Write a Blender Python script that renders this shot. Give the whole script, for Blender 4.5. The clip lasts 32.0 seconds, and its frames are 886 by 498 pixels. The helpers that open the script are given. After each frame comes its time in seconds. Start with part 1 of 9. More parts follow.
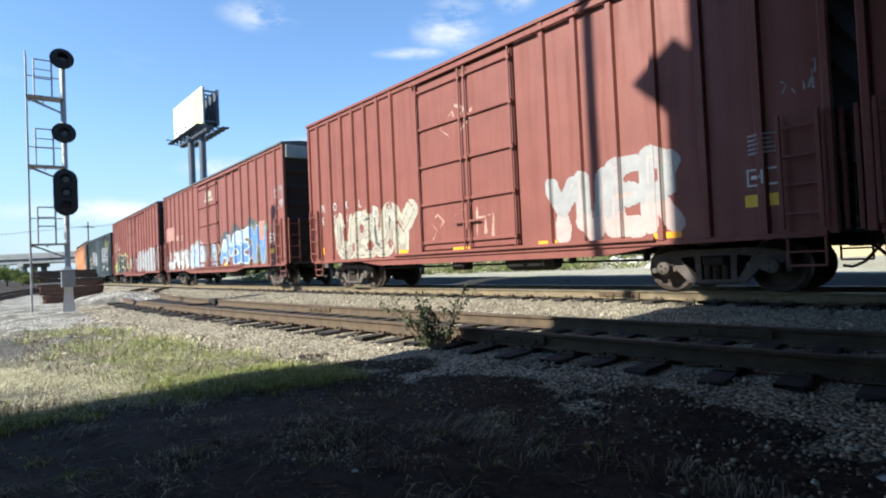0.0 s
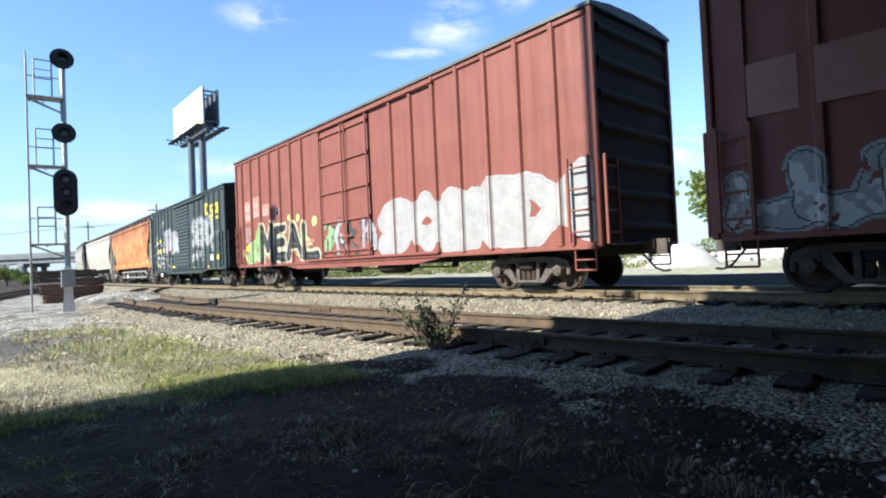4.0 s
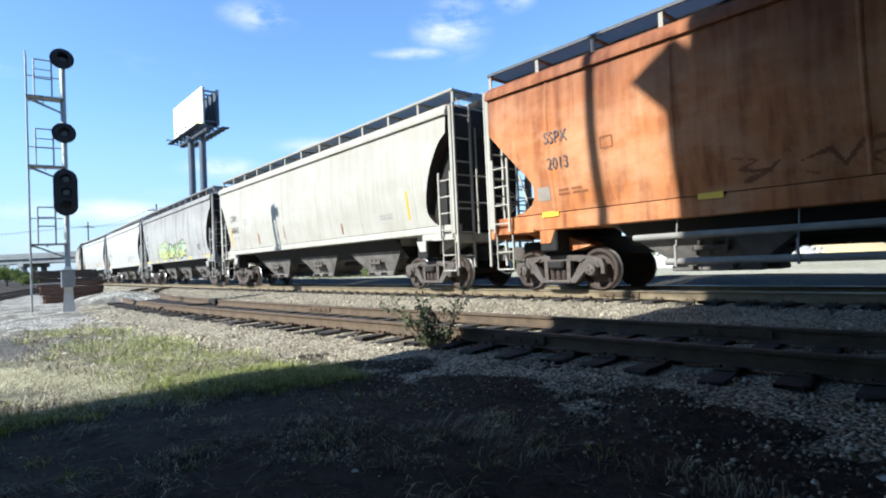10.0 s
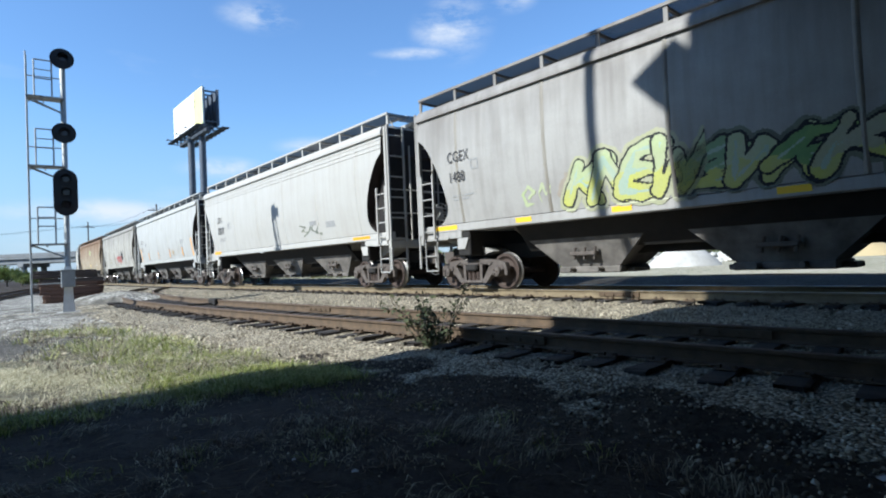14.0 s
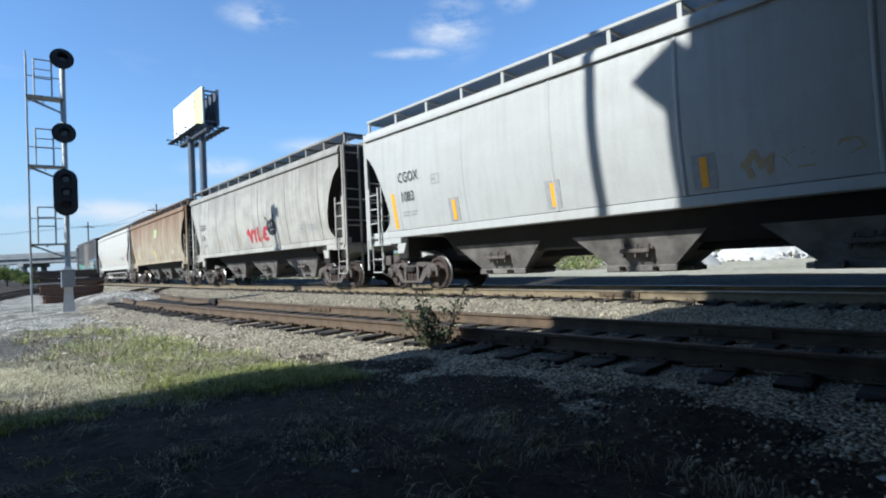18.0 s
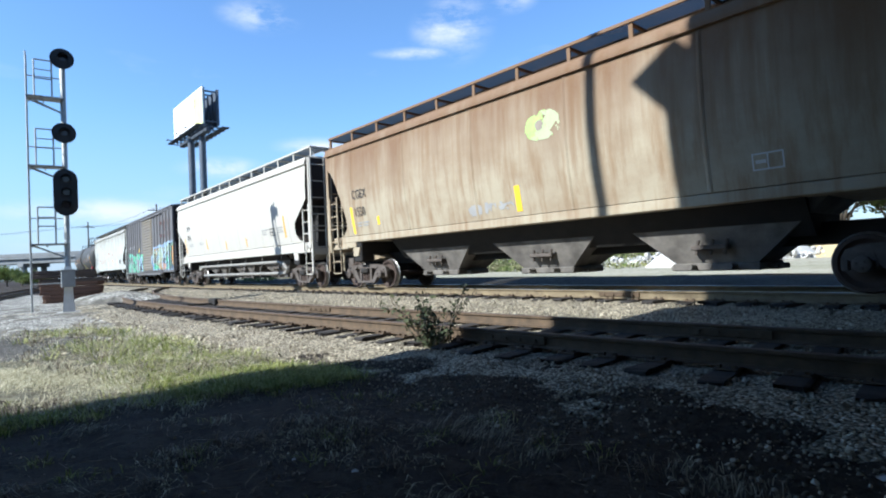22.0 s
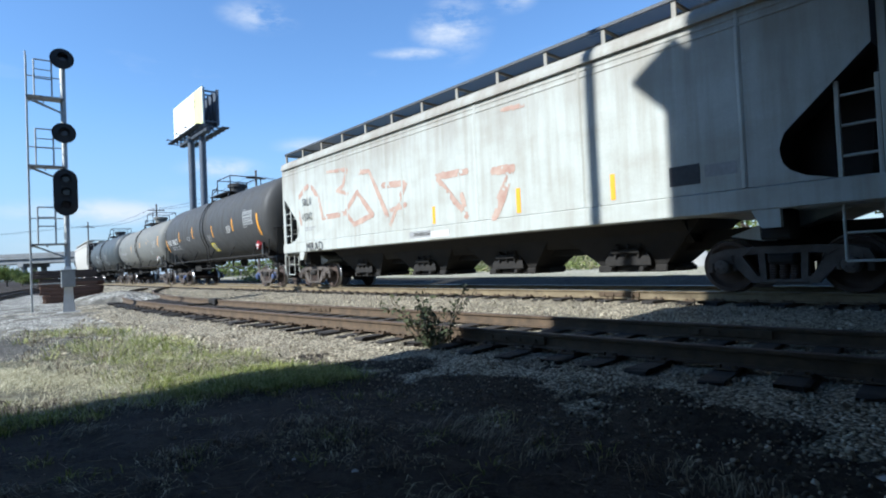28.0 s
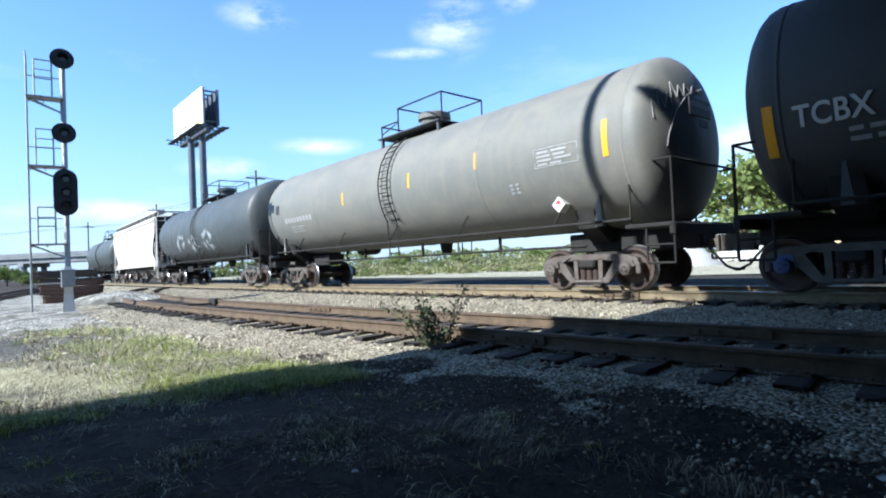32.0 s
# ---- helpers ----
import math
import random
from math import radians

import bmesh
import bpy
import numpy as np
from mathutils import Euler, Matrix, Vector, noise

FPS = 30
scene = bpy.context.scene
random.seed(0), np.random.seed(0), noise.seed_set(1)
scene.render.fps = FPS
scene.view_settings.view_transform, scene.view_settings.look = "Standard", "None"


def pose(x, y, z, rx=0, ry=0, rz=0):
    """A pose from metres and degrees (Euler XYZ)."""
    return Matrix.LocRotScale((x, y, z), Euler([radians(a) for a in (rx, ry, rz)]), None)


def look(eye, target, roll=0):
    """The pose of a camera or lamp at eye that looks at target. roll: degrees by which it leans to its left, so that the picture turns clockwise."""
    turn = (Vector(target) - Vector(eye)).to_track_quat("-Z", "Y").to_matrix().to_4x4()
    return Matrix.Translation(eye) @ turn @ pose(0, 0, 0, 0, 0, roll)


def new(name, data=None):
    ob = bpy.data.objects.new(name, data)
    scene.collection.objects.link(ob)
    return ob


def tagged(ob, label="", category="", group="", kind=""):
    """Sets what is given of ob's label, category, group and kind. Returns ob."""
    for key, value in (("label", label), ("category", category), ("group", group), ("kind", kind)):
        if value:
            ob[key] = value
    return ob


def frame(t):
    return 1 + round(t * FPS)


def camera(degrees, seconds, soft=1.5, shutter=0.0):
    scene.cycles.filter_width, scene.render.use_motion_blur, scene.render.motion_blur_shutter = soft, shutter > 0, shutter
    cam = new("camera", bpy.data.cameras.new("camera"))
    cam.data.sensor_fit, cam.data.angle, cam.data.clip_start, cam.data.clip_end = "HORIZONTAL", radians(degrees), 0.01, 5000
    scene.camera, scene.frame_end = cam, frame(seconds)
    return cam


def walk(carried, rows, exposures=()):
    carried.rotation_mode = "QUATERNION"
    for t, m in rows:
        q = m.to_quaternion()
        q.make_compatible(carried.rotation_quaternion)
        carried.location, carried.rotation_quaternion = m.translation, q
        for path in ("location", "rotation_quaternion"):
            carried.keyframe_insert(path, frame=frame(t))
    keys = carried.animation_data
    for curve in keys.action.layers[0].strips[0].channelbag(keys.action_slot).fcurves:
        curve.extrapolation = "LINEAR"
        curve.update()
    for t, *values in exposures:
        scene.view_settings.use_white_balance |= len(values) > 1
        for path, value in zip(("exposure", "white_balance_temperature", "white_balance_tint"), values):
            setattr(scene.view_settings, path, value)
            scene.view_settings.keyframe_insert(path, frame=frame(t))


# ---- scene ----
# One scale for all: rail top of the main line is z = 0, the camera stands over the origin.
EYE = (0.0, 0.0, 0.755)
TILT, LEAN = 0.02264, -0.04512
cam = camera(79.06, 32.0, soft=2.0)
AIM = (0.0, math.cos(TILT), EYE[2] + math.sin(TILT))
STOPS = [(0.0, 1.06), (1.0, 1.35), (3.0, 1.2), (7.0, 1.3), (9.0, 1.2), (12.0, 0.9), (14.0, 0.75), (17.0, 0.61), (19.0, 0.75), (21.0, 0.9), (23.0, 1.0), (24.3, 0.58), (25.0, 0.52), (28.0, 0.75), (29.0, 0.60), (31.0, 1.2), (32.0, 1.25)]
walk(cam, [(0.0, look(EYE, AIM, math.degrees(LEAN))), (32.0, look(EYE, AIM, math.degrees(LEAN)))], [(t, s + 0.02, 6500 - 58 * min(max(t - 3, 0), 9) - 8 * max(t - 12, 0), 10) for t, s in STOPS])

# ---- light ----
SUN = Vector((-0.692, -0.398, 0.602)).normalized()
SUN_EL = math.asin(SUN.z)
world = bpy.data.worlds.new("sky")
scene.world = world
world.use_nodes = True
wn, wl = world.node_tree.nodes, world.node_tree.links
wn.clear()
sky = wn.new("ShaderNodeTexSky")
sky.sky_type, sky.sun_disc = "NISHITA", False
sky.sun_elevation, sky.sun_rotation = SUN_EL, math.atan2(SUN.x, SUN.y)
sky.air_density, sky.dust_density, sky.ozone_density = 1.25, 0.1, 1.8
coord = wn.new("ShaderNodeTexCoord")
bg, wout = wn.new("ShaderNodeBackground"), wn.new("ShaderNodeOutputWorld")


def sky_noise(scale, detail, stretch, lo, hi, shift=(0, 0, 0)):
    m = wn.new("ShaderNodeMapping")
    m.inputs["Scale"].default_value, m.inputs["Location"].default_value = stretch, shift
    wl.new(coord.outputs["Generated"], m.inputs[0])
    n = wn.new("ShaderNodeTexNoise")
    n.inputs["Scale"].default_value, n.inputs["Detail"].default_value = scale, detail
    n.inputs["Roughness"].default_value = 0.62
    wl.new(m.outputs[0], n.inputs["Vector"])
    r = wn.new("ShaderNodeMapRange")
    r.inputs["From Min"].default_value, r.inputs["From Max"].default_value = lo, hi
    wl.new(n.outputs["Fac"], r.inputs["Value"])
    return r.outputs[0]


def sky_math(op, a, b):
    n = wn.new("ShaderNodeMath")
    n.operation, n.use_clamp = op, True
    for i, v in enumerate((a, b)):
        if hasattr(v, "is_linked"):
            wl.new(v, n.inputs[i])
        else:
            n.inputs[i].default_value = v
    return n.outputs[0]


def cloud_at(place, size, noise_out):
    """A wisp round one direction of the sky."""
    v = Vector(place).normalized()
    m = wn.new("ShaderNodeMapping")
    m.inputs["Location"].default_value = tuple(-a / b for a, b in zip(v, size))
    m.inputs["Scale"].default_value = tuple(1.0 / b for b in size)
    wl.new(coord.outputs["Generated"], m.inputs[0])
    d = wn.new("ShaderNodeVectorMath")
    d.operation = "LENGTH"
    wl.new(m.outputs[0], d.inputs[0])
    r = wn.new("ShaderNodeMapRange")
    r.interpolation_type = "SMOOTHSTEP"
    r.inputs["From Min"].default_value, r.inputs["From Max"].default_value = 1.0, 0.0
    wl.new(d.outputs["Value"], r.inputs["Value"])
    return sky_math("MULTIPLY", r.outputs[0], noise_out)


# wisps of cirrus high up, small low clouds, and a bank of haze along the horizon
wisp = sky_noise(11.0, 12.0, (0.8, 1.3, 2.2), 0.40, 0.68, (0.35, 0.0, 0.2))
puff = sky_noise(9.0, 9.0, (1.0, 1.0, 2.4), 0.36, 0.60, (0.1, 0.4, 0.0))
veil = sky_math("MULTIPLY", sky_noise(2.3, 9.0, (1.0, 1.0, 3.2), 0.58, 0.90, (0.35, 0.0, 0.2)), 0.35)
for place, size, nz in (((0.045, 1.0, 0.445), (0.075, 0.2, 0.075), wisp), ((0.01, 1.0, 0.430), (0.06, 0.2, 0.05), wisp), ((-0.035, 1.0, 0.392), (0.09, 0.2, 0.013), puff), ((-0.325, 1.0, 0.475), (0.075, 0.2, 0.03), wisp), ((0.15, 1.0, 0.48), (0.05, 0.2, 0.02), wisp),
                        ((-0.40, 1.0, 0.190), (0.085, 0.2, 0.026), puff), ((-0.22, 1.0, 0.225), (0.10, 0.2, 0.02), puff), ((-0.62, 1.0, 0.12), (0.18, 0.25, 0.03), puff), ((0.55, 1.0, 0.20), (0.25, 0.3, 0.05), puff)):
    veil = sky_math("MAXIMUM", veil, cloud_at(place, size, nz))
sepz = wn.new("ShaderNodeSeparateXYZ")
wl.new(coord.outputs["Generated"], sepz.inputs[0])
low = wn.new("ShaderNodeMapRange")
low.inputs["From Min"].default_value, low.inputs["From Max"].default_value = 0.26, 0.0
wl.new(sepz.outputs["Z"], low.inputs["Value"])
tint = wn.new("ShaderNodeMix")
tint.data_type, tint.blend_type = "RGBA", "MULTIPLY"
tint.inputs[0].default_value = 1.0
tint.inputs[7].default_value = (0.77, 0.968, 1.19, 1)
wl.new(sky.outputs[0], tint.inputs[6])
mix = wn.new("ShaderNodeMix")
mix.data_type = "RGBA"
mix.inputs[7].default_value = (5.2, 5.5, 5.8, 1)
wl.new(veil, mix.inputs[0])
haze = wn.new("ShaderNodeMix")
haze.data_type = "RGBA"
haze.inputs[7].default_value = (2.2, 3.15, 4.65, 1)
wl.new(sky_math("MULTIPLY", low.outputs[0], 0.75), haze.inputs[0])
wl.new(tint.outputs[2], haze.inputs[6])
wl.new(haze.outputs[2], mix.inputs[6])
wl.new(mix.outputs[2], bg.inputs[0])
bg.inputs[1].default_value = 0.096
wl.new(bg.outputs[0], wout.inputs[0])

sun_data = bpy.data.lights.new("sun", "SUN")
sun_data.energy, sun_data.angle, sun_data.color = 5.0, radians(0.53), (1.0, 0.985, 0.91)
sun = new("sun", sun_data)
sun.matrix_world = look(SUN * 60, (0, 0, 0))

# ---- mesh building ----


class Build:
    """Collects faces; each has a material slot."""

    def __init__(self):
        self.v, self.f, self.m, self.slot = [], [], [], 0

    def add(self, verts, faces):
        k = len(self.v)
        self.v.extend(verts)
        self.f.extend([[k + i for i in f] for f in faces])
        self.m.extend([self.slot] * len(faces))
        return self

    def box(self, x0, x1, y0, y1, z0, z1, b=0.0, turn=None):
        x0, x1, y0, y1, z0, z1 = min(x0, x1), max(x0, x1), min(y0, y1), max(y0, y1), min(z0, z1), max(z0, z1)
        if b <= 0:
            vs = [(x, y, z) for x in (x0, x1) for y in (y0, y1) for z in (z0, z1)]
            fs = [(0, 1, 3, 2), (4, 6, 7, 5), (0, 4, 5, 1), (2, 3, 7, 6), (0, 2, 6, 4), (1, 5, 7, 3)]
        else:
            b = min(b, (x1 - x0) / 2.2, (y1 - y0) / 2.2, (z1 - z0) / 2.2)
            vs, idx = [], {}
            for i, x in enumerate((x0, x1)):
                for j, y in enumerate((y0, y1)):
                    for k, z in enumerate((z0, z1)):
                        sx, sy, sz = (1, -1)[i], (1, -1)[j], (1, -1)[k]
                        for a, d in enumerate(((0, 1, 1), (1, 0, 1), (1, 1, 0))):
                            idx[i, j, k, a] = len(vs)
                            vs.append((x + sx * b * d[0], y + sy * b * d[1], z + sz * b * d[2]))
            fs = []
            for i in (0, 1):
                fs.append([idx[i, j, k, 0] for j, k in ((0, 0), (0, 1), (1, 1), (1, 0))])
                fs.append([idx[j, i, k, 1] for j, k in ((0, 0), (0, 1), (1, 1), (1, 0))])
                fs.append([idx[j, k, i, 2] for j, k in ((0, 0), (0, 1), (1, 1), (1, 0))])
            for i in (0, 1):
                for j in (0, 1):
                    fs.append([idx[i, j, 0, 0], idx[i, j, 1, 0], idx[i, j, 1, 1], idx[i, j, 0, 1]])
                    fs.append([idx[i, 0, j, 0], idx[i, 1, j, 0], idx[i, 1, j, 2], idx[i, 0, j, 2]])
                    fs.append([idx[0, i, j, 1], idx[1, i, j, 1], idx[1, i, j, 2], idx[0, i, j, 2]])
                    for k in (0, 1):
                        fs.append([idx[i, j, k, a] for a in range(3)])
        if turn is not None:
            vs = [tuple(turn @ Vector(v)) for v in vs]
        return self.add(vs, fs)

    def tube(self, p, q, r, n=8, r2=None, caps=True):
        p, q = Vector(p), Vector(q)
        d = (q - p).normalized()
        a = d.orthogonal().normalized()
        c = d.cross(a)
        vs = []
        for o, rr in ((p, r), (q, r if r2 is None else r2)):
            for i in range(n):
                t = 2 * math.pi * (i + 0.5) / n
                vs.append(tuple(o + (a * math.cos(t) + c * math.sin(t)) * rr))
        fs = [(i, (i + 1) % n, n + (i + 1) % n, n + i) for i in range(n)]
        if caps:
            fs += [tuple(range(n - 1, -1, -1)), tuple(range(n, 2 * n))]
        return self.add(vs, fs)

    def path(self, pts, r, n=6):
        for p, q in zip(pts, pts[1:]):
            self.tube(p, q, r, n)
        return self

    def prism(self, poly, axis, a, b):
        put = {"x": lambda p, c: (c, p[0], p[1]), "y": lambda p, c: (p[0], c, p[1]), "z": lambda p, c: (p[0], p[1], c)}[axis]
        n = len(poly)
        vs = [put(p, a) for p in poly] + [put(p, b) for p in poly]
        fs = [(i, (i + 1) % n, n + (i + 1) % n, n + i) for i in range(n)] + [tuple(range(n - 1, -1, -1)), tuple(range(n, 2 * n))]
        return self.add(vs, fs)

    def loft(self, rings, closed=True, caps=True):
        n = len(rings[0])
        vs = [tuple(p) for r in rings for p in r]
        fs = []
        for k in range(len(rings) - 1):
            for i in range(n if closed else n - 1):
                j = (i + 1) % n
                fs.append((k * n + i, k * n + j, (k + 1) * n + j, (k + 1) * n + i))
        if caps and closed:
            fs += [tuple(range(n - 1, -1, -1)), tuple(range((len(rings) - 1) * n, len(rings) * n))]
        return self.add(vs, fs)

    def lathe(self, profile, centre, axis, n=24, caps=False):
        c = Vector(centre)
        rings = []
        for r, h in profile:
            ring = []
            for i in range(n):
                t = 2 * math.pi * i / n
                a, b = r * math.cos(t), r * math.sin(t)
                ring.append(tuple(c + Vector({"x": (h, a, b), "y": (a, h, b), "z": (a, b, h)}[axis])))
            rings.append(ring)
        return self.loft(rings, True, caps)

    def mesh(self, name, mats, smooth=35.0, fix=True):
        me = bpy.data.meshes.new(name)
        me.from_pydata(self.v, [], self.f)
        for m in mats if isinstance(mats, (list, tuple)) else [mats]:
            me.materials.append(m)
        me.polygons.foreach_set("material_index", self.m)
        if fix:
            bm = bmesh.new()
            bm.from_mesh(me)
            bmesh.ops.recalc_face_normals(bm, faces=bm.faces)
            bm.to_mesh(me)
            bm.free()
        if smooth:
            me.polygons.foreach_set("use_smooth", [True] * len(me.polygons))
            me.set_sharp_from_angle(angle=radians(smooth))
        me.update()
        return me


def part(name, b, material, parent, label="", at=None, smooth=35.0):
    """One mesh object under a thing or under a part. b: a Build, or a mesh that is shared."""
    me = b if isinstance(b, bpy.types.Mesh) else b.mesh(name, material, smooth)
    ob = new(name, me)
    ob.parent = parent
    if at is not None:
        ob.matrix_basis = at
    return tagged(ob, label)


def thing(name, label, category, group="", kind="", at=None):
    ob = new(name)
    ob.empty_display_size = 0.3
    if at is not None:
        ob.matrix_basis = at
    return tagged(ob, label, category, group, kind)


# ---- materials ----


def material(name, rough=0.7, metal=0.0, spec=0.4):
    m = bpy.data.materials.new(name)
    m.use_nodes = True
    b = m.node_tree.nodes["Principled BSDF"]
    b.inputs["Roughness"].default_value, b.inputs["Metallic"].default_value = rough, metal
    b.inputs["Specular IOR Level"].default_value = spec
    return m, m.node_tree.nodes, m.node_tree.links, b


def tex(n, l, scale, detail=6.0, stretch=(1, 1, 1), space="Object", rough=0.6, lo=0.35, hi=0.65, shift=(0, 0, 0)):
    c, mp = n.new("ShaderNodeTexCoord"), n.new("ShaderNodeMapping")
    mp.inputs["Scale"].default_value, mp.inputs["Location"].default_value = stretch, shift
    l.new(c.outputs[space], mp.inputs[0])
    t = n.new("ShaderNodeTexNoise")
    t.inputs["Scale"].default_value, t.inputs["Detail"].default_value, t.inputs["Roughness"].default_value = scale, detail, rough
    l.new(mp.outputs[0], t.inputs["Vector"])
    r = n.new("ShaderNodeMapRange")
    r.inputs["From Min"].default_value, r.inputs["From Max"].default_value = lo, hi
    l.new(t.outputs["Fac"], r.inputs["Value"])
    return r.outputs[0]


def blend(n, l, fac, a, b, kind="MIX"):
    x = n.new("ShaderNodeMix")
    x.data_type, x.blend_type = "RGBA", kind
    if hasattr(fac, "is_linked"):
        l.new(fac, x.inputs[0])
    else:
        x.inputs[0].default_value = fac
    for i, c in ((6, a), (7, b)):
        if hasattr(c, "is_linked"):
            l.new(c, x.inputs[i])
        else:
            x.inputs[i].default_value = (*c, 1)
    return x.outputs[2]


def times(n, l, a, b, op="MULTIPLY"):
    x = n.new("ShaderNodeMath")
    x.operation = op
    for i, v in enumerate((a, b)):
        if hasattr(v, "is_linked"):
            l.new(v, x.inputs[i])
        else:
            x.inputs[i].default_value = v
    return x.outputs[0]


def bump(n, l, b, height, strength=0.3, distance=0.01):
    x = n.new("ShaderNodeBump")
    x.inputs["Strength"].default_value, x.inputs["Distance"].default_value = strength, distance
    l.new(height, x.inputs["Height"])
    l.new(x.outputs[0], b.inputs["Normal"])


def paint(name, colour, stain=(0.10, 0.06, 0.04), streak=0.35, patch=0.3, rough=0.55, seed=0.0, stain2=None, spec=0.35, top=None, creep=4.6):
    """Weathered car paint: streaks run down it, patches of stain and fine grain."""
    deep = lambda c: tuple(0.93 * v for v in c)
    colour, stain, stain2, top = deep(colour), deep(stain), stain2 and deep(stain2), top and deep(top)
    m, n, l, b = material(name, rough, spec=spec)
    run = tex(n, l, 1.0, 8, (5.0, 5.0, 0.35), lo=0.45, hi=0.72, shift=(seed, 0, 0))
    big = tex(n, l, 0.9, 6, (1, 1, 1.6), lo=0.42, hi=0.7, shift=(0, 0, seed))
    fine = tex(n, l, 26.0, 5, lo=0.3, hi=0.7)
    c = blend(n, l, times(n, l, run, streak), colour, stain)
    c = blend(n, l, times(n, l, big, patch), c, stain2 or stain)
    if top:
        # rust and soot that crept down from the roof's edge, in tongues
        co, sp = n.new("ShaderNodeTexCoord"), n.new("ShaderNodeSeparateXYZ")
        l.new(co.outputs["Object"], sp.inputs[0])
        tongue = tex(n, l, 1.0, 7, (1.6, 1.6, 0.22), lo=0.15, hi=0.85, shift=(seed * 3, 0, 0))
        z = times(n, l, sp.outputs["Z"], times(n, l, tongue, 2.4), "ADD")
        mr = n.new("ShaderNodeMapRange")
        mr.inputs["From Min"].default_value, mr.inputs["From Max"].default_value = creep, creep + 2.0
        l.new(z, mr.inputs["Value"])
        c = blend(n, l, mr.outputs[0], c, top)
    c = blend(n, l, times(n, l, fine, 0.18), c, tuple(v * 0.55 for v in colour))
    l.new(c, b.inputs["Base Color"])
    l.new(times(n, l, times(n, l, run, 0.25), rough, "ADD"), b.inputs["Roughness"])
    wave = tex(n, l, 2.2, 3, lo=0.2, hi=0.8)
    bump(n, l, b, times(n, l, wave, times(n, l, fine, 0.06), "ADD"), 0.25, 0.012)
    return m


def plain(name, colour, rough=0.7, metal=0.0, vary=0.4, scale=8.0, colour2=None, relief=0.3, space="Object", stretch=(1, 1, 1)):
    m, n, l, b = material(name, rough, metal)
    a = tex(n, l, scale, 7, stretch, space)
    f = tex(n, l, scale * 9, 4, stretch, space, lo=0.3, hi=0.7)
    c = blend(n, l, times(n, l, a, vary), colour, colour2 or tuple(v * 0.45 for v in colour))
    c = blend(n, l, times(n, l, f, 0.3 * vary), c, tuple(v * 0.5 for v in colour))
    l.new(c, b.inputs["Base Color"])
    if relief:
        bump(n, l, b, f, relief, 0.01)
    return m


RED = paint("oxide_red_paint", (0.225, 0.073, 0.054), (0.12, 0.035, 0.028), 0.35, 0.35, seed=1.0)
RED_B = paint("faded_red_paint", (0.225, 0.078, 0.060), (0.14, 0.045, 0.036), 0.30, 0.30, seed=4.0)
BLACKGREEN = paint("dark_green_paint", (0.030, 0.046, 0.050), (0.060, 0.066, 0.066), 0.3, 0.25, seed=2.0)
ORANGE = paint("rust_orange_paint", (0.46, 0.165, 0.052), (0.14, 0.040, 0.018), 0.9, 0.75, 0.75, seed=3.0, stain2=(0.60, 0.32, 0.17), top=(0.13, 0.042, 0.021), creep=4.3)
CREAM = paint("cream_white_paint", (0.41, 0.389, 0.336), (0.27, 0.24, 0.18), 0.4, 0.35, seed=5.0, top=(0.30, 0.27, 0.22))
GREYWHITE = paint("chalky_grey_paint", (0.35, 0.34, 0.315), (0.15, 0.135, 0.12), 0.35, 0.3, seed=6.0, top=(0.16, 0.145, 0.13))
WHITE = paint("white_paint", (0.422, 0.411, 0.377), (0.33, 0.30, 0.25), 0.25, 0.22, seed=7.0)
COOLWHITE = paint("cool_white_paint", (0.41, 0.408, 0.382), (0.28, 0.265, 0.225), 0.3, 0.25, seed=8.0)
BUFF = paint("dirty_buff_paint", (0.415, 0.392, 0.335), (0.17, 0.16, 0.14), 0.55, 0.5, seed=9.0, top=(0.19, 0.175, 0.15))
BROWN = paint("rusty_tan_paint", (0.375, 0.325, 0.235), (0.21, 0.12, 0.058), 0.8, 0.6, 0.75, seed=10.0, stain2=(0.24, 0.165, 0.10), top=(0.18, 0.105, 0.058), creep=3.7)
BRIGHT = paint("bright_white_paint", (0.470, 0.446, 0.392), (0.45, 0.41, 0.35), 0.15, 0.14, seed=11.0)
PALEGREEN = paint("pale_green_white_paint", (0.46, 0.48, 0.44), (0.25, 0.215, 0.16), 0.45, 0.4, seed=12.0, top=(0.24, 0.21, 0.17))
GRAPHITE = paint("dark_violet_grey_paint", (0.130, 0.126, 0.127), (0.105, 0.092, 0.086), 0.45, 0.4, seed=13.0)
RUSTDOOR = paint("rust_blotched_grey_paint", (0.17, 0.162, 0.145), (0.26, 0.18, 0.075), 0.5, 0.6, seed=23.0)
TANKBLACK = paint("black_tank_paint", (0.050, 0.050, 0.049), (0.085, 0.080, 0.070), 0.35, 0.3, 0.6, seed=14.0)
TANKGREY = paint("grey_tank_paint", (0.150, 0.152, 0.138), (0.24, 0.22, 0.18), 0.45, 0.45, 0.6, seed=15.0)
TANKSLATE = paint("slate_tank_paint", (0.052, 0.062, 0.065), (0.11, 0.11, 0.10), 0.35, 0.3, 0.5, seed=16.0)
SEAMGRIME = paint("grime_along_seams", (0.27, 0.25, 0.21), (0.13, 0.11, 0.085), 0.8, 0.6, seed=18.0)
# car ends: grime plus shade, both put into one near-black colour
ENDBLACK = plain("grime_and_shade_end_paint", (0.024, 0.017, 0.015), 0.8, 0, 0.6, 1.5, (0.05, 0.036, 0.03))
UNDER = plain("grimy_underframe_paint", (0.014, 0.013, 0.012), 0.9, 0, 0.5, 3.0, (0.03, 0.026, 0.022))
CHUTE = plain("grimy_grey_steel", (0.185, 0.168, 0.148), 0.85, 0, 0.7, 2.0, (0.028, 0.025, 0.022))
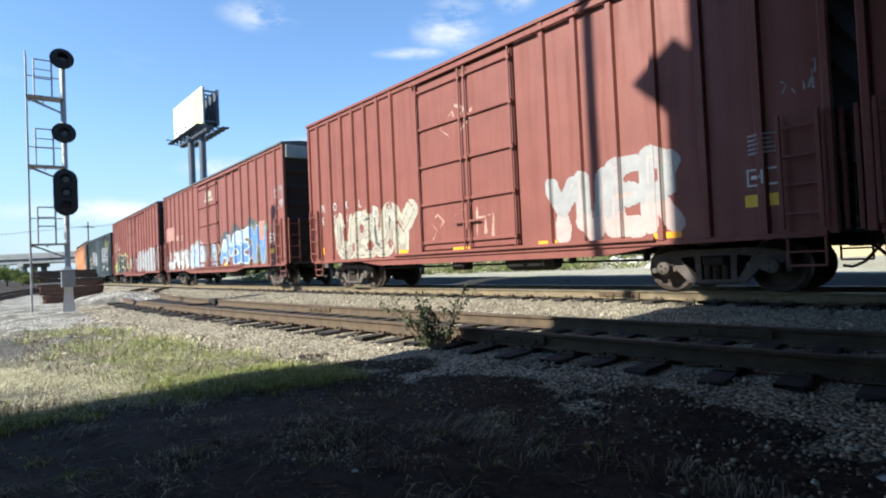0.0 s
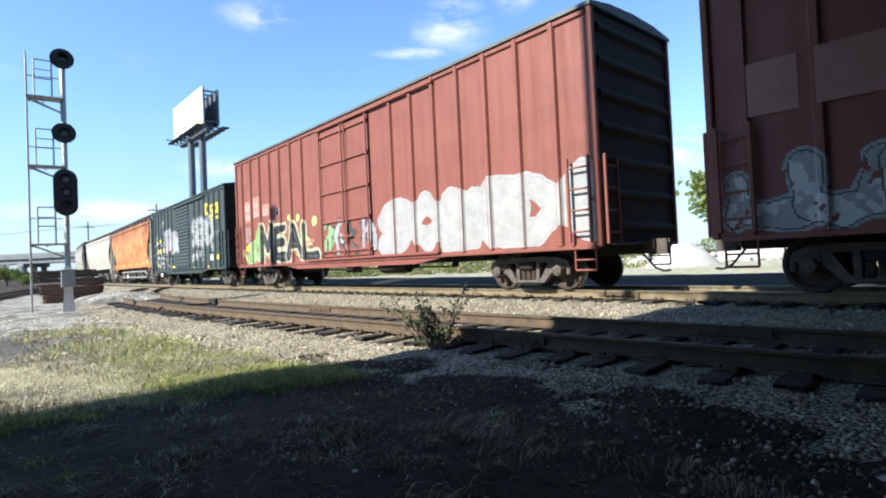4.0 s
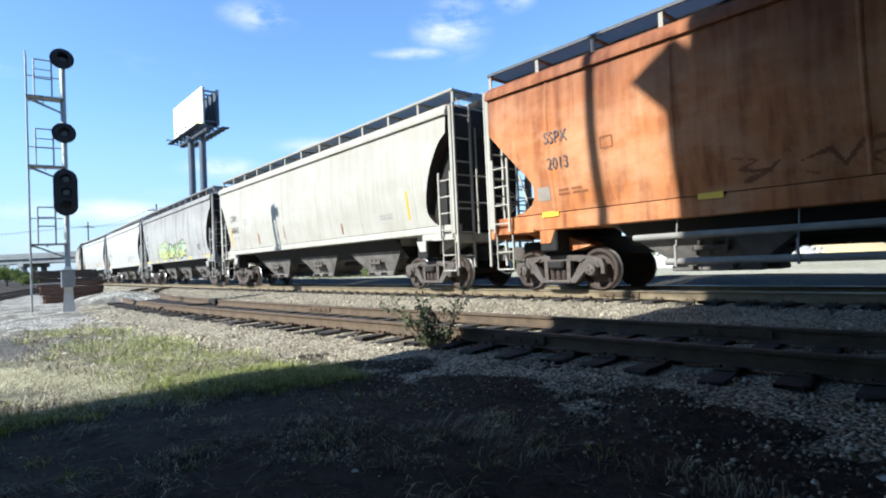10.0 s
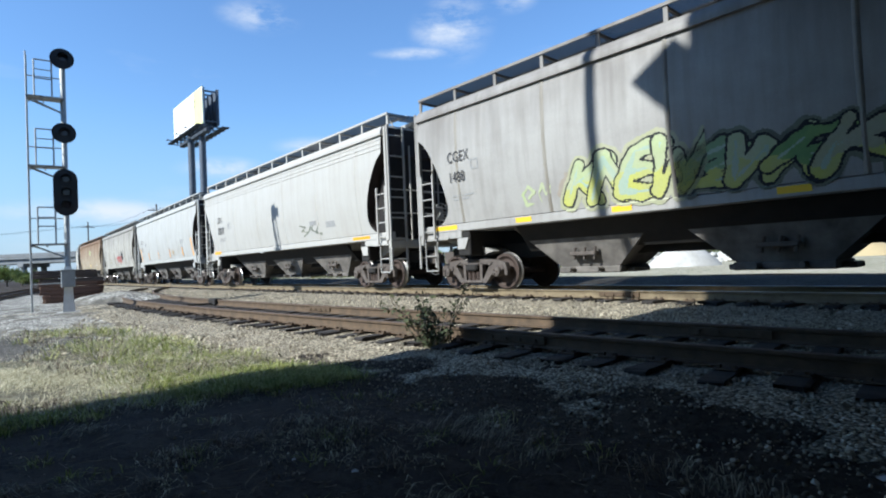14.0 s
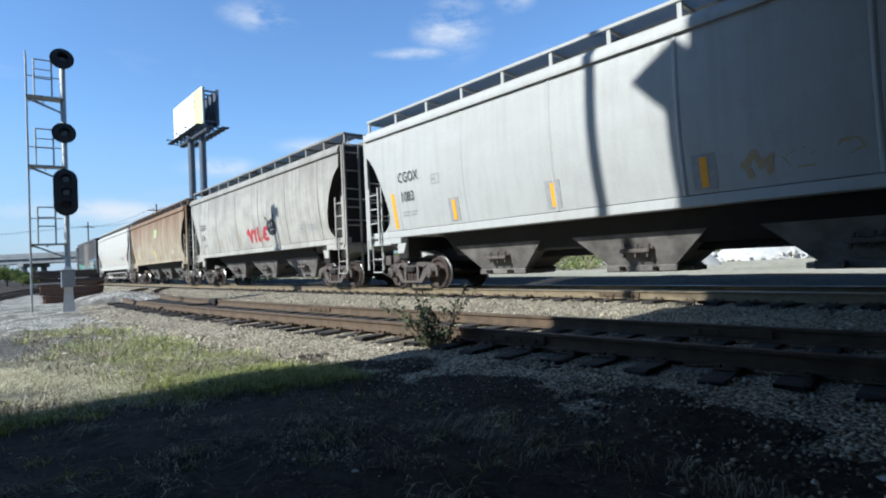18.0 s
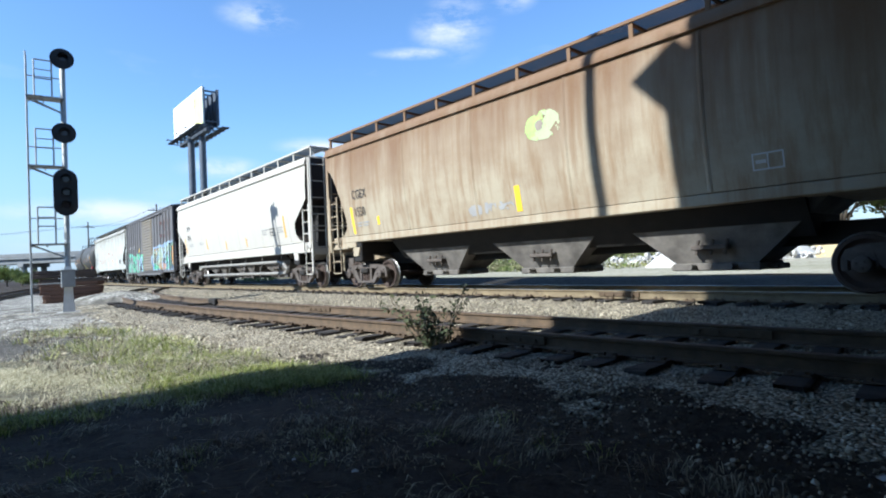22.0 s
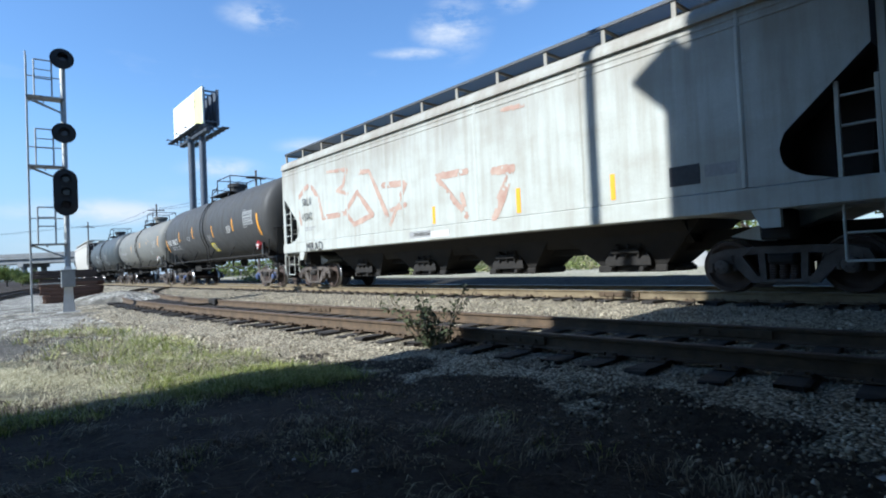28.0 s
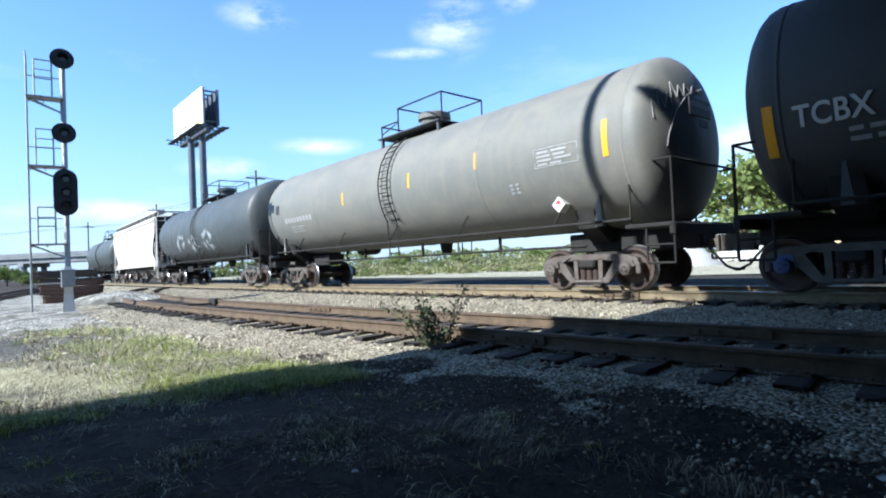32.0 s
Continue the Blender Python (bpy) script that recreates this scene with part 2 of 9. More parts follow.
CAST = plain("dusty_cast_steel", (0.115, 0.098, 0.085), 0.85, 0.1, 0.6, 6.0, (0.05, 0.037, 0.03))
WHEEL = plain("rusty_wheel_steel", (0.07, 0.048, 0.038), 0.7, 0.3, 0.6, 5.0, (0.035, 0.025, 0.02))
TREAD = plain("worn_wheel_tread", (0.42, 0.40, 0.38), 0.35, 0.9, 0.3, 9.0)
ROOFGREY = plain("weathered_zinc_roof", (0.13, 0.14, 0.135), 0.6, 0.3, 0.6, 1.5, (0.07, 0.065, 0.06))
CAP_BLUE = plain("blue_bearing_cap_paint", (0.06, 0.09, 0.19), 0.6)
GALV = plain("galvanised_steel", (0.38, 0.40, 0.38), 0.5, 0.6, 0.5, 3.0, (0.22, 0.25, 0.22))
GRATE = plain("dark_walkway_grating", (0.09, 0.095, 0.10), 0.6, 0.5, 0.4)


def mesh_steel():
    """Expanded metal: part of the light goes through."""
    m, n, l, b = material("expanded_metal", 0.6, 0.5)
    b.inputs["Base Color"].default_value = (0.10, 0.105, 0.11, 1)
    t, x = n.new("ShaderNodeBsdfTransparent"), n.new("ShaderNodeMixShader")
    x.inputs[0].default_value = 0.30
    l.new(b.outputs[0], x.inputs[1])
    l.new(t.outputs[0], x.inputs[2])
    l.new(x.outputs[0], n["Material Output"].inputs[0])
    return m


EXPANDED = mesh_steel()
RUBBER = plain("black_rubber_hose", (0.015, 0.015, 0.015), 0.6)
INK = {
    "white": plain("white_stencil_paint", (0.50, 0.50, 0.48), 0.6, 0, 0.3, 12.0, (0.4, 0.38, 0.36), 0),
    "black": plain("black_stencil_paint", (0.02, 0.02, 0.022), 0.6, 0, 0.3, 12.0, (0.07, 0.07, 0.07), 0),
    "yellow": plain("yellow_reflector", (0.80, 0.50, 0.03), 0.45, 0, 0.25, 12.0, (0.6, 0.38, 0.05), 0),
    "gold": plain("yellow_logo_paint", (0.72, 0.60, 0.05), 0.55, 0, 0.35, 6.0, (0.4, 0.33, 0.08), 0),
    "rustred": plain("faded_red_logo_paint", (0.085, 0.044, 0.036), 0.6, 0, 0.4, 6.0, None, 0),
    "grey": plain("grey_stencil_paint", (0.30, 0.30, 0.29), 0.6, 0, 0.4, 12.0, None, 0),
    "amber": plain("amber_reflector", (0.85, 0.36, 0.02), 0.4, 0, 0.2, 12.0, None, 0),
    "silver": plain("silver_spray_paint", (0.31, 0.325, 0.325), 0.5, 0, 0.6, 3.0, (0.20, 0.21, 0.215), 0),
    "cream": plain("cream_spray_paint", (0.40, 0.37, 0.29), 0.6, 0, 0.7, 2.5, (0.25, 0.22, 0.17), 0),
    "chalk": plain("white_spray_paint", (0.33, 0.33, 0.32), 0.6, 0, 0.7, 3.0, (0.22, 0.21, 0.21), 0),
    "ink": plain("black_spray_paint", (0.012, 0.013, 0.015), 0.75, 0, 0.3, 3.0, (0.022, 0.022, 0.024), 0),
    "sky": plain("pale_blue_spray_paint", (0.42, 0.58, 0.78), 0.6, 0, 0.9, 1.6, (0.80, 0.84, 0.88), 0),
    "blue": plain("deep_blue_spray_paint", (0.05, 0.13, 0.33), 0.6, 0, 0.6, 2.0, (0.12, 0.26, 0.50), 0),
    "lime": plain("lime_spray_paint", (0.42, 0.60, 0.16), 0.6, 0, 0.7, 2.0, (0.16, 0.34, 0.12), 0),
    "mint": plain("mint_spray_paint", (0.12, 0.42, 0.30), 0.6, 0, 0.8, 1.8, (0.30, 0.48, 0.40), 0),
    "lilac": plain("lilac_spray_paint", (0.235, 0.21, 0.245), 0.6, 0, 0.8, 2.2, (0.30, 0.285, 0.30), 0),
    "pink": plain("faded_pink_spray_paint", (0.40, 0.22, 0.17), 0.6, 0, 0.7, 3.0, (0.42, 0.31, 0.25), 0),
    "scarlet": plain("scarlet_spray_paint", (0.38, 0.03, 0.04), 0.55, 0, 0.5, 3.0, (0.26, 0.05, 0.05), 0),
    "sand": plain("tan_spray_paint", (0.40, 0.30, 0.16), 0.6, 0, 0.6, 2.0, (0.30, 0.22, 0.14), 0),
    "lemon": plain("lemon_spray_paint", (0.44, 0.45, 0.10), 0.6, 0, 0.7, 2.0, (0.36, 0.38, 0.20), 0),
    "soot": plain("soot_grey_spray_paint", (0.10, 0.11, 0.09), 0.7, 0, 0.6, 3.0, (0.22, 0.24, 0.16), 0),
    "taupe": plain("taupe_spray_paint", (0.24, 0.20, 0.16), 0.6, 0, 0.6, 2.0, (0.36, 0.32, 0.26), 0),
    "palepink": plain("pale_pink_spray_paint", (0.40, 0.28, 0.25), 0.6, 0, 0.6, 2.0, (0.44, 0.40, 0.37), 0),
    "palemint": plain("pale_mint_spray_paint", (0.30, 0.40, 0.32), 0.6, 0, 0.6, 2.0, (0.36, 0.40, 0.30), 0),
    "slate": plain("slate_spray_paint", (0.07, 0.08, 0.085), 0.6, 0, 0.5, 3.0, None, 0),
    "azure": plain("azure_spray_paint", (0.075, 0.17, 0.37), 0.6, 0, 0.5, 2.0, (0.12, 0.24, 0.44), 0),
    "paleblue": plain("ice_blue_spray_paint", (0.33, 0.44, 0.54), 0.6, 0, 0.6, 1.6, (0.20, 0.34, 0.52), 0),
    "jade": plain("jade_spray_paint", (0.10, 0.42, 0.24), 0.6, 0, 0.5, 2.0, (0.18, 0.50, 0.34), 0),
    "moss": plain("moss_green_spray_paint", (0.12, 0.24, 0.09), 0.6, 0, 0.5, 2.0, (0.30, 0.42, 0.12), 0),
    "salmon": plain("faded_salmon_spray_paint", (0.34, 0.20, 0.15), 0.6, 0, 0.7, 3.0, (0.50, 0.40, 0.32), 0),
    "lemonpale": plain("pale_lemon_spray_paint", (0.34, 0.35, 0.20), 0.6, 0, 0.7, 2.0, (0.36, 0.35, 0.28), 0),
    "fern": plain("fern_green_spray_paint", (0.16, 0.27, 0.15), 0.6, 0, 0.6, 2.0, (0.26, 0.36, 0.17), 0),
    "palegreen": plain("pale_green_spray_paint", (0.36, 0.43, 0.22), 0.6, 0, 0.7, 2.0, (0.40, 0.40, 0.29), 0),
    "haze": plain("grey_spray_haze", (0.15, 0.16, 0.165), 0.6, 0, 0.7, 2.5, (0.085, 0.095, 0.10), 0),
    "dustpink": plain("thin_pink_paint", (0.37, 0.20, 0.16), 0.6, 0, 0.6, 3.0, (0.27, 0.13, 0.10), 0),
    "rust": plain("rust_stain_paint", (0.25, 0.09, 0.03), 0.8, 0, 0.6, 3.0, None, 0),
}

# ---- the tracks' lines ----
# The main line: s runs away from the camera to the far end; w is the distance from the centre towards the camera.
MAIN_S = np.arange(-80.0, 330.0, 0.5)


def bent(s, x0, y0, heading):
    step = s[1] - s[0]
    i0 = int(np.argmin(np.abs(s)))
    dx, dy = -np.cos(heading), np.sin(heading)
    x = np.concatenate([[0], np.cumsum((dx[1:] + dx[:-1]) / 2) * step])
    y = np.concatenate([[0], np.cumsum((dy[1:] + dy[:-1]) / 2) * step])
    return s, x - x[i0] + x0, y - y[i0] + y0, heading


def main_heading():
    k = np.interp(MAIN_S, [-15, 15, 45, 62, 70, 108, 116], [0.00051, 0.00139, -0.00068, -0.0007, 0.0062, 0.0062, 0.0])
    th = np.concatenate([[0], np.cumsum((k[1:] + k[:-1]) / 2 * 0.5)])
    return th - th[int(np.argmin(np.abs(MAIN_S)))] + 0.84955


MAIN = bent(MAIN_S, 0.0, 16.22891, main_heading())
NEAR_S = np.arange(-16.0, 37.1, 0.25)
NEAR = bent(NEAR_S, 1.18446, 7.26668, 0.77941 - 0.00054 * NEAR_S + 0.00043 * NEAR_S ** 2)
NEAR_Z = -0.13
SIDE_S = np.arange(0.0, 180.0, 1.0)
SIDE = bent(SIDE_S, -27.0, 30.5, np.full(180, 1.005))


def on(line, s, w=0.0):
    """Place and heading on a line."""
    S, x, y, th = line
    t = float(np.interp(s, S, th))
    return float(np.interp(s, S, x)) - math.sin(t) * w, float(np.interp(s, S, y)) - math.cos(t) * w, t


# ---- the train's timetable ----
KNOTS, SPEEDS = [0, 6, 12, 19, 25, 32], [8.604, 8.56, 8.422, 8.45, 8.64, 8.56]
_t = np.linspace(0, 32, 641)
_v = np.interp(_t, KNOTS, SPEEDS)
_d = np.concatenate([[0], np.cumsum((_v[1:] + _v[:-1]) / 2) * 0.05])
_d = _d - np.interp(19.0, _t, _d)


def run(t):
    """How far the train has come at t, from its place at 19 s."""
    return float(np.interp(t, _t, _d))


# ---- rolling stock ----
GROUP = "cars of the freight train"
WHEEL_R = 0.44


def make_truck_meshes():
    out = {}
    for side in (-1, 1):
        y0, y1 = side * 0.94, side * 1.08
        b = Build()
        b.prism([(-1.16, 0.52), (-1.10, 0.66), (-0.85, 0.73), (-0.45, 0.76), (0.45, 0.76), (0.85, 0.73), (1.10, 0.66), (1.16, 0.52), (1.02, 0.50), (0.98, 0.60), (0.74, 0.60), (0.40, 0.64), (-0.40, 0.64), (-0.74, 0.60), (-0.98, 0.60), (-1.02, 0.50)], "y", y0, y1)
        for s in (-1, 1):
            b.prism([(s * 0.60, 0.62), (s * 0.76, 0.62), (s * 0.74, 0.46), (s * 0.46, 0.17), (s * 0.30, 0.17), (s * 0.30, 0.26), (s * 0.38, 0.28)], "y", y0, y1)
            b.prism([(s * 0.24, 0.20), (s * 0.33, 0.20), (s * 0.35, 0.66), (s * 0.25, 0.66)], "y", y0, y1)
            b.box(s * 1.16, s * 1.06, y0, y1, 0.34, 0.54, 0.02)
            b.box(s * 0.76, s * 0.69, y0, y1, 0.36, 0.62, 0.02)
            b.prism([(s * 0.42, 0.70), (s * 0.72, 0.68), (s * 0.60, 0.60)], "y", y0 + side * 0.02, y1 + side * 0.03)
        b.box(-0.36, 0.36, y0 - side * 0.02, y1 + side * 0.02, 0.15, 0.23, 0.03)
        out["side_frame", side] = b.mesh("side_frame", CAST)
        b = Build()
        for x in (-0.15, 0.0, 0.15):
            prof = []
            for i in range(13):
                prof.append((0.062 + 0.014 * (i % 2), 0.23 + 0.24 * i / 12))
            b.lathe(prof, (x, side * 1.01, 0), "z", 10)
        out["spring_nest", side] = b.mesh("spring_nest", WHEEL)
    b = Build()
    b.box(-0.20, 0.20, -1.16, 1.16, 0.47, 0.64, 0.04)
    b.box(-0.30, 0.30, -0.45, 0.45, 0.55, 0.80, 0.05)
    for s in (-1, 1):
        b.tube((s * 0.42, -0.85, 0.36), (s * 0.42, 0.85, 0.36), 0.045, 6)
        for y in (-0.70, 0.70):
            b.box(s * 0.44, s * 0.50, y - 0.06, y + 0.06, 0.28, 0.56, 0.01)
    out["bolster"] = b.mesh("bolster", UNDER)
    b = Build()
    for side in (-1, 1):
        prof = [(0.075, 0.66), (0.13, 0.66), (0.14, 0.70), (0.20, 0.735), (0.33, 0.725), (0.37, 0.69), (0.47, 0.685), (0.475, 0.70), (0.455, 0.722), (0.44, 0.74), (0.435, 0.82), (0.425, 0.83), (0.37, 0.83), (0.345, 0.80), (0.30, 0.775), (0.19, 0.79), (0.135, 0.83), (0.10, 0.84)]
        b.slot = 0
        k = len(b.f)
        b.lathe([(r, side * y) for r, y in prof], (0, 0, 0), "y", 28)
        for q in range(k + 28 * 7, k + 28 * 10):
            b.m[q] = 1
    b.tube((0, -1.10, 0), (0, 1.10, 0), 0.085, 10)
    for side in (-1, 1):
        for i in range(3):
            a = 2 * math.pi * i / 3
            b.tube((0.055 * math.cos(a), side * 1.19, 0.055 * math.sin(a)), (0.055 * math.cos(a), side * 1.225, 0.055 * math.sin(a)), 0.016, 6)
    out["wheelset"] = b.mesh("wheelset", [WHEEL, TREAD])
    for key, mat in (("grey", CAST), ("blue", CAP_BLUE)):
        b = Build()
        b.lathe([(0.0, 1.20), (0.09, 1.20), (0.115, 1.185), (0.125, 1.15), (0.125, 1.02), (0.10, 1.0)], (0, 0, 0), "y", 16)
        b.prism([(-0.17, 0.05), (0.17, 0.05), (0.13, 0.17), (-0.13, 0.17)], "y", 0.95, 1.10)
        out["bearing", key, 1] = b.mesh("bearing_cap", mat)
        c = Build()
        c.v, c.f, c.m = [(x, -y, z) for x, y, z in b.v], b.f, b.m
        out["bearing", key, -1] = c.mesh("bearing_cap", mat)
    return out


TRUCK = make_truck_meshes()
WHEELSETS = []


def truck(car, x, caps="grey"):
    t = part("truck", TRUCK["bolster"], None, car, "two-axle steel truck with cast side frames", pose(x, 0, 0))
    for side in (-1, 1):
        part("side_frame", TRUCK["side_frame", side], None, t)
        part("spring_nest", TRUCK["spring_nest", side], None, t)
        for a in (-0.889, 0.889):
            part("bearing_cap", TRUCK["bearing", caps, side], None, t, "", pose(a, 0, WHEEL_R))
    for a in (-0.889, 0.889):
        w = part("wheelset", TRUCK["wheelset"], None, t, "rusty steel wheels with bright treads", pose(a, 0, WHEEL_R))
        WHEELSETS.append((w, car, a))
    return t


def make_coupler():
    b = Build()
    b.box(-0.55, 0.12, -0.09, 0.09, 0.78, 0.96, 0.02)
    b.prism([(0.05, -0.13), (0.30, -0.16), (0.44, -0.09), (0.42, 0.02), (0.33, 0.02), (0.30, 0.08), (0.40, 0.12), (0.38, 0.19), (0.18, 0.20), (0.05, 0.12)], "z", 0.70, 1.02)
    c = b.mesh("coupler", CAST)
    b = Build()
    pts = [(0.05, -0.30, 0.80), (0.22, -0.32, 0.62), (0.36, -0.30, 0.44), (0.52, -0.26, 0.36), (0.64, -0.2, 0.38)]
    b.path(pts, 0.024)
    return c, b.mesh("air_hose", RUBBER)


COUPLER, HOSE = make_coupler()


def running_gear(car, L, off, caps="grey"):
    for s in (1, -1):
        truck(car, s * (L / 2 - (off if not isinstance(off, tuple) else off[0 if s > 0 else 1])), caps)
        part("coupler", COUPLER, None, car, "", pose(s * (L / 2 + 0.10), 0, 0, 0, 0, 0 if s > 0 else 180))
        part("air_hose", HOSE, None, car, "", pose(s * (L / 2 + 0.02), 0, 0, 0, 0, 0 if s > 0 else 180))


def ladder(name, car, mat, x, y, z0, z1, width=0.46, along="x", rungs=None, r=0.022, side=1):
    b = Build()
    n = rungs or max(2, int(round((z1 - z0) / 0.40)))
    a, c = -width / 2, width / 2
    put = (lambda q, z: (x + q, y, z)) if along == "x" else (lambda q, z: (x, y + q, z))
    for q in (a, c):
        p0, p1 = put(q, z0), put(q, z1)
        b.box(p0[0] - 0.03, p0[0] + 0.03, p0[1] - 0.03, p0[1] + 0.03, z0, z1, 0.008)
    for i in range(n):
        z = z0 + (z1 - z0) * (i + 0.5) / n
        b.tube(put(a, z), put(c, z), r, 6)
    return part(name, b, mat, car)


def text_mesh(body, size, spacing=1.0, bold=0.0):
    """Flat lettering as bare vertices and faces, its corner at the origin."""
    cu = bpy.data.curves.new("lettering", "FONT")
    cu.body, cu.size, cu.space_character, cu.offset = body, size, spacing, bold
    ob = bpy.data.objects.new("lettering", cu)
    scene.collection.objects.link(ob)
    me = bpy.data.meshes.new_from_object(ob.evaluated_get(bpy.context.evaluated_depsgraph_get()))
    vs = [tuple(v.co) for v in me.vertices]
    fs = [tuple(p.vertices) for p in me.polygons]
    bpy.data.objects.remove(ob)
    bpy.data.curves.remove(cu)
    bpy.data.meshes.remove(me)
    return vs, fs


def letter(car, body, x, z, height, ink, skin, stretch=0.76, name="lettering", spacing=1.05, bold=0.0):
    """Lettering on the side towards the camera; x, z: its lower corner nearest the car's rear end."""
    vs, fs = text_mesh(body, height / 0.70, spacing, bold)
    b = Build()
    vs = [(x + a * stretch, 0, z + c) for a, c, _ in vs]
    b.add([(a, skin(a, c) - 0.026, c) for a, _, c in vs], [tuple(reversed(f)) for f in fs])
    return part(name, b.mesh(name, INK[ink], 0, False), None, car, "stencilled reporting marks")


def plate_on(b, x0, x1, z0, z1, skin, d=0.007):
    n = max(1, int((z1 - z0) / 0.09))
    vs = []
    for i in range(n + 1):
        z = z0 + (z1 - z0) * i / n
        vs += [(x0, skin(x0, z), z), (x0, skin(x0, z) - d, z), (x1, skin(x1, z) - d, z), (x1, skin(x1, z), z)]
    fs = [(4 * i + k, 4 * i + k + 1, 4 * i + k + 5, 4 * i + k + 4) for i in range(n) for k in range(3)]
    b.add(vs, fs + [(0, 3, 2, 1), (4 * n, 4 * n + 1, 4 * n + 2, 4 * n + 3)])


def panels(car, name, rects, ink, skin, label=""):
    """Thin painted or bolted rectangles on the side, one part each: x0, x1, z0, z1."""
    for r in rects:
        b = Build()
        plate_on(b, *r, skin)
        part(name, b, INK[ink], car, label)


def border(car, x0, x1, z0, z1, ink, skin, bar=0.035, split=False, fill=None):
    """A stencilled box: its outline, and a bar down its middle."""
    b = Build()
    o, i = [(x0, z0), (x1, z0), (x1, z1), (x0, z1)], [(x0 + bar, z0 + bar), (x1 - bar, z0 + bar), (x1 - bar, z1 - bar), (x0 + bar, z1 - bar)]
    b.add([(x, skin(x, z) - 0.007, z) for x, z in o + i], [(k, (k + 1) % 4, 4 + (k + 1) % 4, 4 + k) for k in range(4)])
    if split:
        m = (x0 + x1) / 2
        plate_on(b, m - bar / 2, m + bar / 2, z0 + bar, z1 - bar, skin)
        plate_on(b, x0 + 2 * bar, m - bar, z0 + 0.4 * (z1 - z0), z0 + 0.6 * (z1 - z0), skin)
    part("stencil_box", b, INK[ink], car)


def data_lines(car, x, z, ink, skin, n=4, width=0.7, height=0.045, gap=0.085):
    """Small stencilled lines that are too small to read."""
    rnd = random.Random(int(abs(x * 91 + z * 37)))
    rects = []
    for i in range(n):
        a = x
        for _ in range(2):
            w = width * rnd.uniform(0.25, 0.45)
            rects.append((a, a + w, z - i * gap - height, z - i * gap))
            a += w + 0.07
    b = Build()
    for r in rects:
        plate_on(b, *r, skin)
    return tagged(part("stencil_data", b, INK[ink], car, "small stencilled data lines"), kind="stuff")


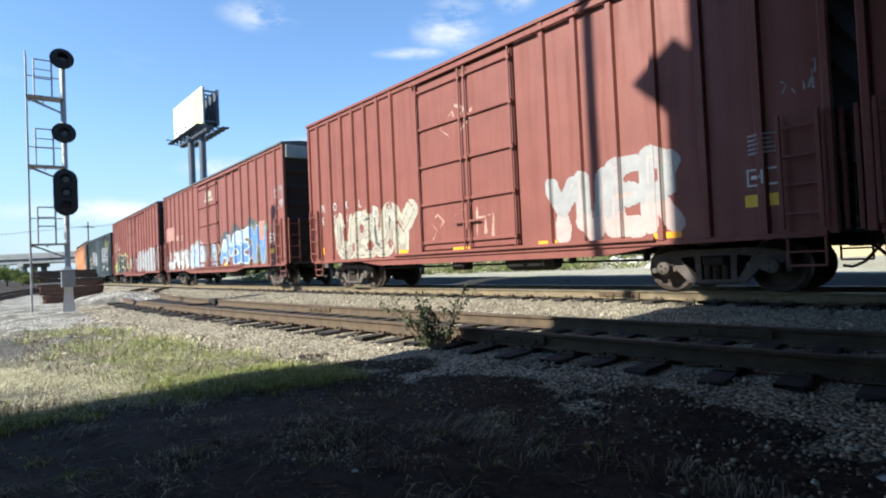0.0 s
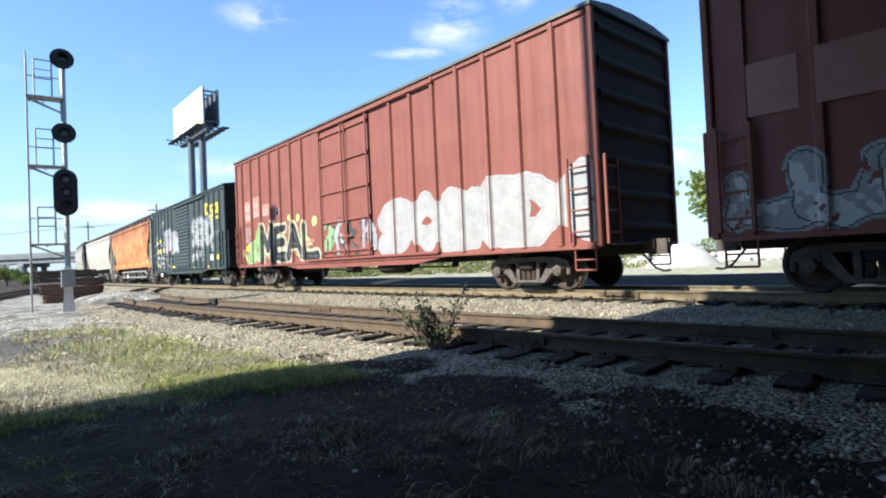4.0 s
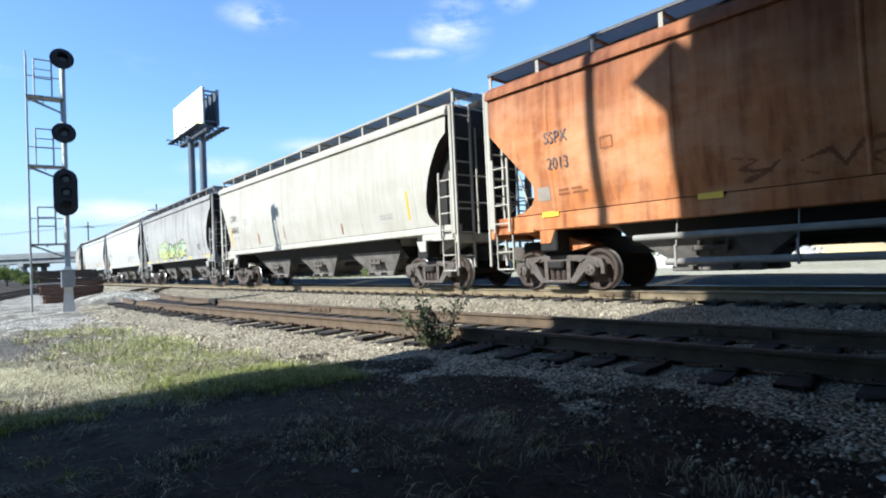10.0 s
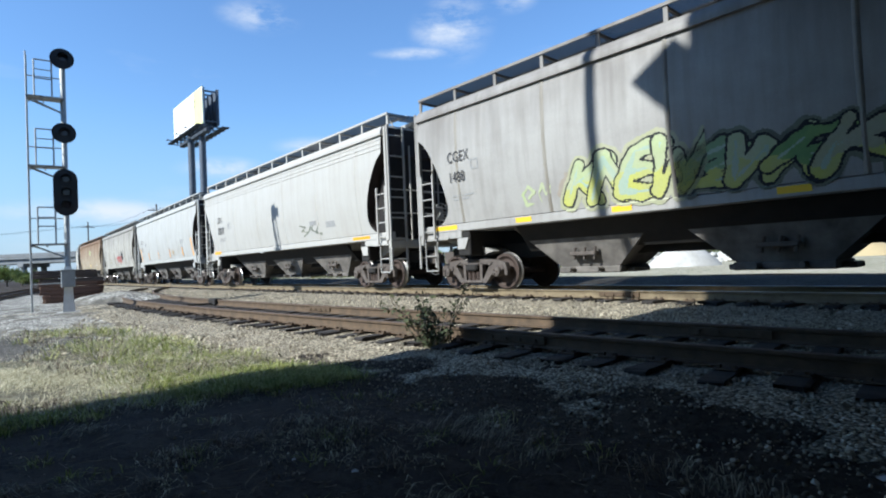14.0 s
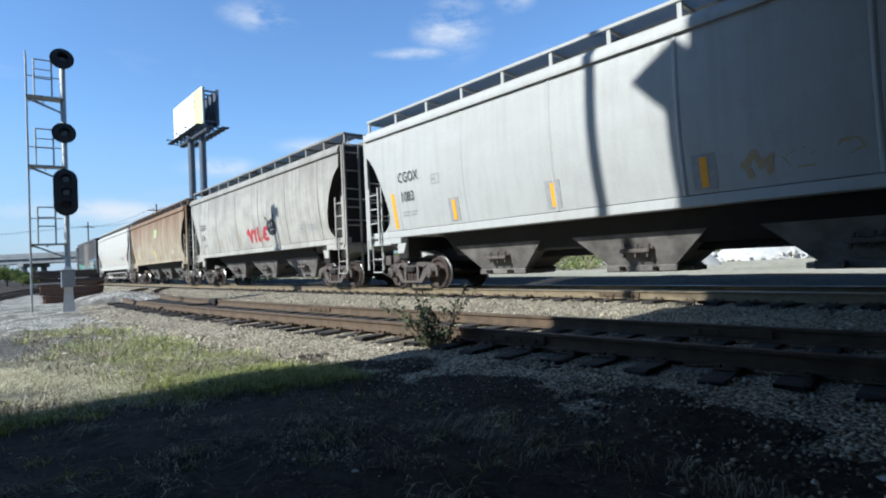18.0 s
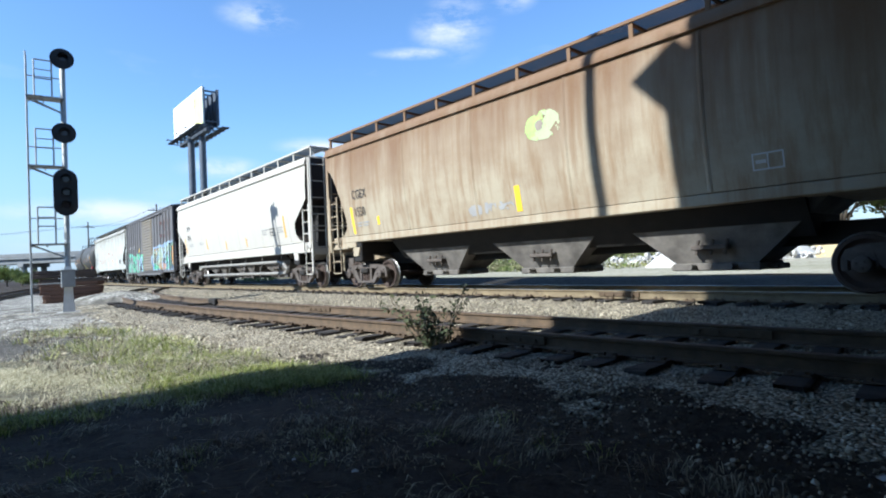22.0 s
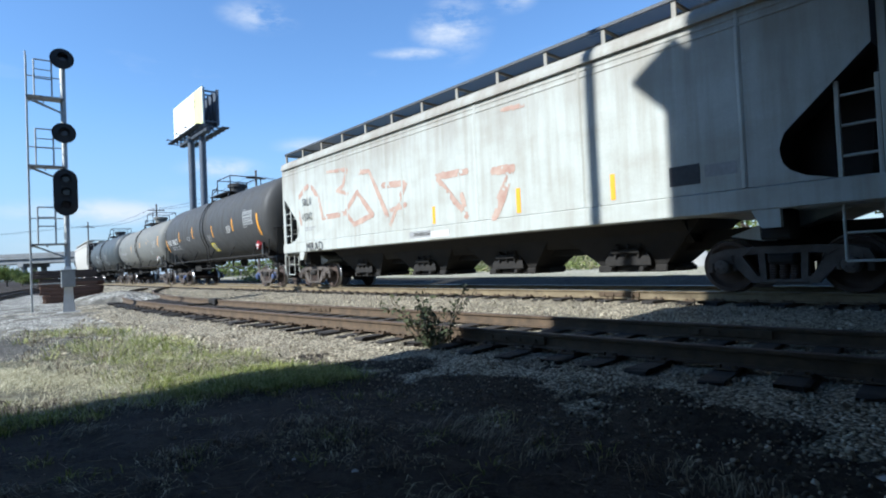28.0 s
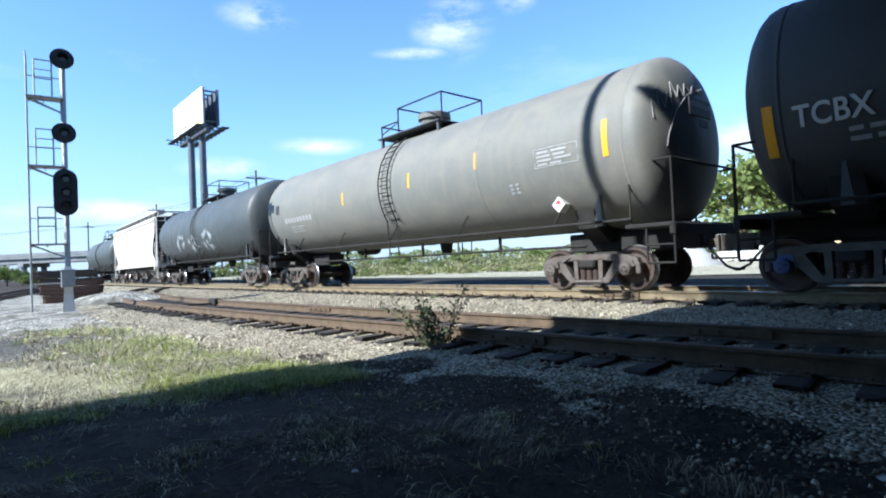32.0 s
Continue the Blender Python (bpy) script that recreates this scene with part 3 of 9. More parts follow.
# letters as strokes in a unit square, for sprayed lettering
STROKES = {
    "M": [(0, 0, 0.05, 1), (0.05, 1, 0.5, 0.35), (0.5, 0.35, 0.95, 1), (0.95, 1, 1, 0)],
    "E": [(0.9, 1, 0.15, 0.95), (0.15, 0.95, 0.1, 0.5), (0.1, 0.5, 0.75, 0.52), (0.1, 0.5, 0.1, 0.05), (0.1, 0.05, 0.95, 0)],
    "A": [(0, 0, 0.45, 1), (0.45, 1, 1, 0), (0.25, 0.4, 0.75, 0.4)],
    "L": [(0.15, 1, 0.1, 0.05), (0.1, 0.05, 0.95, 0)],
    "S": [(0.9, 0.9, 0.3, 1), (0.3, 1, 0.1, 0.72), (0.1, 0.72, 0.85, 0.4), (0.85, 0.4, 0.8, 0.1), (0.8, 0.1, 0.1, 0.02)],
    "R": [(0.1, 0, 0.1, 1), (0.1, 1, 0.8, 0.85), (0.8, 0.85, 0.75, 0.5), (0.75, 0.5, 0.1, 0.45), (0.35, 0.45, 0.95, 0)],
    "O": [(0.5, 1, 0.1, 0.65), (0.1, 0.65, 0.15, 0.2), (0.15, 0.2, 0.5, 0), (0.5, 0, 0.88, 0.25), (0.88, 0.25, 0.88, 0.7), (0.88, 0.7, 0.5, 1)],
    "K": [(0.1, 0, 0.1, 1), (0.9, 1, 0.15, 0.45), (0.3, 0.55, 0.95, 0)],
    "Y": [(0, 1, 0.45, 0.5), (0.95, 1, 0.45, 0.5), (0.45, 0.5, 0.45, 0)],
    "T": [(0, 0.95, 1, 1), (0.5, 0.97, 0.45, 0)],
    "I": [(0.5, 0, 0.5, 1)],
    "N": [(0.05, 0, 0.05, 1), (0.05, 1, 0.9, 0.05), (0.9, 0.05, 0.95, 1)],
    "V": [(0, 1, 0.45, 0), (0.45, 0, 1, 1)],
    "W": [(0, 1, 0.25, 0), (0.25, 0, 0.5, 0.7), (0.5, 0.7, 0.75, 0), (0.75, 0, 1, 1)],
    "U": [(0.05, 1, 0.1, 0.2), (0.1, 0.2, 0.5, 0), (0.5, 0, 0.9, 0.2), (0.9, 0.2, 0.95, 1)],
    "C": [(0.9, 0.85, 0.45, 1), (0.45, 1, 0.1, 0.6), (0.1, 0.6, 0.2, 0.15), (0.2, 0.15, 0.9, 0.05)],
    "X": [(0, 1, 1, 0), (0.05, 0, 0.95, 1)],
    "P": [(0.1, 0, 0.1, 1), (0.1, 1, 0.8, 0.85), (0.8, 0.85, 0.75, 0.5), (0.75, 0.5, 0.1, 0.45)],
    "B": [(0.1, 0, 0.1, 1), (0.1, 1, 0.75, 0.85), (0.75, 0.85, 0.6, 0.55), (0.1, 0.52, 0.6, 0.55), (0.6, 0.55, 0.9, 0.28), (0.9, 0.28, 0.7, 0.03), (0.7, 0.03, 0.1, 0)],
    # shapes that cannot be read as letters
    "1": [(0.0, 0.2, 0.35, 0.9), (0.35, 0.9, 0.75, 1.0), (0.75, 1.0, 0.95, 0.6), (0.95, 0.6, 0.45, 0.35), (0.45, 0.35, 0.7, 0.0)],
    "2": [(0.0, 0.95, 0.6, 0.75), (0.6, 0.75, 0.15, 0.45), (0.15, 0.45, 0.85, 0.3), (0.85, 0.3, 0.3, 0.0), (0.85, 0.3, 1.1, 0.65)],
    "3": [(0.2, 0.0, 0.05, 0.55), (0.05, 0.55, 0.4, 1.0), (0.4, 1.0, 0.55, 0.4), (0.55, 0.4, 0.95, 0.85), (0.95, 0.85, 0.8, 0.1)],
    "4": [(0.9, 0.1, 0.2, 0.05), (0.2, 0.05, 0.0, 0.6), (0.0, 0.6, 0.5, 0.95), (0.5, 0.95, 0.9, 0.65), (0.9, 0.65, 0.45, 0.4)],
    "5": [(0.1, 1.0, 0.3, 0.5), (0.3, 0.5, 0.0, 0.3), (0.0, 0.3, 0.65, 0.0), (0.3, 0.5, 0.95, 0.8), (0.95, 0.8, 1.15, 0.35)],
    "6": [(0.5, 0.0, 0.4, 0.75), (0.0, 0.8, 0.95, 0.95), (0.95, 0.95, 0.8, 0.5), (0.4, 0.4, 0.0, 0.1)],
    "7": [(0.15, 0.0, 0.2, 1.0), (0.55, 0.1, 0.6, 0.85), (0.2, 0.6, 0.95, 0.7), (0.95, 0.7, 0.9, 0.0)],
    "8": [(0.0, 0.5, 0.4, 0.2), (0.4, 0.2, 0.9, 0.0), (0.4, 0.2, 0.75, 0.95), (0.0, 0.5, 0.15, 1.0)],
    "9": [(0.5, 0.9, 0.1, 0.6), (0.1, 0.6, 0.45, 0.3), (0.45, 0.3, 0.85, 0.6), (0.85, 0.6, 0.5, 0.9), (0.45, 0.3, 0.2, 0.0), (0.45, 0.3, 0.95, 0.05)],
}


def spray(car, word, x0, x1, z0, z1, skin, fill, rim=None, halo=None, thick=0.16, rim_w=0.06, halo_w=0.16, slant=0.0, wave=0.06, seed=1, cell=0.026, cut=0.0, label="", tight=0.86, fill2=None, mix_k=0.9, drop=0.012, cycle=None, fade=None, puffs=None, rise=0.0, core=None, core_w=0.02):
    """Sprayed lettering, laid over the side's own relief as a fine sheet, letter over letter. cut: how much of it has worn away; cycle: a fill for each letter;
    fade: (ink, share) for the lower share of each letter; puffs: ink of the clouds behind its top; rise: how much higher the last letter is; core: a line along the strokes."""
    pad = halo_w + thick + 0.12 + (0.35 if puffs else 0) + abs(rise)
    nx, nz = int((x1 - x0 + 2 * pad) / cell), int((z1 - z0 + 2 * pad) / cell)
    xs, zs = x0 - pad + (np.arange(nx) + 0.5) * cell, z0 - pad + (np.arange(nz) + 0.5) * cell
    gx, gz = np.meshgrid(xs, zs, indexing="ij")
    rs = np.random.RandomState(seed)
    ph = rs.uniform(0, 6.3, 12)
    wob = lambda k: sum(np.sin(gx * f * k + ph[i]) * np.cos(gz * f * k * 0.9 + ph[i + 4]) / (i + 1) for i, f in enumerate((2.3, 5.1, 9.7, 17.0)))
    n = len(word)
    pitch = (x1 - x0) / n
    wave_field = wave * 0.5 * wob(1.0)
    each = []
    for i, ch in enumerate(word):
        if ch == " ":
            continue
        dist = np.full(gx.shape, 9.0)
        w = pitch * tight - thick
        top, base = z1 - thick - rs.uniform(0, 0.10) * (z1 - z0) + rise * i / max(1, n - 1), z0 + thick + rs.uniform(0, 0.08) * (z1 - z0)
        for a, c, d, e in STROKES[ch]:
            ax, az = x0 + i * pitch + thick * 0.5 + a * w + slant * (c - 0.5), base + c * (top - base)
            bx, bz = x0 + i * pitch + thick * 0.5 + d * w + slant * (e - 0.5), base + e * (top - base)
            vx, vz = bx - ax, bz - az
            t = np.clip(((gx - ax) * vx + (gz - az) * vz) / (vx * vx + vz * vz + 1e-9), 0, 1)
            dist = np.minimum(dist, np.hypot(gx - ax - t * vx, gz - az - t * vz) * (1 + 0.12 * np.sin(ph[i % 12] + 4 * t)))
        each.append((i, dist + wave_field, base, top))
    dist = np.min([d for _, d, _, _ in each], axis=0)
    slot = np.full(gx.shape, -1)
    inks = []

    def ink_slot(ink):
        if ink not in inks:
            inks.append(ink)
        return inks.index(ink)
    if puffs:
        for k in range(int((x1 - x0) / 0.45)):
            cx, r = x0 + 0.3 + k * 0.45 + rs.uniform(-0.15, 0.15), rs.uniform(0.16, 0.38)
            cz = z1 + rise * (cx - x0) / (x1 - x0) - 0.05 + rs.uniform(-0.08, 0.10)
            slot[np.hypot(gx - cx, gz - cz) < r] = ink_slot(puffs)
    if halo:
        slot[dist < thick + rim_w + halo_w] = ink_slot(halo)
    for i, d, base, top in each:
        if rim:
            slot[d < thick + rim_w] = ink_slot(rim)
        inside = d < thick
        slot[inside] = ink_slot(cycle[i % len(cycle)] if cycle else fill)
        if fade:
            slot[inside & (gz + 0.12 * wob(1.3) < base + fade[1] * (top - base))] = ink_slot(fade[0])
        if fill2:
            slot[inside & (wob(mix_k) + 0.5 * np.sin(gz * 3.1 + ph[3]) > 0.35)] = ink_slot(fill2)
        if core:
            slot[d < core_w] = ink_slot(core)
    if cut > 0:
        slot[(wob(2.6) * 0.5 + 0.5) * rs.uniform(0.75, 1.25, gx.shape) < cut] = -1
    ok = (gz > skin.z0 + 0.02) & (gz < skin.z1 - 0.02) & (gx > skin.x0 + 0.02) & (gx < skin.x1 - 0.02)
    slot[~ok] = -1
    owner = np.argmin([d for _, d, _, _ in each], axis=0)
    h = cell / 2
    for q in range(len(each)):
        b = Build()
        index = {}

        def vert(i, k):
            if (i, k) not in index:
                index[i, k] = len(b.v)
                x, z = xs[0] - h + i * cell, zs[0] - h + k * cell
                b.v.append((x, skin(x, z) - drop * 0.5, z))
            return index[i, k]
        for i, k in np.argwhere((slot >= 0) & (owner == q)):
            b.f.append((vert(i, k), vert(i + 1, k), vert(i + 1, k + 1), vert(i, k + 1)))
            b.m.append(int(slot[i, k]))
        if b.f:
            part("graffiti", b.mesh("graffiti", [INK[i] for i in inks], 0, False), None, car, label or "sprayed graffiti lettering")


def scrawl(car, lines, skin, ink, thick, label="", **more):
    """Sprayed lines drawn freehand: each is a run of (x, z) places on the side."""
    ps = [p for ln in lines for p in ln]
    x0, x1, z0, z1 = min(p[0] for p in ps), max(p[0] for p in ps), min(p[1] for p in ps), max(p[1] for p in ps)
    unit = lambda p: ((p[0] - x0) / (x1 - x0), (p[1] - z0) / (z1 - z0))
    STROKES["*"] = [(*unit(p), *unit(q)) for ln in lines for p, q in zip(ln, ln[1:])]
    return spray(car, "*", x0 - thick / 2, x1 + thick / 2, z0 - thick, z1 + thick, skin, ink, thick=thick, tight=1.0, label=label, **more)


def rounded(lines, n=5):
    """The same runs of places, with their corners rounded into loops."""
    out = []
    for ln in lines:
        p = [ln[0]] + ln + [ln[-1]]
        new_line = []
        for a, b_, c_, d in zip(p, p[1:], p[2:], p[3:]):
            for i in range(n):
                t = i / n
                new_line.append(tuple(0.5 * (2 * b_[q] + (c_[q] - a[q]) * t + (2 * a[q] - 5 * b_[q] + 4 * c_[q] - d[q]) * t * t + (3 * b_[q] - a[q] - 3 * c_[q] + d[q]) * t ** 3) for q in (0, 1)))
        out.append(new_line + [ln[-1]])
    return out


class Skin:
    """The side towards the camera: y at (x, z), and its limits."""

    def __init__(self, fn, x0, x1, z0, z1):
        self.fn, self.x0, self.x1, self.z0, self.z1 = fn, x0, x1, z0, z1

    def __call__(self, x, z):
        return self.fn(x, z)


# ---- ground and tracks ----
def ground_z(x, y):
    """Height of the bare ground."""
    n = noise.noise(Vector((x * 0.35, y * 0.35, 0.0))) * 0.035 + noise.noise(Vector((x * 1.3, y * 1.3, 3.0))) * 0.030 + noise.noise(Vector((x * 4.5, y * 4.5, 6.0))) * 0.010
    far = min(1.0, math.hypot(x, y) / 60.0)
    return -0.43 + n - 0.08 * far


def soil(name, base, alt, pebble, scale=1.0, bumps=0.6):
    m, n, l, b = material(name, 0.92, spec=0.15)
    big = tex(n, l, 0.35 * scale, 7, space="Object", lo=0.4, hi=0.62)
    mid = tex(n, l, 3.5 * scale, 7, space="Object", lo=0.35, hi=0.68)
    fine = tex(n, l, 38.0 * scale, 5, space="Object", lo=0.3, hi=0.7)
    c = blend(n, l, big, base, alt)
    c = blend(n, l, times(n, l, mid, 0.7), c, pebble)
    clod = tex(n, l, 9.0 * scale, 5, space="Object", lo=0.52, hi=0.60, shift=(3.0, 1.0, 0.0))
    c = blend(n, l, times(n, l, clod, 0.6), c, tuple(v * 0.35 for v in alt))
    c = blend(n, l, times(n, l, fine, 0.55), c, tuple(v * 0.4 for v in base))
    l.new(c, b.inputs["Base Color"])
    bump(n, l, b, times(n, l, fine, times(n, l, mid, 1.4), "ADD"), bumps, 0.03)
    return m


def stone_material(name, a, bcol, ccol):
    m, n, l, b = material(name, 0.9, spec=0.2)
    geo = n.new("ShaderNodeNewGeometry")
    ramp = n.new("ShaderNodeValToRGB")
    ramp.color_ramp.elements[0].color, ramp.color_ramp.elements[1].color = (*a, 1), (*bcol, 1)
    e = ramp.color_ramp.elements.new(0.55)
    e.color = (*ccol, 1)
    l.new(geo.outputs["Random Per Island"], ramp.inputs[0])
    f = tex(n, l, 30.0, 5, lo=0.3, hi=0.7)
    l.new(blend(n, l, times(n, l, f, 0.4), ramp.outputs[0], (0.07, 0.066, 0.06)), b.inputs["Base Color"])
    bump(n, l, b, f, 0.4, 0.006)
    return m


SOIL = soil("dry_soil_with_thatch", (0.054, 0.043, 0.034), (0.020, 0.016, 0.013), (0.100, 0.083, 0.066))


def crushed(name, dark, mid, pale, cell=0.036, dirt=(0.05, 0.046, 0.038), dirty=0.5, edge=(0.48, 0.68)):
    """Crushed stone: each cell a stone of its own tone, dark gaps between, patches of fines."""
    m, n, l, b = material(name, 0.93, spec=0.15)
    c, vo = n.new("ShaderNodeTexCoord"), n.new("ShaderNodeTexVoronoi")
    vo.inputs["Scale"].default_value = 1.0 / cell
    l.new(c.outputs["Object"], vo.inputs["Vector"])
    sep = n.new("ShaderNodeSeparateColor")
    l.new(vo.outputs["Color"], sep.inputs[0])
    ramp = n.new("ShaderNodeValToRGB")
    ramp.color_ramp.elements[0].color, ramp.color_ramp.elements[1].color = (*dark, 1), (*pale, 1)
    e = ramp.color_ramp.elements.new(0.5)
    e.color = (*mid, 1)
    l.new(sep.outputs[0], ramp.inputs[0])
    gap = n.new("ShaderNodeMapRange")
    gap.inputs["From Min"].default_value, gap.inputs["From Max"].default_value = 0.40, 0.78
    l.new(vo.outputs["Distance"], gap.inputs["Value"])
    col = blend(n, l, gap.outputs[0], ramp.outputs[0], tuple(v * 0.25 for v in dark))
    patch = tex(n, l, 0.9, 7, lo=edge[0], hi=edge[1])
    col = blend(n, l, times(n, l, patch, dirty), col, dirt)
    fine = tex(n, l, 60.0, 4, lo=0.3, hi=0.7)
    col = blend(n, l, times(n, l, fine, 0.25), col, tuple(v * 0.6 for v in mid))
    l.new(col, b.inputs["Base Color"])
    up = times(n, l, times(n, l, vo.outputs["Distance"], -1.0), times(n, l, fine, 0.1), "ADD")
    bump(n, l, b, up, 0.9, 0.03)
    return m


GRAVEL = crushed("crushed_track_ballast", (0.125, 0.108, 0.078), (0.43, 0.375, 0.27), (0.76, 0.67, 0.495), 0.026)
PALEGRAVEL = crushed("pale_crushed_gravel", (0.16, 0.15, 0.125), (0.42, 0.40, 0.345), (0.70, 0.68, 0.60), 0.055, (0.095, 0.085, 0.068), 0.9, (0.46, 0.56))
LOT = soil("pale_dirt_lot", (0.42, 0.382, 0.285), (0.27, 0.262, 0.16), (0.52, 0.485, 0.385), 0.6, 0.2)
STONE = stone_material("crushed_limestone", (0.13, 0.113, 0.085), (0.70, 0.625, 0.47), (0.35, 0.305, 0.225))
RAILRUST = plain("rusted_rail_steel", (0.115, 0.078, 0.046), 0.85, 0.05, 0.7, 6.0, (0.05, 0.036, 0.024))
RAILHEAD = plain("polished_rail_head", (0.34, 0.32, 0.30), 0.3, 0.95, 0.3, 6.0)
RAILDULL = plain("dull_rail_head", (0.12, 0.085, 0.065), 0.7, 0.4, 0.5, 6.0)
TIE = plain("weathered_creosote_timber", (0.026, 0.022, 0.019), 0.9, 0, 0.7, 2.0, (0.055, 0.047, 0.04), 0.6, stretch=(0.4, 3, 3))
DARKTIE = plain("old_dark_timber", (0.05, 0.04, 0.034), 0.9, 0, 0.8, 2.0, (0.10, 0.075, 0.06), 0.6, stretch=(0.3, 3, 3))
OLDTIE = plain("old_brown_timber", (0.17, 0.095, 0.065), 0.9, 0, 0.8, 2.0, (0.07, 0.045, 0.035), 0.6, stretch=(0.3, 3, 3))

# one sheet to the horizon, finer near the camera
b = Build()
ax = sorted(set([round(v, 3) for v in list(np.arange(-16, 10.01, 0.125))] + [-2600, -1200, -600, -300, -180, -120, -80, -55, -40, -30, -24, -20, 13, 16, 20, 26, 34, 45, 60, 90, 140, 300, 600, 1200, 2600]))
ay = sorted(set([round(v, 3) for v in list(np.arange(0, 22.01, 0.125))] + [-2000, -600, -200, -80, -40, -20, -10, -4, -1.5, 24, 27, 31, 36, 42, 50, 60, 75, 95, 125, 170, 250, 400, 800, 1500, 2600]))
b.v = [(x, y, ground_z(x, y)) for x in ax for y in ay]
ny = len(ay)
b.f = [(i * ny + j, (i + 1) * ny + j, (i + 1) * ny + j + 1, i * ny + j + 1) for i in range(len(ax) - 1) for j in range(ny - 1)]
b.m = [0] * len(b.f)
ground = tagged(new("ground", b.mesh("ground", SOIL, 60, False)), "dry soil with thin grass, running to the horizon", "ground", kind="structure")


def sheet(name, line, s0, s1, step, profile, mat, label, z_add=0.0, rough=0.03):
    """A strip along a line: profile of (w, z)."""
    b = Build()
    ss = np.arange(s0, s1 + 0.01, step)
    for s in ss:
        for w, z in profile:
            x, y, _ = on(line, s, w)
            j = noise.noise(Vector((x * 2.1, y * 2.1, 7.0))) * rough + noise.noise(Vector((x * 7, y * 7, 1.0))) * rough * 0.6
            b.v.append((x, y, z + z_add + j))
    n = len(profile)
    b.f = [(i * n + j, (i + 1) * n + j, (i + 1) * n + j + 1, i * n + j + 1) for i in range(len(ss) - 1) for j in range(n - 1)]
    b.m = [0] * len(b.f)
    return tagged(new(name, b.mesh(name, mat, 60, True)), label, "ballast", kind="structure")


wide = [(-3.8, -0.62), (-3.0, -0.44)] + [(w, -0.225) for w in np.arange(-1.9, 1.91, 0.38)] + [(2.3, -0.25), (2.7, -0.28), (3.1, -0.31), (3.5, -0.33), (3.9, -0.35), (4.3, -0.50)]
sheet("ballast_main", MAIN, -30, 60, 0.4, wide, GRAVEL, "pale crushed-stone ballast under the main line")
sheet("ballast_main_far", MAIN, 60, 260, 5.0, [(-3.4, -0.6), (-1.9, -0.225), (1.9, -0.225), (3.4, -0.6)], GRAVEL, "pale ballast of the main line far off")
sheet("ballast_siding", NEAR, -13, 31, 0.3, [(-1.9, -0.40)] + [(w, -0.345) for w in np.arange(-1.5, 1.51, 0.3)] + [(1.8, -0.36), (2.1, -0.39), (2.4, -0.42), (2.8, -0.455), (3.3, -0.56)], GRAVEL, "pale crushed-stone ballast under the siding")


CREPT = soil("soil_mixed_with_fines", (0.075, 0.060, 0.048), (0.028, 0.023, 0.019), (0.15, 0.128, 0.102), 2.0, 1.0)
b = Build()
ss, ww = np.arange(-13.0, 3.41, 0.15), np.arange(1.35, 3.76, 0.12)
for s in ss:
    for w in ww:
        x, y, _ = on(NEAR, s, w)
        z = float(np.interp(w, [1.3, 1.8, 2.1, 2.4, 2.8, 3.3, 3.8], [-0.39, -0.385, -0.375, -0.395, -0.425, -0.455, -0.52]))
        z += 0.055 * noise.noise(Vector((x * 1.5, y * 1.5, 2.0))) + 0.03 * noise.noise(Vector((x * 6.0, y * 6.0, 9.0))) - 0.09 * max(0.0, (s - 0.6) / 2.8)
        b.v.append((x, y, z))
n = len(ww)
b.f = [(i * n + j, (i + 1) * n + j, (i + 1) * n + j + 1, i * n + j + 1) for i in range(len(ss) - 1) for j in range(n - 1)]
b.m = [0] * len(b.f)
tagged(new("crept_soil", b.mesh("crept_soil", CREPT, 60, True)), "dark soil and fines over the siding's shoulder", "ground", kind="structure")


def gravel_patch(name, cx, cy, rx, ry, turn, lift, label, mat=None):
    b = Build()
    rings, n = 40, 120
    for i in range(rings + 1):
        f = i / rings
        for j in range(n):
            a = 2 * math.pi * j / n
            q = f * (1 + 0.16 * noise.noise(Vector((math.cos(a) * 7 + cx, math.sin(a) * 7, 5.0))) + 0.22 * noise.noise(Vector((math.cos(a) * 1.6 + cx, math.sin(a) * 1.6, 2.0))))
            u, v = rx * q * math.cos(a), ry * q * math.sin(a)
            x, y = cx + u * math.cos(turn) - v * math.sin(turn), cy + u * math.sin(turn) + v * math.cos(turn)
            z = ground_z(x, y) + lift * max(0.0, 1 - f ** 2) + (0.012 if f < 1 else -0.03) + 0.05 * max(0.0, noise.noise(Vector((x * 0.9, y * 0.9, 0)))) * min(1.0, 4 * (1 - f)) + 0.012 * noise.noise(Vector((x * 5, y * 5, 0)))
            b.v.append((x, y, z))
    b.f = [(i * n + j, i * n + (j + 1) % n, (i + 1) * n + (j + 1) % n, (i + 1) * n + j) for i in range(rings) for j in range(n)]
    b.m = [0] * len(b.f)
    return tagged(new(name, b.mesh(name, mat or PALEGRAVEL, 60, True)), label, "gravel" if mat is None else "ground", kind="structure")


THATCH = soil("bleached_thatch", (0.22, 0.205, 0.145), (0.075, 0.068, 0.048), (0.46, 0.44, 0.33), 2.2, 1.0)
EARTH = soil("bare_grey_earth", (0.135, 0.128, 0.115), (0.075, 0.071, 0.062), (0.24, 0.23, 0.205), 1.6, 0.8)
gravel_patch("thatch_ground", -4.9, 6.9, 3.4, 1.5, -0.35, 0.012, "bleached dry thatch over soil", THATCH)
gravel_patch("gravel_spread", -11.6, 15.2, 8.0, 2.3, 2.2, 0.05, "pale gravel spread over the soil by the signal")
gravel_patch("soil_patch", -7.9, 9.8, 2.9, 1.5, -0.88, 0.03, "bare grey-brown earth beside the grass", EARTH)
gravel_patch("gravel_yard", -24.0, 27.0, 22.0, 10.0, 2.3, 0.03, "pale gravel ground by the stacked ties")
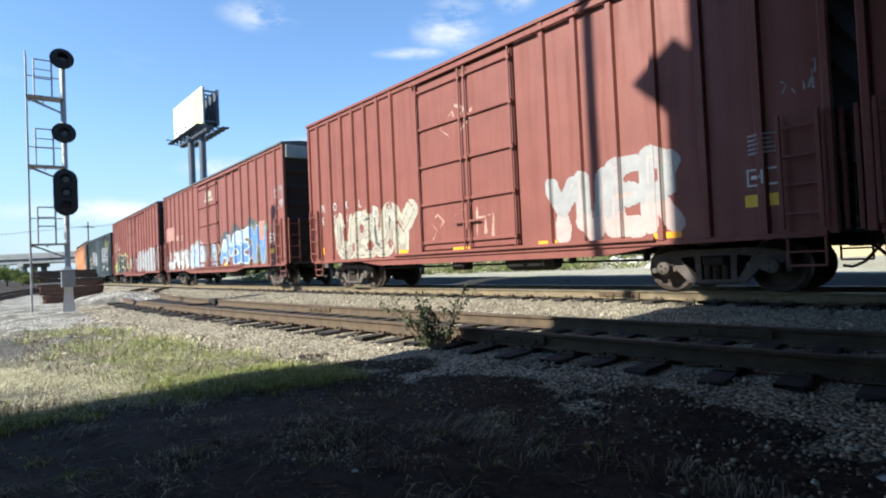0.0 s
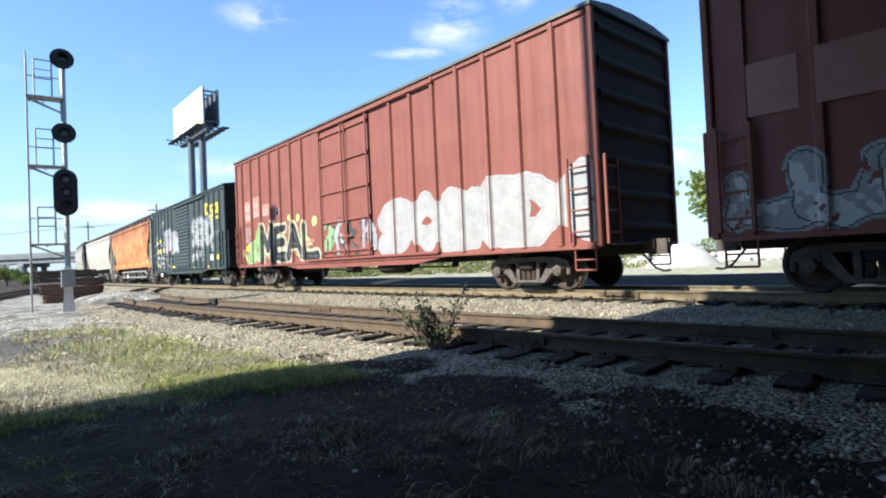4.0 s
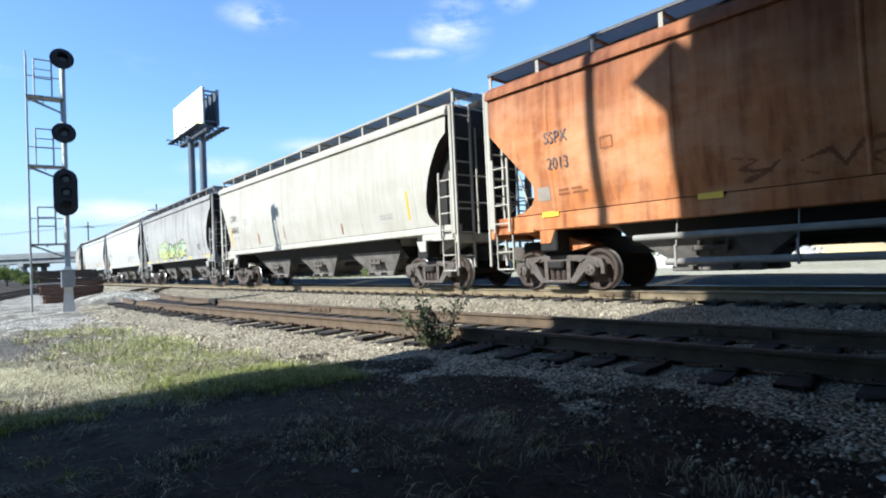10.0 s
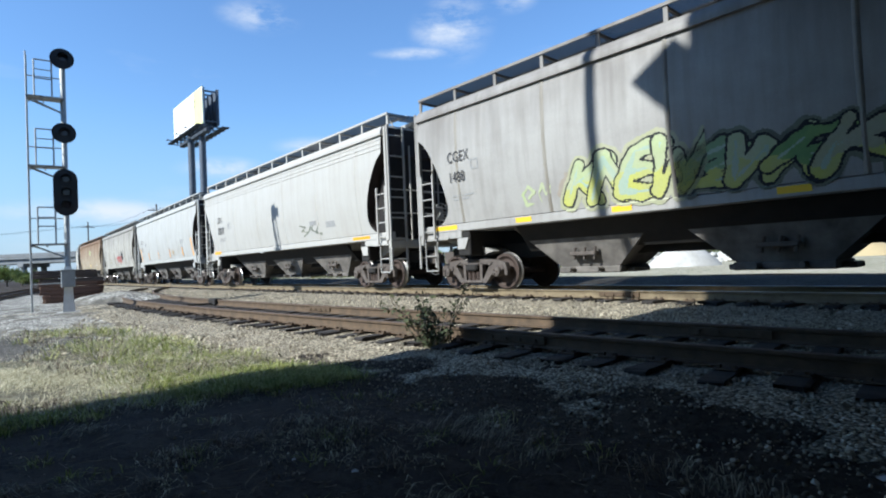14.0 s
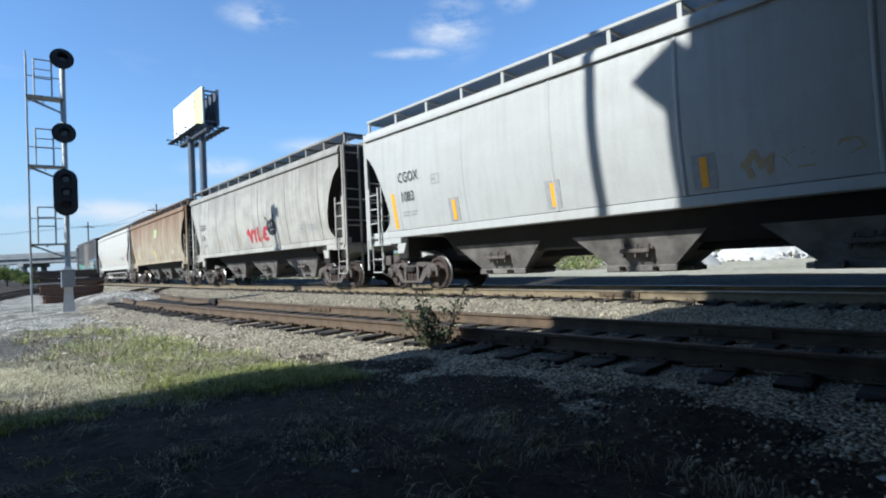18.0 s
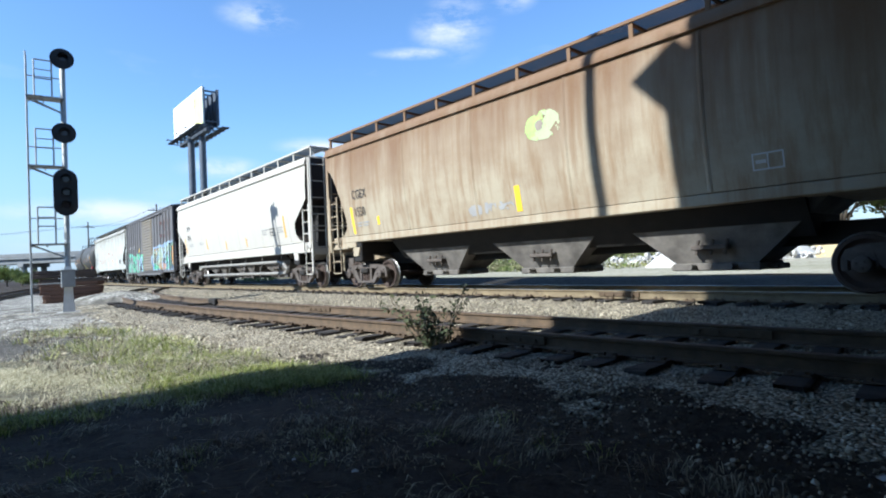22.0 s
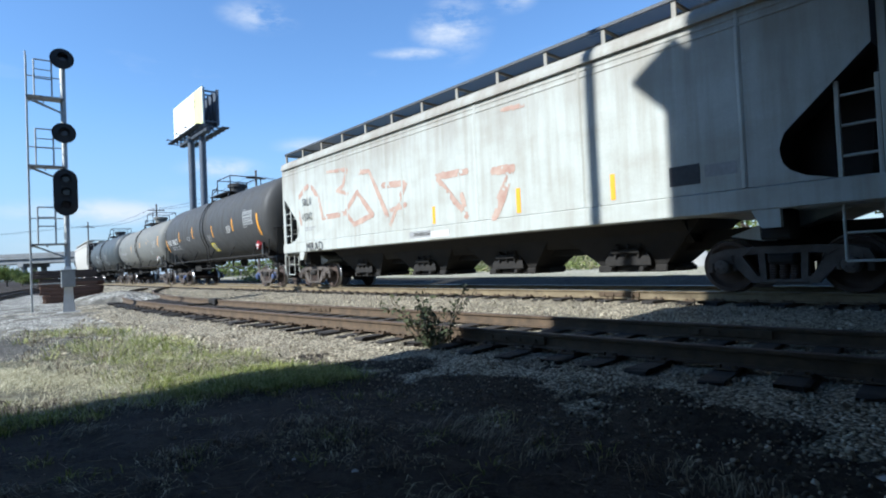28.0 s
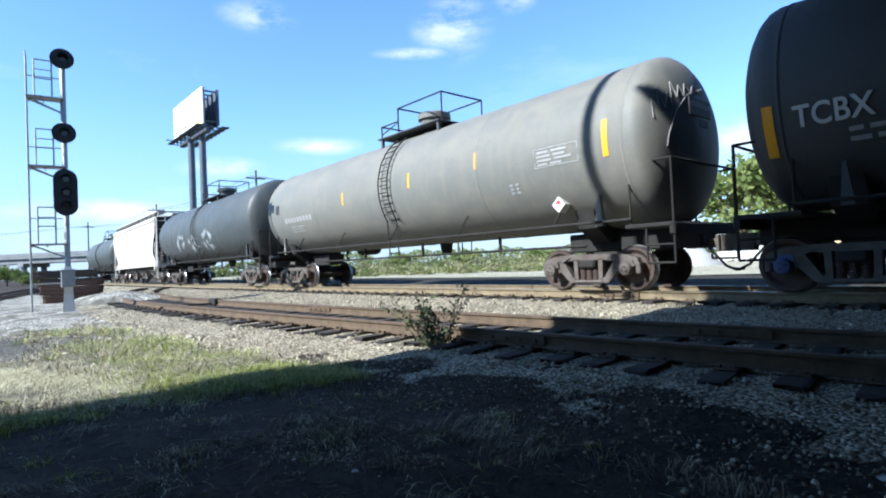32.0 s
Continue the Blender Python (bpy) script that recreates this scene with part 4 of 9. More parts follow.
gravel_patch("gravel_mound", -14.6, 24.0, 3.4, 2.0, 2.3, 0.5, "low mound of pale gravel by the stacked ties")
# the yard beyond the train
# near strip of the yard: the train's shadow is put into its dark colour
TRAIN_SHADE = soil("ground_in_painted_train_shade", (0.045, 0.040, 0.033), (0.022, 0.020, 0.017), (0.085, 0.078, 0.062), 1.4, 0.6)
sheet("train_shade_strip", MAIN, -30, 66, 1.5, [(-9.2, -0.16), (-8.0, -0.135), (-6.6, -0.19), (-5.0, -0.36), (-3.7, -0.56)], TRAIN_SHADE, "ground beside the main line, coloured dark for the train's shadow", rough=0.05)
sheet("yard_ground", MAIN, -30, 66, 3.0, [(-60, -0.1), (-40, -0.1), (-25, -0.12), (-18, -0.12), (-12, -0.12), (-8.5, -0.14)], LOT, "pale bare dirt yard beyond the tracks", rough=0.06)


RAILKHAKI = plain("dusty_khaki_rail_steel", (0.21, 0.165, 0.098), 0.85, 0.05, 0.7, 5.0, (0.10, 0.074, 0.045))


def rail(parent, line, w, z, s0, s1, head, step=0.8, name="rail", label=""):
    prof = [(-0.070, -0.172), (0.070, -0.172), (0.070, -0.160), (0.018, -0.142), (0.010, -0.120), (0.010, -0.050), (0.034, -0.038), (0.036, -0.008), (0.028, 0.0), (-0.028, 0.0), (-0.036, -0.008), (-0.034, -0.038), (-0.010, -0.050), (-0.010, -0.120), (-0.018, -0.142), (-0.070, -0.160)]
    rings = []
    for s in np.append(np.arange(s0, s1, step), s1):
        ring = []
        for p, q in prof:
            x, y, _ = on(line, s, w + p)
            ring.append((x, y, z + q))
        rings.append(ring)
    b = Build()
    b.loft(rings)
    n = len(prof)
    for k in range(len(rings) - 1):
        for i in (7, 8, 9):
            b.m[k * n + i] = 1
    return part(name, b, [RAILKHAKI if head is RAILHEAD else RAILRUST, head], parent, label)


def track(name, label, line, z, s0, s1, head, gauge=0.7525, fine=None, seed=1, tie_w=0.0):
    t = thing(name, label, "railway track", kind="structure")
    for w in (gauge, -gauge):
        rail(t, line, w, z, s0, s1, head)
    rnd = random.Random(seed)
    meshes = []
    for i in range(4):
        b = Build()
        b.box(-0.115, 0.115, -1.30 + rnd.uniform(-0.06, 0.10), 1.30, -0.178, 0.0, 0.018)
        b.v = [(x + rnd.uniform(-0.016, 0.016), y + rnd.uniform(-0.05, 0.05), q + rnd.uniform(-0.010, 0.010)) for x, y, q in b.v]
        meshes.append(b.mesh("tie", TIE, 0))
    pb = Build()
    pb.box(-0.10, 0.10, -0.16, 0.16, 0.002, 0.018, 0.004)
    for x in (-0.06, 0.06):
        for y in (-0.10, 0.10):
            pb.box(x - 0.016, x + 0.016, y - 0.022, y + 0.022, 0.0, 0.045)
    plate = pb.mesh("tie_plate", RAILRUST, 0)
    a, c = fine
    rest = Build()
    for i, s in enumerate(np.arange(s0 + 0.2, s1, 0.535)):
        x, y, th = on(line, s + rnd.uniform(-0.03, 0.03), tie_w)
        m = pose(x, y, z - 0.175, rnd.uniform(-0.8, 0.8), rnd.uniform(-2.0, 2.0), -math.degrees(th) + rnd.uniform(-2.5, 2.5))
        if a <= s <= c:
            part("tie", meshes[i % 4], None, t, "", m)
            if s < 16:
                for g in (gauge,):
                    part("tie_plate", plate, None, t, "", m @ pose(0, -g, 0))
        elif s < 110:
            rest.box(-0.115, 0.115, -1.30, 1.30, -0.12, 0.0, 0, m)
    if rest.f:
        tagged(part("tie_row", rest, TIE, t, "timber ties farther off", smooth=0), kind="stuff")
    return t


main_track = track("track_main", "main line of worn steel rails on timber ties", MAIN, 0.0, -40, 240, RAILHEAD, fine=(-16, 40), seed=2)
siding = track("track_siding", "rusty siding that joins the main line at a switch", NEAR, NEAR_Z, -13, 36.5, RAILDULL, 0.75, (-9, 28), 3, 0.06)
track("track_yard", "yard track far off with rusty rails", SIDE, -0.25, 0, 150, RAILDULL, fine=(500, 501), seed=4)
for s, line, w, z, t in ((-6.25, MAIN, 0.7525, 0.0, main_track), (-2.2, NEAR, -0.75, NEAR_Z, siding), (-0.25, NEAR, 0.75, NEAR_Z, siding), (6.5, NEAR, -0.75, NEAR_Z, siding)):
    x, y, th = on(line, s, w)
    b = Build()
    for q in (-1, 1):
        b.box(-0.45, 0.45, q * 0.012, q * 0.045, -0.135, -0.045, 0.006)
        for dx in (-0.32, -0.11, 0.11, 0.32):
            b.tube((dx, q * 0.045, -0.09), (dx, q * 0.075, -0.09), 0.018, 6)
    part("joint_bar", b, RAILRUST, t, "bolted rail joint bar", pose(x, y, z, 0, 0, -math.degrees(th)))
# a low switch machine rod and a derail block by the turnout
x, y, th = on(NEAR, 13.0, -0.75)
b = Build()
b.box(-0.30, 0.30, -0.12, 0.12, -0.17, 0.03, 0.02)
b.tube((0, -1.6, -0.12), (0, 0.2, -0.12), 0.03, 6)
part("switch_block", b, UNDER, siding, "dark switch block with its rod", pose(x, y, NEAR_Z, 0, 0, -math.degrees(th)))


# ---- loose stones, grass, straw ----
ICO_V = np.array([(a, b_, c_) for a, b_, c_ in [(-1, 1.618, 0), (1, 1.618, 0), (-1, -1.618, 0), (1, -1.618, 0), (0, -1, 1.618), (0, 1, 1.618), (0, -1, -1.618), (0, 1, -1.618), (1.618, 0, -1), (1.618, 0, 1), (-1.618, 0, -1), (-1.618, 0, 1)]]) / 1.9
ICO_F = np.array([(0, 11, 5), (0, 5, 1), (0, 1, 7), (0, 7, 10), (0, 10, 11), (1, 5, 9), (5, 11, 4), (11, 10, 2), (10, 7, 6), (7, 1, 8), (3, 9, 4), (3, 4, 2), (3, 2, 6), (3, 6, 8), (3, 8, 9), (4, 9, 5), (2, 4, 11), (6, 2, 10), (8, 6, 7), (9, 8, 1)])


def scatter_stones(name, places, sizes, mat, label, seed):
    rs = np.random.RandomState(seed)
    n = len(places)
    v = ICO_V[None] * (1 + rs.uniform(-0.36, 0.30, (n, 12, 1)))
    v = v * rs.uniform(0.6, 1.25, (n, 1, 3)) * np.array(sizes)[:, None, None]
    q = rs.normal(0, 1, (n, 4))
    w, x, y, z = (q / np.linalg.norm(q, axis=1)[:, None]).T
    turn = np.stack([1 - 2 * (y * y + z * z), 2 * (x * y - w * z), 2 * (x * z + w * y), 2 * (x * y + w * z), 1 - 2 * (x * x + z * z), 2 * (y * z - w * x), 2 * (x * z - w * y), 2 * (y * z + w * x), 1 - 2 * (x * x + y * y)], 1).reshape(n, 3, 3)
    v = np.einsum("nij,nkj->nki", turn, v) + np.array(places)[:, None, :]
    f = (ICO_F[None] + 12 * np.arange(n)[:, None, None]).reshape(-1, 3)
    me = bpy.data.meshes.new(name)
    me.from_pydata(v.reshape(-1, 3).tolist(), [], f.tolist())
    me.materials.append(mat)
    return tagged(new(name, me), label, "stones", kind="stuff")


def off_siding(x, y):
    """Distance to the siding's centre, on the camera's side."""
    return -((x - 1.18446) * 0.703 + (y - 7.26668) * 0.711)


rs = np.random.RandomState(5)
pl, sz = [], []
for _ in range(12000):
    s, w = rs.uniform(-17, 26), rs.uniform(0.85, 4.3)
    x, y, _h = on(MAIN, s, w)
    pl.append((x, y, float(np.interp(w, [0.8, 1.9, 4.3], [-0.225, -0.225, -0.37])) + rs.uniform(-0.01, 0.02)))
    sz.append(0.011 + 0.016 * rs.uniform() ** 1.8)
for _ in range(36000):
    s, w = rs.uniform(-9, 18), rs.choice([rs.uniform(-1.6, 0.7), rs.uniform(0.7, 3.1)])
    x, y, _h = on(NEAR, s, w)
    pl.append((x, y, float(np.interp(w, [-2, 1.5, 2.8, 3.3], [-0.36, -0.345, -0.45, -0.47])) + rs.uniform(-0.008, 0.012)))
    sz.append(0.0075 + 0.0145 * rs.uniform() ** 2)
scatter_stones("ballast_stones", pl, sz, STONE, "loose crushed limestone between the rails", 6)
pl, sz = [], []
for _ in range(6500):
    s, w = rs.uniform(-10, 24), 2.5 + abs(rs.normal(0, 0.50))
    x, y, _h = on(NEAR, s, w)
    if noise.noise(Vector((x * 1.1, y * 1.1, 14.0))) < 0.5 * (w - 2.9):
        continue
    pl.append((x, y, ground_z(x, y) + 0.002))
    sz.append(0.006 + 0.020 * rs.uniform() ** 2.5)
for _ in range(9000):
    f, w = rs.uniform(0, 1), rs.normal(0, 1.1)
    x, y = -3.0 - 12.0 * f + 0.75 * w, 9.2 + 9.5 * f + 0.66 * w
    if off_siding(x, y) < 1.9 or noise.noise(Vector((x * 0.7, y * 0.7, 17.0))) < rs.uniform(-0.45, 0.15):
        continue
    pl.append((x, y, ground_z(x, y) + 0.012))
    sz.append(0.015 + 0.045 * rs.uniform() ** 2)
for _ in range(5200):
    s, w = rs.uniform(-6, 3.0), 1.6 + abs(rs.normal(0, 0.75))
    x, y, _h = on(NEAR, s, w)
    z = float(np.interp(w, [1.3, 1.8, 2.1, 2.4, 2.8, 3.3, 3.8], [-0.39, -0.385, -0.375, -0.395, -0.425, -0.455, -0.52]))
    z += 0.055 * noise.noise(Vector((x * 1.5, y * 1.5, 2.0))) + 0.03 * noise.noise(Vector((x * 6.0, y * 6.0, 9.0))) - 0.09 * max(0.0, (s - 0.6) / 2.8)
    pl.append((x, y, max(z, ground_z(x, y)) + 0.001))
    sz.append(0.005 + 0.013 * rs.uniform() ** 2.2)
for _ in range(2600):
    x, y = rs.uniform(-11, 5), rs.uniform(1.9, 12)
    pl.append((x, y, ground_z(x, y)))
    sz.append(0.004 + 0.016 * rs.uniform() ** 3)
scatter_stones("strewn_stones", pl, sz, STONE, "small stones strewn over soil and grass", 7)


def leaf_material(name, a, b_, c_, trans=0.25):
    m, n, l, bs = material(name, 0.75, spec=0.2)
    geo, ramp = n.new("ShaderNodeNewGeometry"), n.new("ShaderNodeValToRGB")
    ramp.color_ramp.elements[0].color, ramp.color_ramp.elements[1].color = (*a, 1), (*b_, 1)
    e = ramp.color_ramp.elements.new(0.5)
    e.color = (*c_, 1)
    l.new(geo.outputs["Random Per Island"], ramp.inputs[0])
    l.new(ramp.outputs[0], bs.inputs["Base Color"])
    bs.inputs["Subsurface Weight"].default_value = 0.0
    tr = n.new("ShaderNodeBsdfTranslucent")
    l.new(ramp.outputs[0], tr.inputs[0])
    mx = n.new("ShaderNodeMixShader")
    mx.inputs[0].default_value = trans
    l.new(bs.outputs[0], mx.inputs[1])
    l.new(tr.outputs[0], mx.inputs[2])
    l.new(mx.outputs[0], n["Material Output"].inputs[0])
    return m


GRASS = leaf_material("yellow_green_grass", (0.085, 0.125, 0.022), (0.60, 0.58, 0.27), (0.29, 0.335, 0.08))
STRAW = leaf_material("dry_straw", (0.095, 0.078, 0.055), (0.50, 0.44, 0.34), (0.20, 0.17, 0.12))
BLEACHED = leaf_material("bleached_grass", (0.25, 0.235, 0.15), (0.80, 0.76, 0.58), (0.48, 0.455, 0.31))
LEAF = leaf_material("olive_green_leaves", (0.08, 0.12, 0.03), (0.20, 0.225, 0.07), (0.13, 0.165, 0.05))
WEEDLEAF = leaf_material("dusty_weed_leaves", (0.04, 0.055, 0.03), (0.11, 0.12, 0.06), (0.07, 0.085, 0.045))
BARK = plain("grey_brown_bark", (0.10, 0.08, 0.06), 0.95, 0, 0.6, 5.0)


def blades(name, roots, heights, widths, lean, mat, label, seed, comb=None):
    rs = np.random.RandomState(seed)
    r, h, w = np.array(roots), np.array(heights), np.array(widths)
    n = len(r)
    a, ba = rs.uniform(0, 6.28, n), rs.uniform(0, 6.28, n)
    if comb is not None:
        ba = np.array(comb)
        a = ba + math.pi / 2
    side = np.stack([np.cos(a), np.sin(a), np.zeros(n)], 1) * w[:, None]
    bend = np.stack([np.cos(ba), np.sin(ba), np.zeros(n)], 1) * (h * rs.uniform(0.2, 1.0, n) * lean)[:, None]
    up = np.stack([np.zeros(n), np.zeros(n), h], 1)
    mid, tip = r + up * 0.55 + bend * 0.3, r + up * (1 - 0.25 * lean) + bend
    v = np.stack([r - side, r + side, mid - side * 0.7, mid + side * 0.7, tip], 1).reshape(-1, 3)
    k = np.arange(n) * 5
    f = [(q, q + 1, q + 3, q + 2) for q in k] + [(q + 2, q + 3, q + 4) for q in k]
    me = bpy.data.meshes.new(name)
    me.from_pydata(v.tolist(), [], f)
    me.materials.append(mat)
    return tagged(new(name, me), label, "grass", kind="stuff")


green, straw, pale = ([], [], [], []), ([], [], [], []), ([], [], [], [])


def tuft(bag, cx, cy, count, h0, h1, spread, w0, w1, lie=None, scatter=1.2):
    """Blades that spring from one root and fall outwards, or along one direction where lie is given."""
    far = min(1.0, max(0.0, (cy - 4.5) / 5.0))
    h1, w0, w1, count = h1 * (1 + 0.25 * far), w0 * (1 + 0.9 * far), w1 * (1 + 0.9 * far), max(3, int(count * (1 - 0.45 * far)))
    for _ in range(count):
        x, y = rs.normal(cx, spread), rs.normal(cy, spread)
        bag[0].append((x, y, ground_z(x, y) - 0.006))
        bag[1].append(rs.uniform(h0, h1))
        bag[2].append(rs.uniform(w0, w1))
        bag[3].append(math.atan2(y - cy, x - cx) + rs.normal(0, 0.5) if lie is None else lie + rs.normal(0, scatter))


# the sunlit grass: green spots that run into one another, straw towards the rim
for gx, gy, r, n in ((-7.9, 11.1, 0.7, 60), (-7.5, 11.8, 0.7, 60), (-6.5, 11.3, 0.8, 90), (-5.7, 9.0, 0.6, 80), (-4.9, 8.7, 0.6, 110), (-4.15, 8.4, 0.55, 80), (-4.2, 7.2, 0.5, 70), (-3.5, 7.0, 0.45, 90), (-2.8, 6.75, 0.36, 90), (-3.1, 6.15, 0.3, 50), (-2.5, 6.3, 0.3, 50)):
    for _ in range(n):
        cx, cy = rs.normal(gx, r), rs.normal(gy, r)
        if off_siding(cx, cy) < 2.75:
            continue
        patch = noise.noise(Vector((cx * 1.6, cy * 1.6, 21.0)))
        if patch < rs.uniform(-0.5, 0.0):
            continue
        rim = math.hypot(cx - gx, cy - gy) / r
        k = rs.uniform(0.6, 1.4)
        leafy = rs.uniform() < 0.93 - 0.32 * rim
        tuft(green if leafy else straw, cx, cy, int(rs.uniform(22, 55)), 0.07 * k, 0.20 * k, 0.05 + 0.05 * rs.uniform(), 0.0022, 0.0048)
        tuft(pale, cx, cy, int(rs.uniform(8, 30)), 0.07 * k, 0.19 * k, 0.10, 0.0018, 0.0036)
# taller brown seed heads behind the green
for _ in range(190):
    cx = rs.uniform(-9.0, -4.6)
    cy = 12.9 - 0.35 * (cx + 7.5) + rs.normal(0, 0.7)
    if off_siding(cx, cy) < 3.0:
        continue
    tuft(straw, cx, cy, int(rs.uniform(15, 40)), 0.08, 0.26, 0.09, 0.002, 0.004)
    tuft(green, cx, cy, int(rs.uniform(3, 14)), 0.06, 0.16, 0.09, 0.002, 0.004)
# stray tufts among the gravel and in the edge of the shade
for _ in range(70):
    cx, cy = rs.uniform(-9.5, 0.5), rs.uniform(6.2, 12.5)
    if off_siding(cx, cy) < 2.6:
        continue
    tuft(green if rs.uniform() < 0.35 else straw, cx, cy, int(rs.uniform(8, 30)), 0.04, 0.12, 0.06, 0.002, 0.004)
for gx, gy, n in ((-3.6, 4.35, 22), (-2.6, 5.55, 70), (-2.1, 5.75, 90), (-1.5, 5.75, 80), (-1.1, 6.1, 50), (-0.6, 6.6, 30)):
    for _ in range(n):
        cx, cy = rs.normal(gx, 0.32), rs.normal(gy, 0.26)
        if off_siding(cx, cy) < 2.6:
            continue
        tuft(green, cx, cy, int(rs.uniform(18, 45)), 0.06, 0.19, 0.06, 0.0022, 0.0048)
# bleached straw, combed flat in swathes, in front of the grass
for _ in range(2400):
    u, v = rs.uniform(-0.3, 1.1), rs.normal(0, 0.42)
    cx, cy = -5.9 + 3.0 * u + 0.4 * v, 6.7 - 0.9 * u + 0.9 * v
    way = 6.0 * noise.noise(Vector((cx * 0.55, cy * 0.55, 3.0)))
    if off_siding(cx, cy) < 3.0 or noise.noise(Vector((cx * 1.3, cy * 1.3, 33.0))) < rs.uniform(-0.30, 0.20):
        continue
    tuft(pale, cx, cy, int(rs.uniform(15, 45)), 0.03, 0.10, 0.11, 0.002, 0.0042, way, 0.6)
# matted straw on the shaded soil: swathes with bare dark gaps between
for _ in range(3000):
    cx, cy = rs.normal(-1.2, 2.9), rs.uniform(1.6, 7.2)
    if off_siding(cx, cy) < 2.85 + rs.uniform(0, 0.4):
        continue
    thick = noise.noise(Vector((cx * 0.9, cy * 0.9, 4.0))) + 0.7 * noise.noise(Vector((cx * 2.6, cy * 2.6, 8.0)))
    if thick < rs.uniform(-0.05, 0.35):
        continue
    way = 7.0 * noise.noise(Vector((cx * 0.7, cy * 0.7, 12.0)))
    k = rs.uniform(0.6, 1.5)
    tuft(straw if rs.uniform() < 0.75 else pale, cx, cy, int(rs.uniform(10, 34)), 0.03 * k, 0.09 * k, 0.05 + 0.06 * rs.uniform(), 0.0015, 0.0036, way, 0.5)
for _ in range(110):
    cx, cy = rs.normal(-0.8, 2.2), rs.uniform(1.8, 6.8)
    if off_siding(cx, cy) < 2.9:
        continue
    tuft(green, cx, cy, int(rs.uniform(8, 30)), 0.03, 0.11, 0.05, 0.0018, 0.004)
for bag, name, lean, mat, label, seed in ((green, "grass", 1.9, GRASS, "short yellow-green grass in loose tufts", 8), (straw, "dry_grass", 2.2, STRAW, "thin dry grass and straw matted on the soil", 9), (pale, "thatch", 2.5, BLEACHED, "bleached dry grass lying flat in swathes", 29)):
    blades(name, bag[0], bag[1], bag[2], lean, mat, label, seed, bag[3])

# longer stalks of straw that lie flat
b = Build()
for _ in range(1100):
    x, y = rs.uniform(-4.5, 4.5), rs.uniform(1.6, 7.5)
    if off_siding(x, y) < 2.8:
        continue
    a0, ln = rs.uniform(0, 6.28), rs.uniform(0.05, 0.26)
    p = Vector((x, y, ground_z(x, y) + 0.012))
    for k in range(3):
        q = p + Vector((math.cos(a0), math.sin(a0), rs.uniform(-0.06, 0.12))) * ln / 3
        b.tube(p, q, 0.0014, 3, None, False)
        p, a0 = q, a0 + rs.uniform(-0.5, 0.5)
tagged(new("straw", b.mesh("straw", STRAW, 0, False)), "pale dry stalks lying on dark soil", "straw", kind="stuff")

# the weed that grows at the siding's edge
wx, wy = -0.22, 7.1
weed = thing("weed", "spindly dark weed growing beside the siding", "plant", at=pose(wx, wy, ground_z(wx, wy)) @ Matrix.Scale(1.3, 4))
b = Build()
lf = Build()
rnd = random.Random(12)
for i in range(26):
    a, ln = rnd.uniform(0, 6.28), rnd.uniform(0.40, 0.85)
    p = Vector((rnd.uniform(-0.10, 0.10), rnd.uniform(-0.1, 0.1), 0))
    d = Vector((math.cos(a) * 0.75, math.sin(a) * 0.75, 1)).normalized()
    for k in range(5):
        q = p + d * ln / 5
        b.tube(p, q, 0.006 - 0.0008 * k, 4)
        for _ in range(5):
            o = p.lerp(q, rnd.random()) + Vector((rnd.gauss(0, 0.03), rnd.gauss(0, 0.03), rnd.gauss(0, 0.02)))
            u = Vector((rnd.gauss(0, 1), rnd.gauss(0, 1), rnd.gauss(0, 0.6))).normalized() * rnd.uniform(0.016, 0.036)
            t = u.orthogonal().normalized() * u.length * 0.55
            lf.add([tuple(o - u), tuple(o + t), tuple(o + u), tuple(o - t)], [(0, 1, 2, 3)])
        p, d = q, (d + Vector((rnd.gauss(0, 0.2), rnd.gauss(0, 0.2), 0.05))).normalized()
part("stalk", b, BARK, weed)
part("foliage", lf, WEEDLEAF, weed, smooth=0)

# bits of litter
PAPER = plain("dirty_white_paper", (0.62, 0.62, 0.60), 0.8, 0, 0.4, 20.0, None, 0)
for x, y, w in ((2.10, 2.62, 0.045), (2.17, 2.60, 0.03), (-0.95, 3.25, 0.014), (-0.55, 3.05, 0.02), (-3.6, 9.9, 0.06)):
    b = Build()
    z = ground_z(x, y)
    b.add([(-w, -w * 0.5, 0.0), (w, -w * 0.6, 0.006), (w * 0.9, w * 0.5, 0.0), (0, w * 0.7, 0.012), (-w, w * 0.6, 0.004)], [(0, 1, 2, 3, 4)])
    b.add([(x0, y0, z0 - 0.004) for x0, y0, z0 in b.v[:5]], [(4, 3, 2, 1, 0)])
    ob = new("paper_scrap", b.mesh("paper_scrap", PAPER, 0))
    ob.matrix_basis = pose(x, y, z + 0.03)
    tagged(ob, "crumpled scrap of dirty white paper on soil", "litter", "litter")

# ---- signal mast ----
MAST = plain("dull_silver_mast_paint", (0.34, 0.36, 0.36), 0.55, 0.4, 0.5, 4.0, (0.20, 0.21, 0.21))
HOODBLACK = plain("glossy_black_hood_paint", (0.02, 0.021, 0.024), 0.22, 0, 0.4, 4.0, None, 0)
MASTWHITE = plain("chipped_white_mast_paint", (0.70, 0.69, 0.65), 0.6, 0, 0.5, 5.0, (0.45, 0.42, 0.37))
SIGBLACK = plain("black_signal_paint", (0.014, 0.015, 0.017), 0.5, 0, 0.4, 4.0)
LENS = plain("dark_signal_lens", (0.03, 0.025, 0.03), 0.1, 0, 0.2, 4.0, None, 0)
CONC = plain("weathered_concrete", (0.40, 0.39, 0.36), 0.9, 0, 0.5, 2.0)
mx, my = -12.81, 18.31
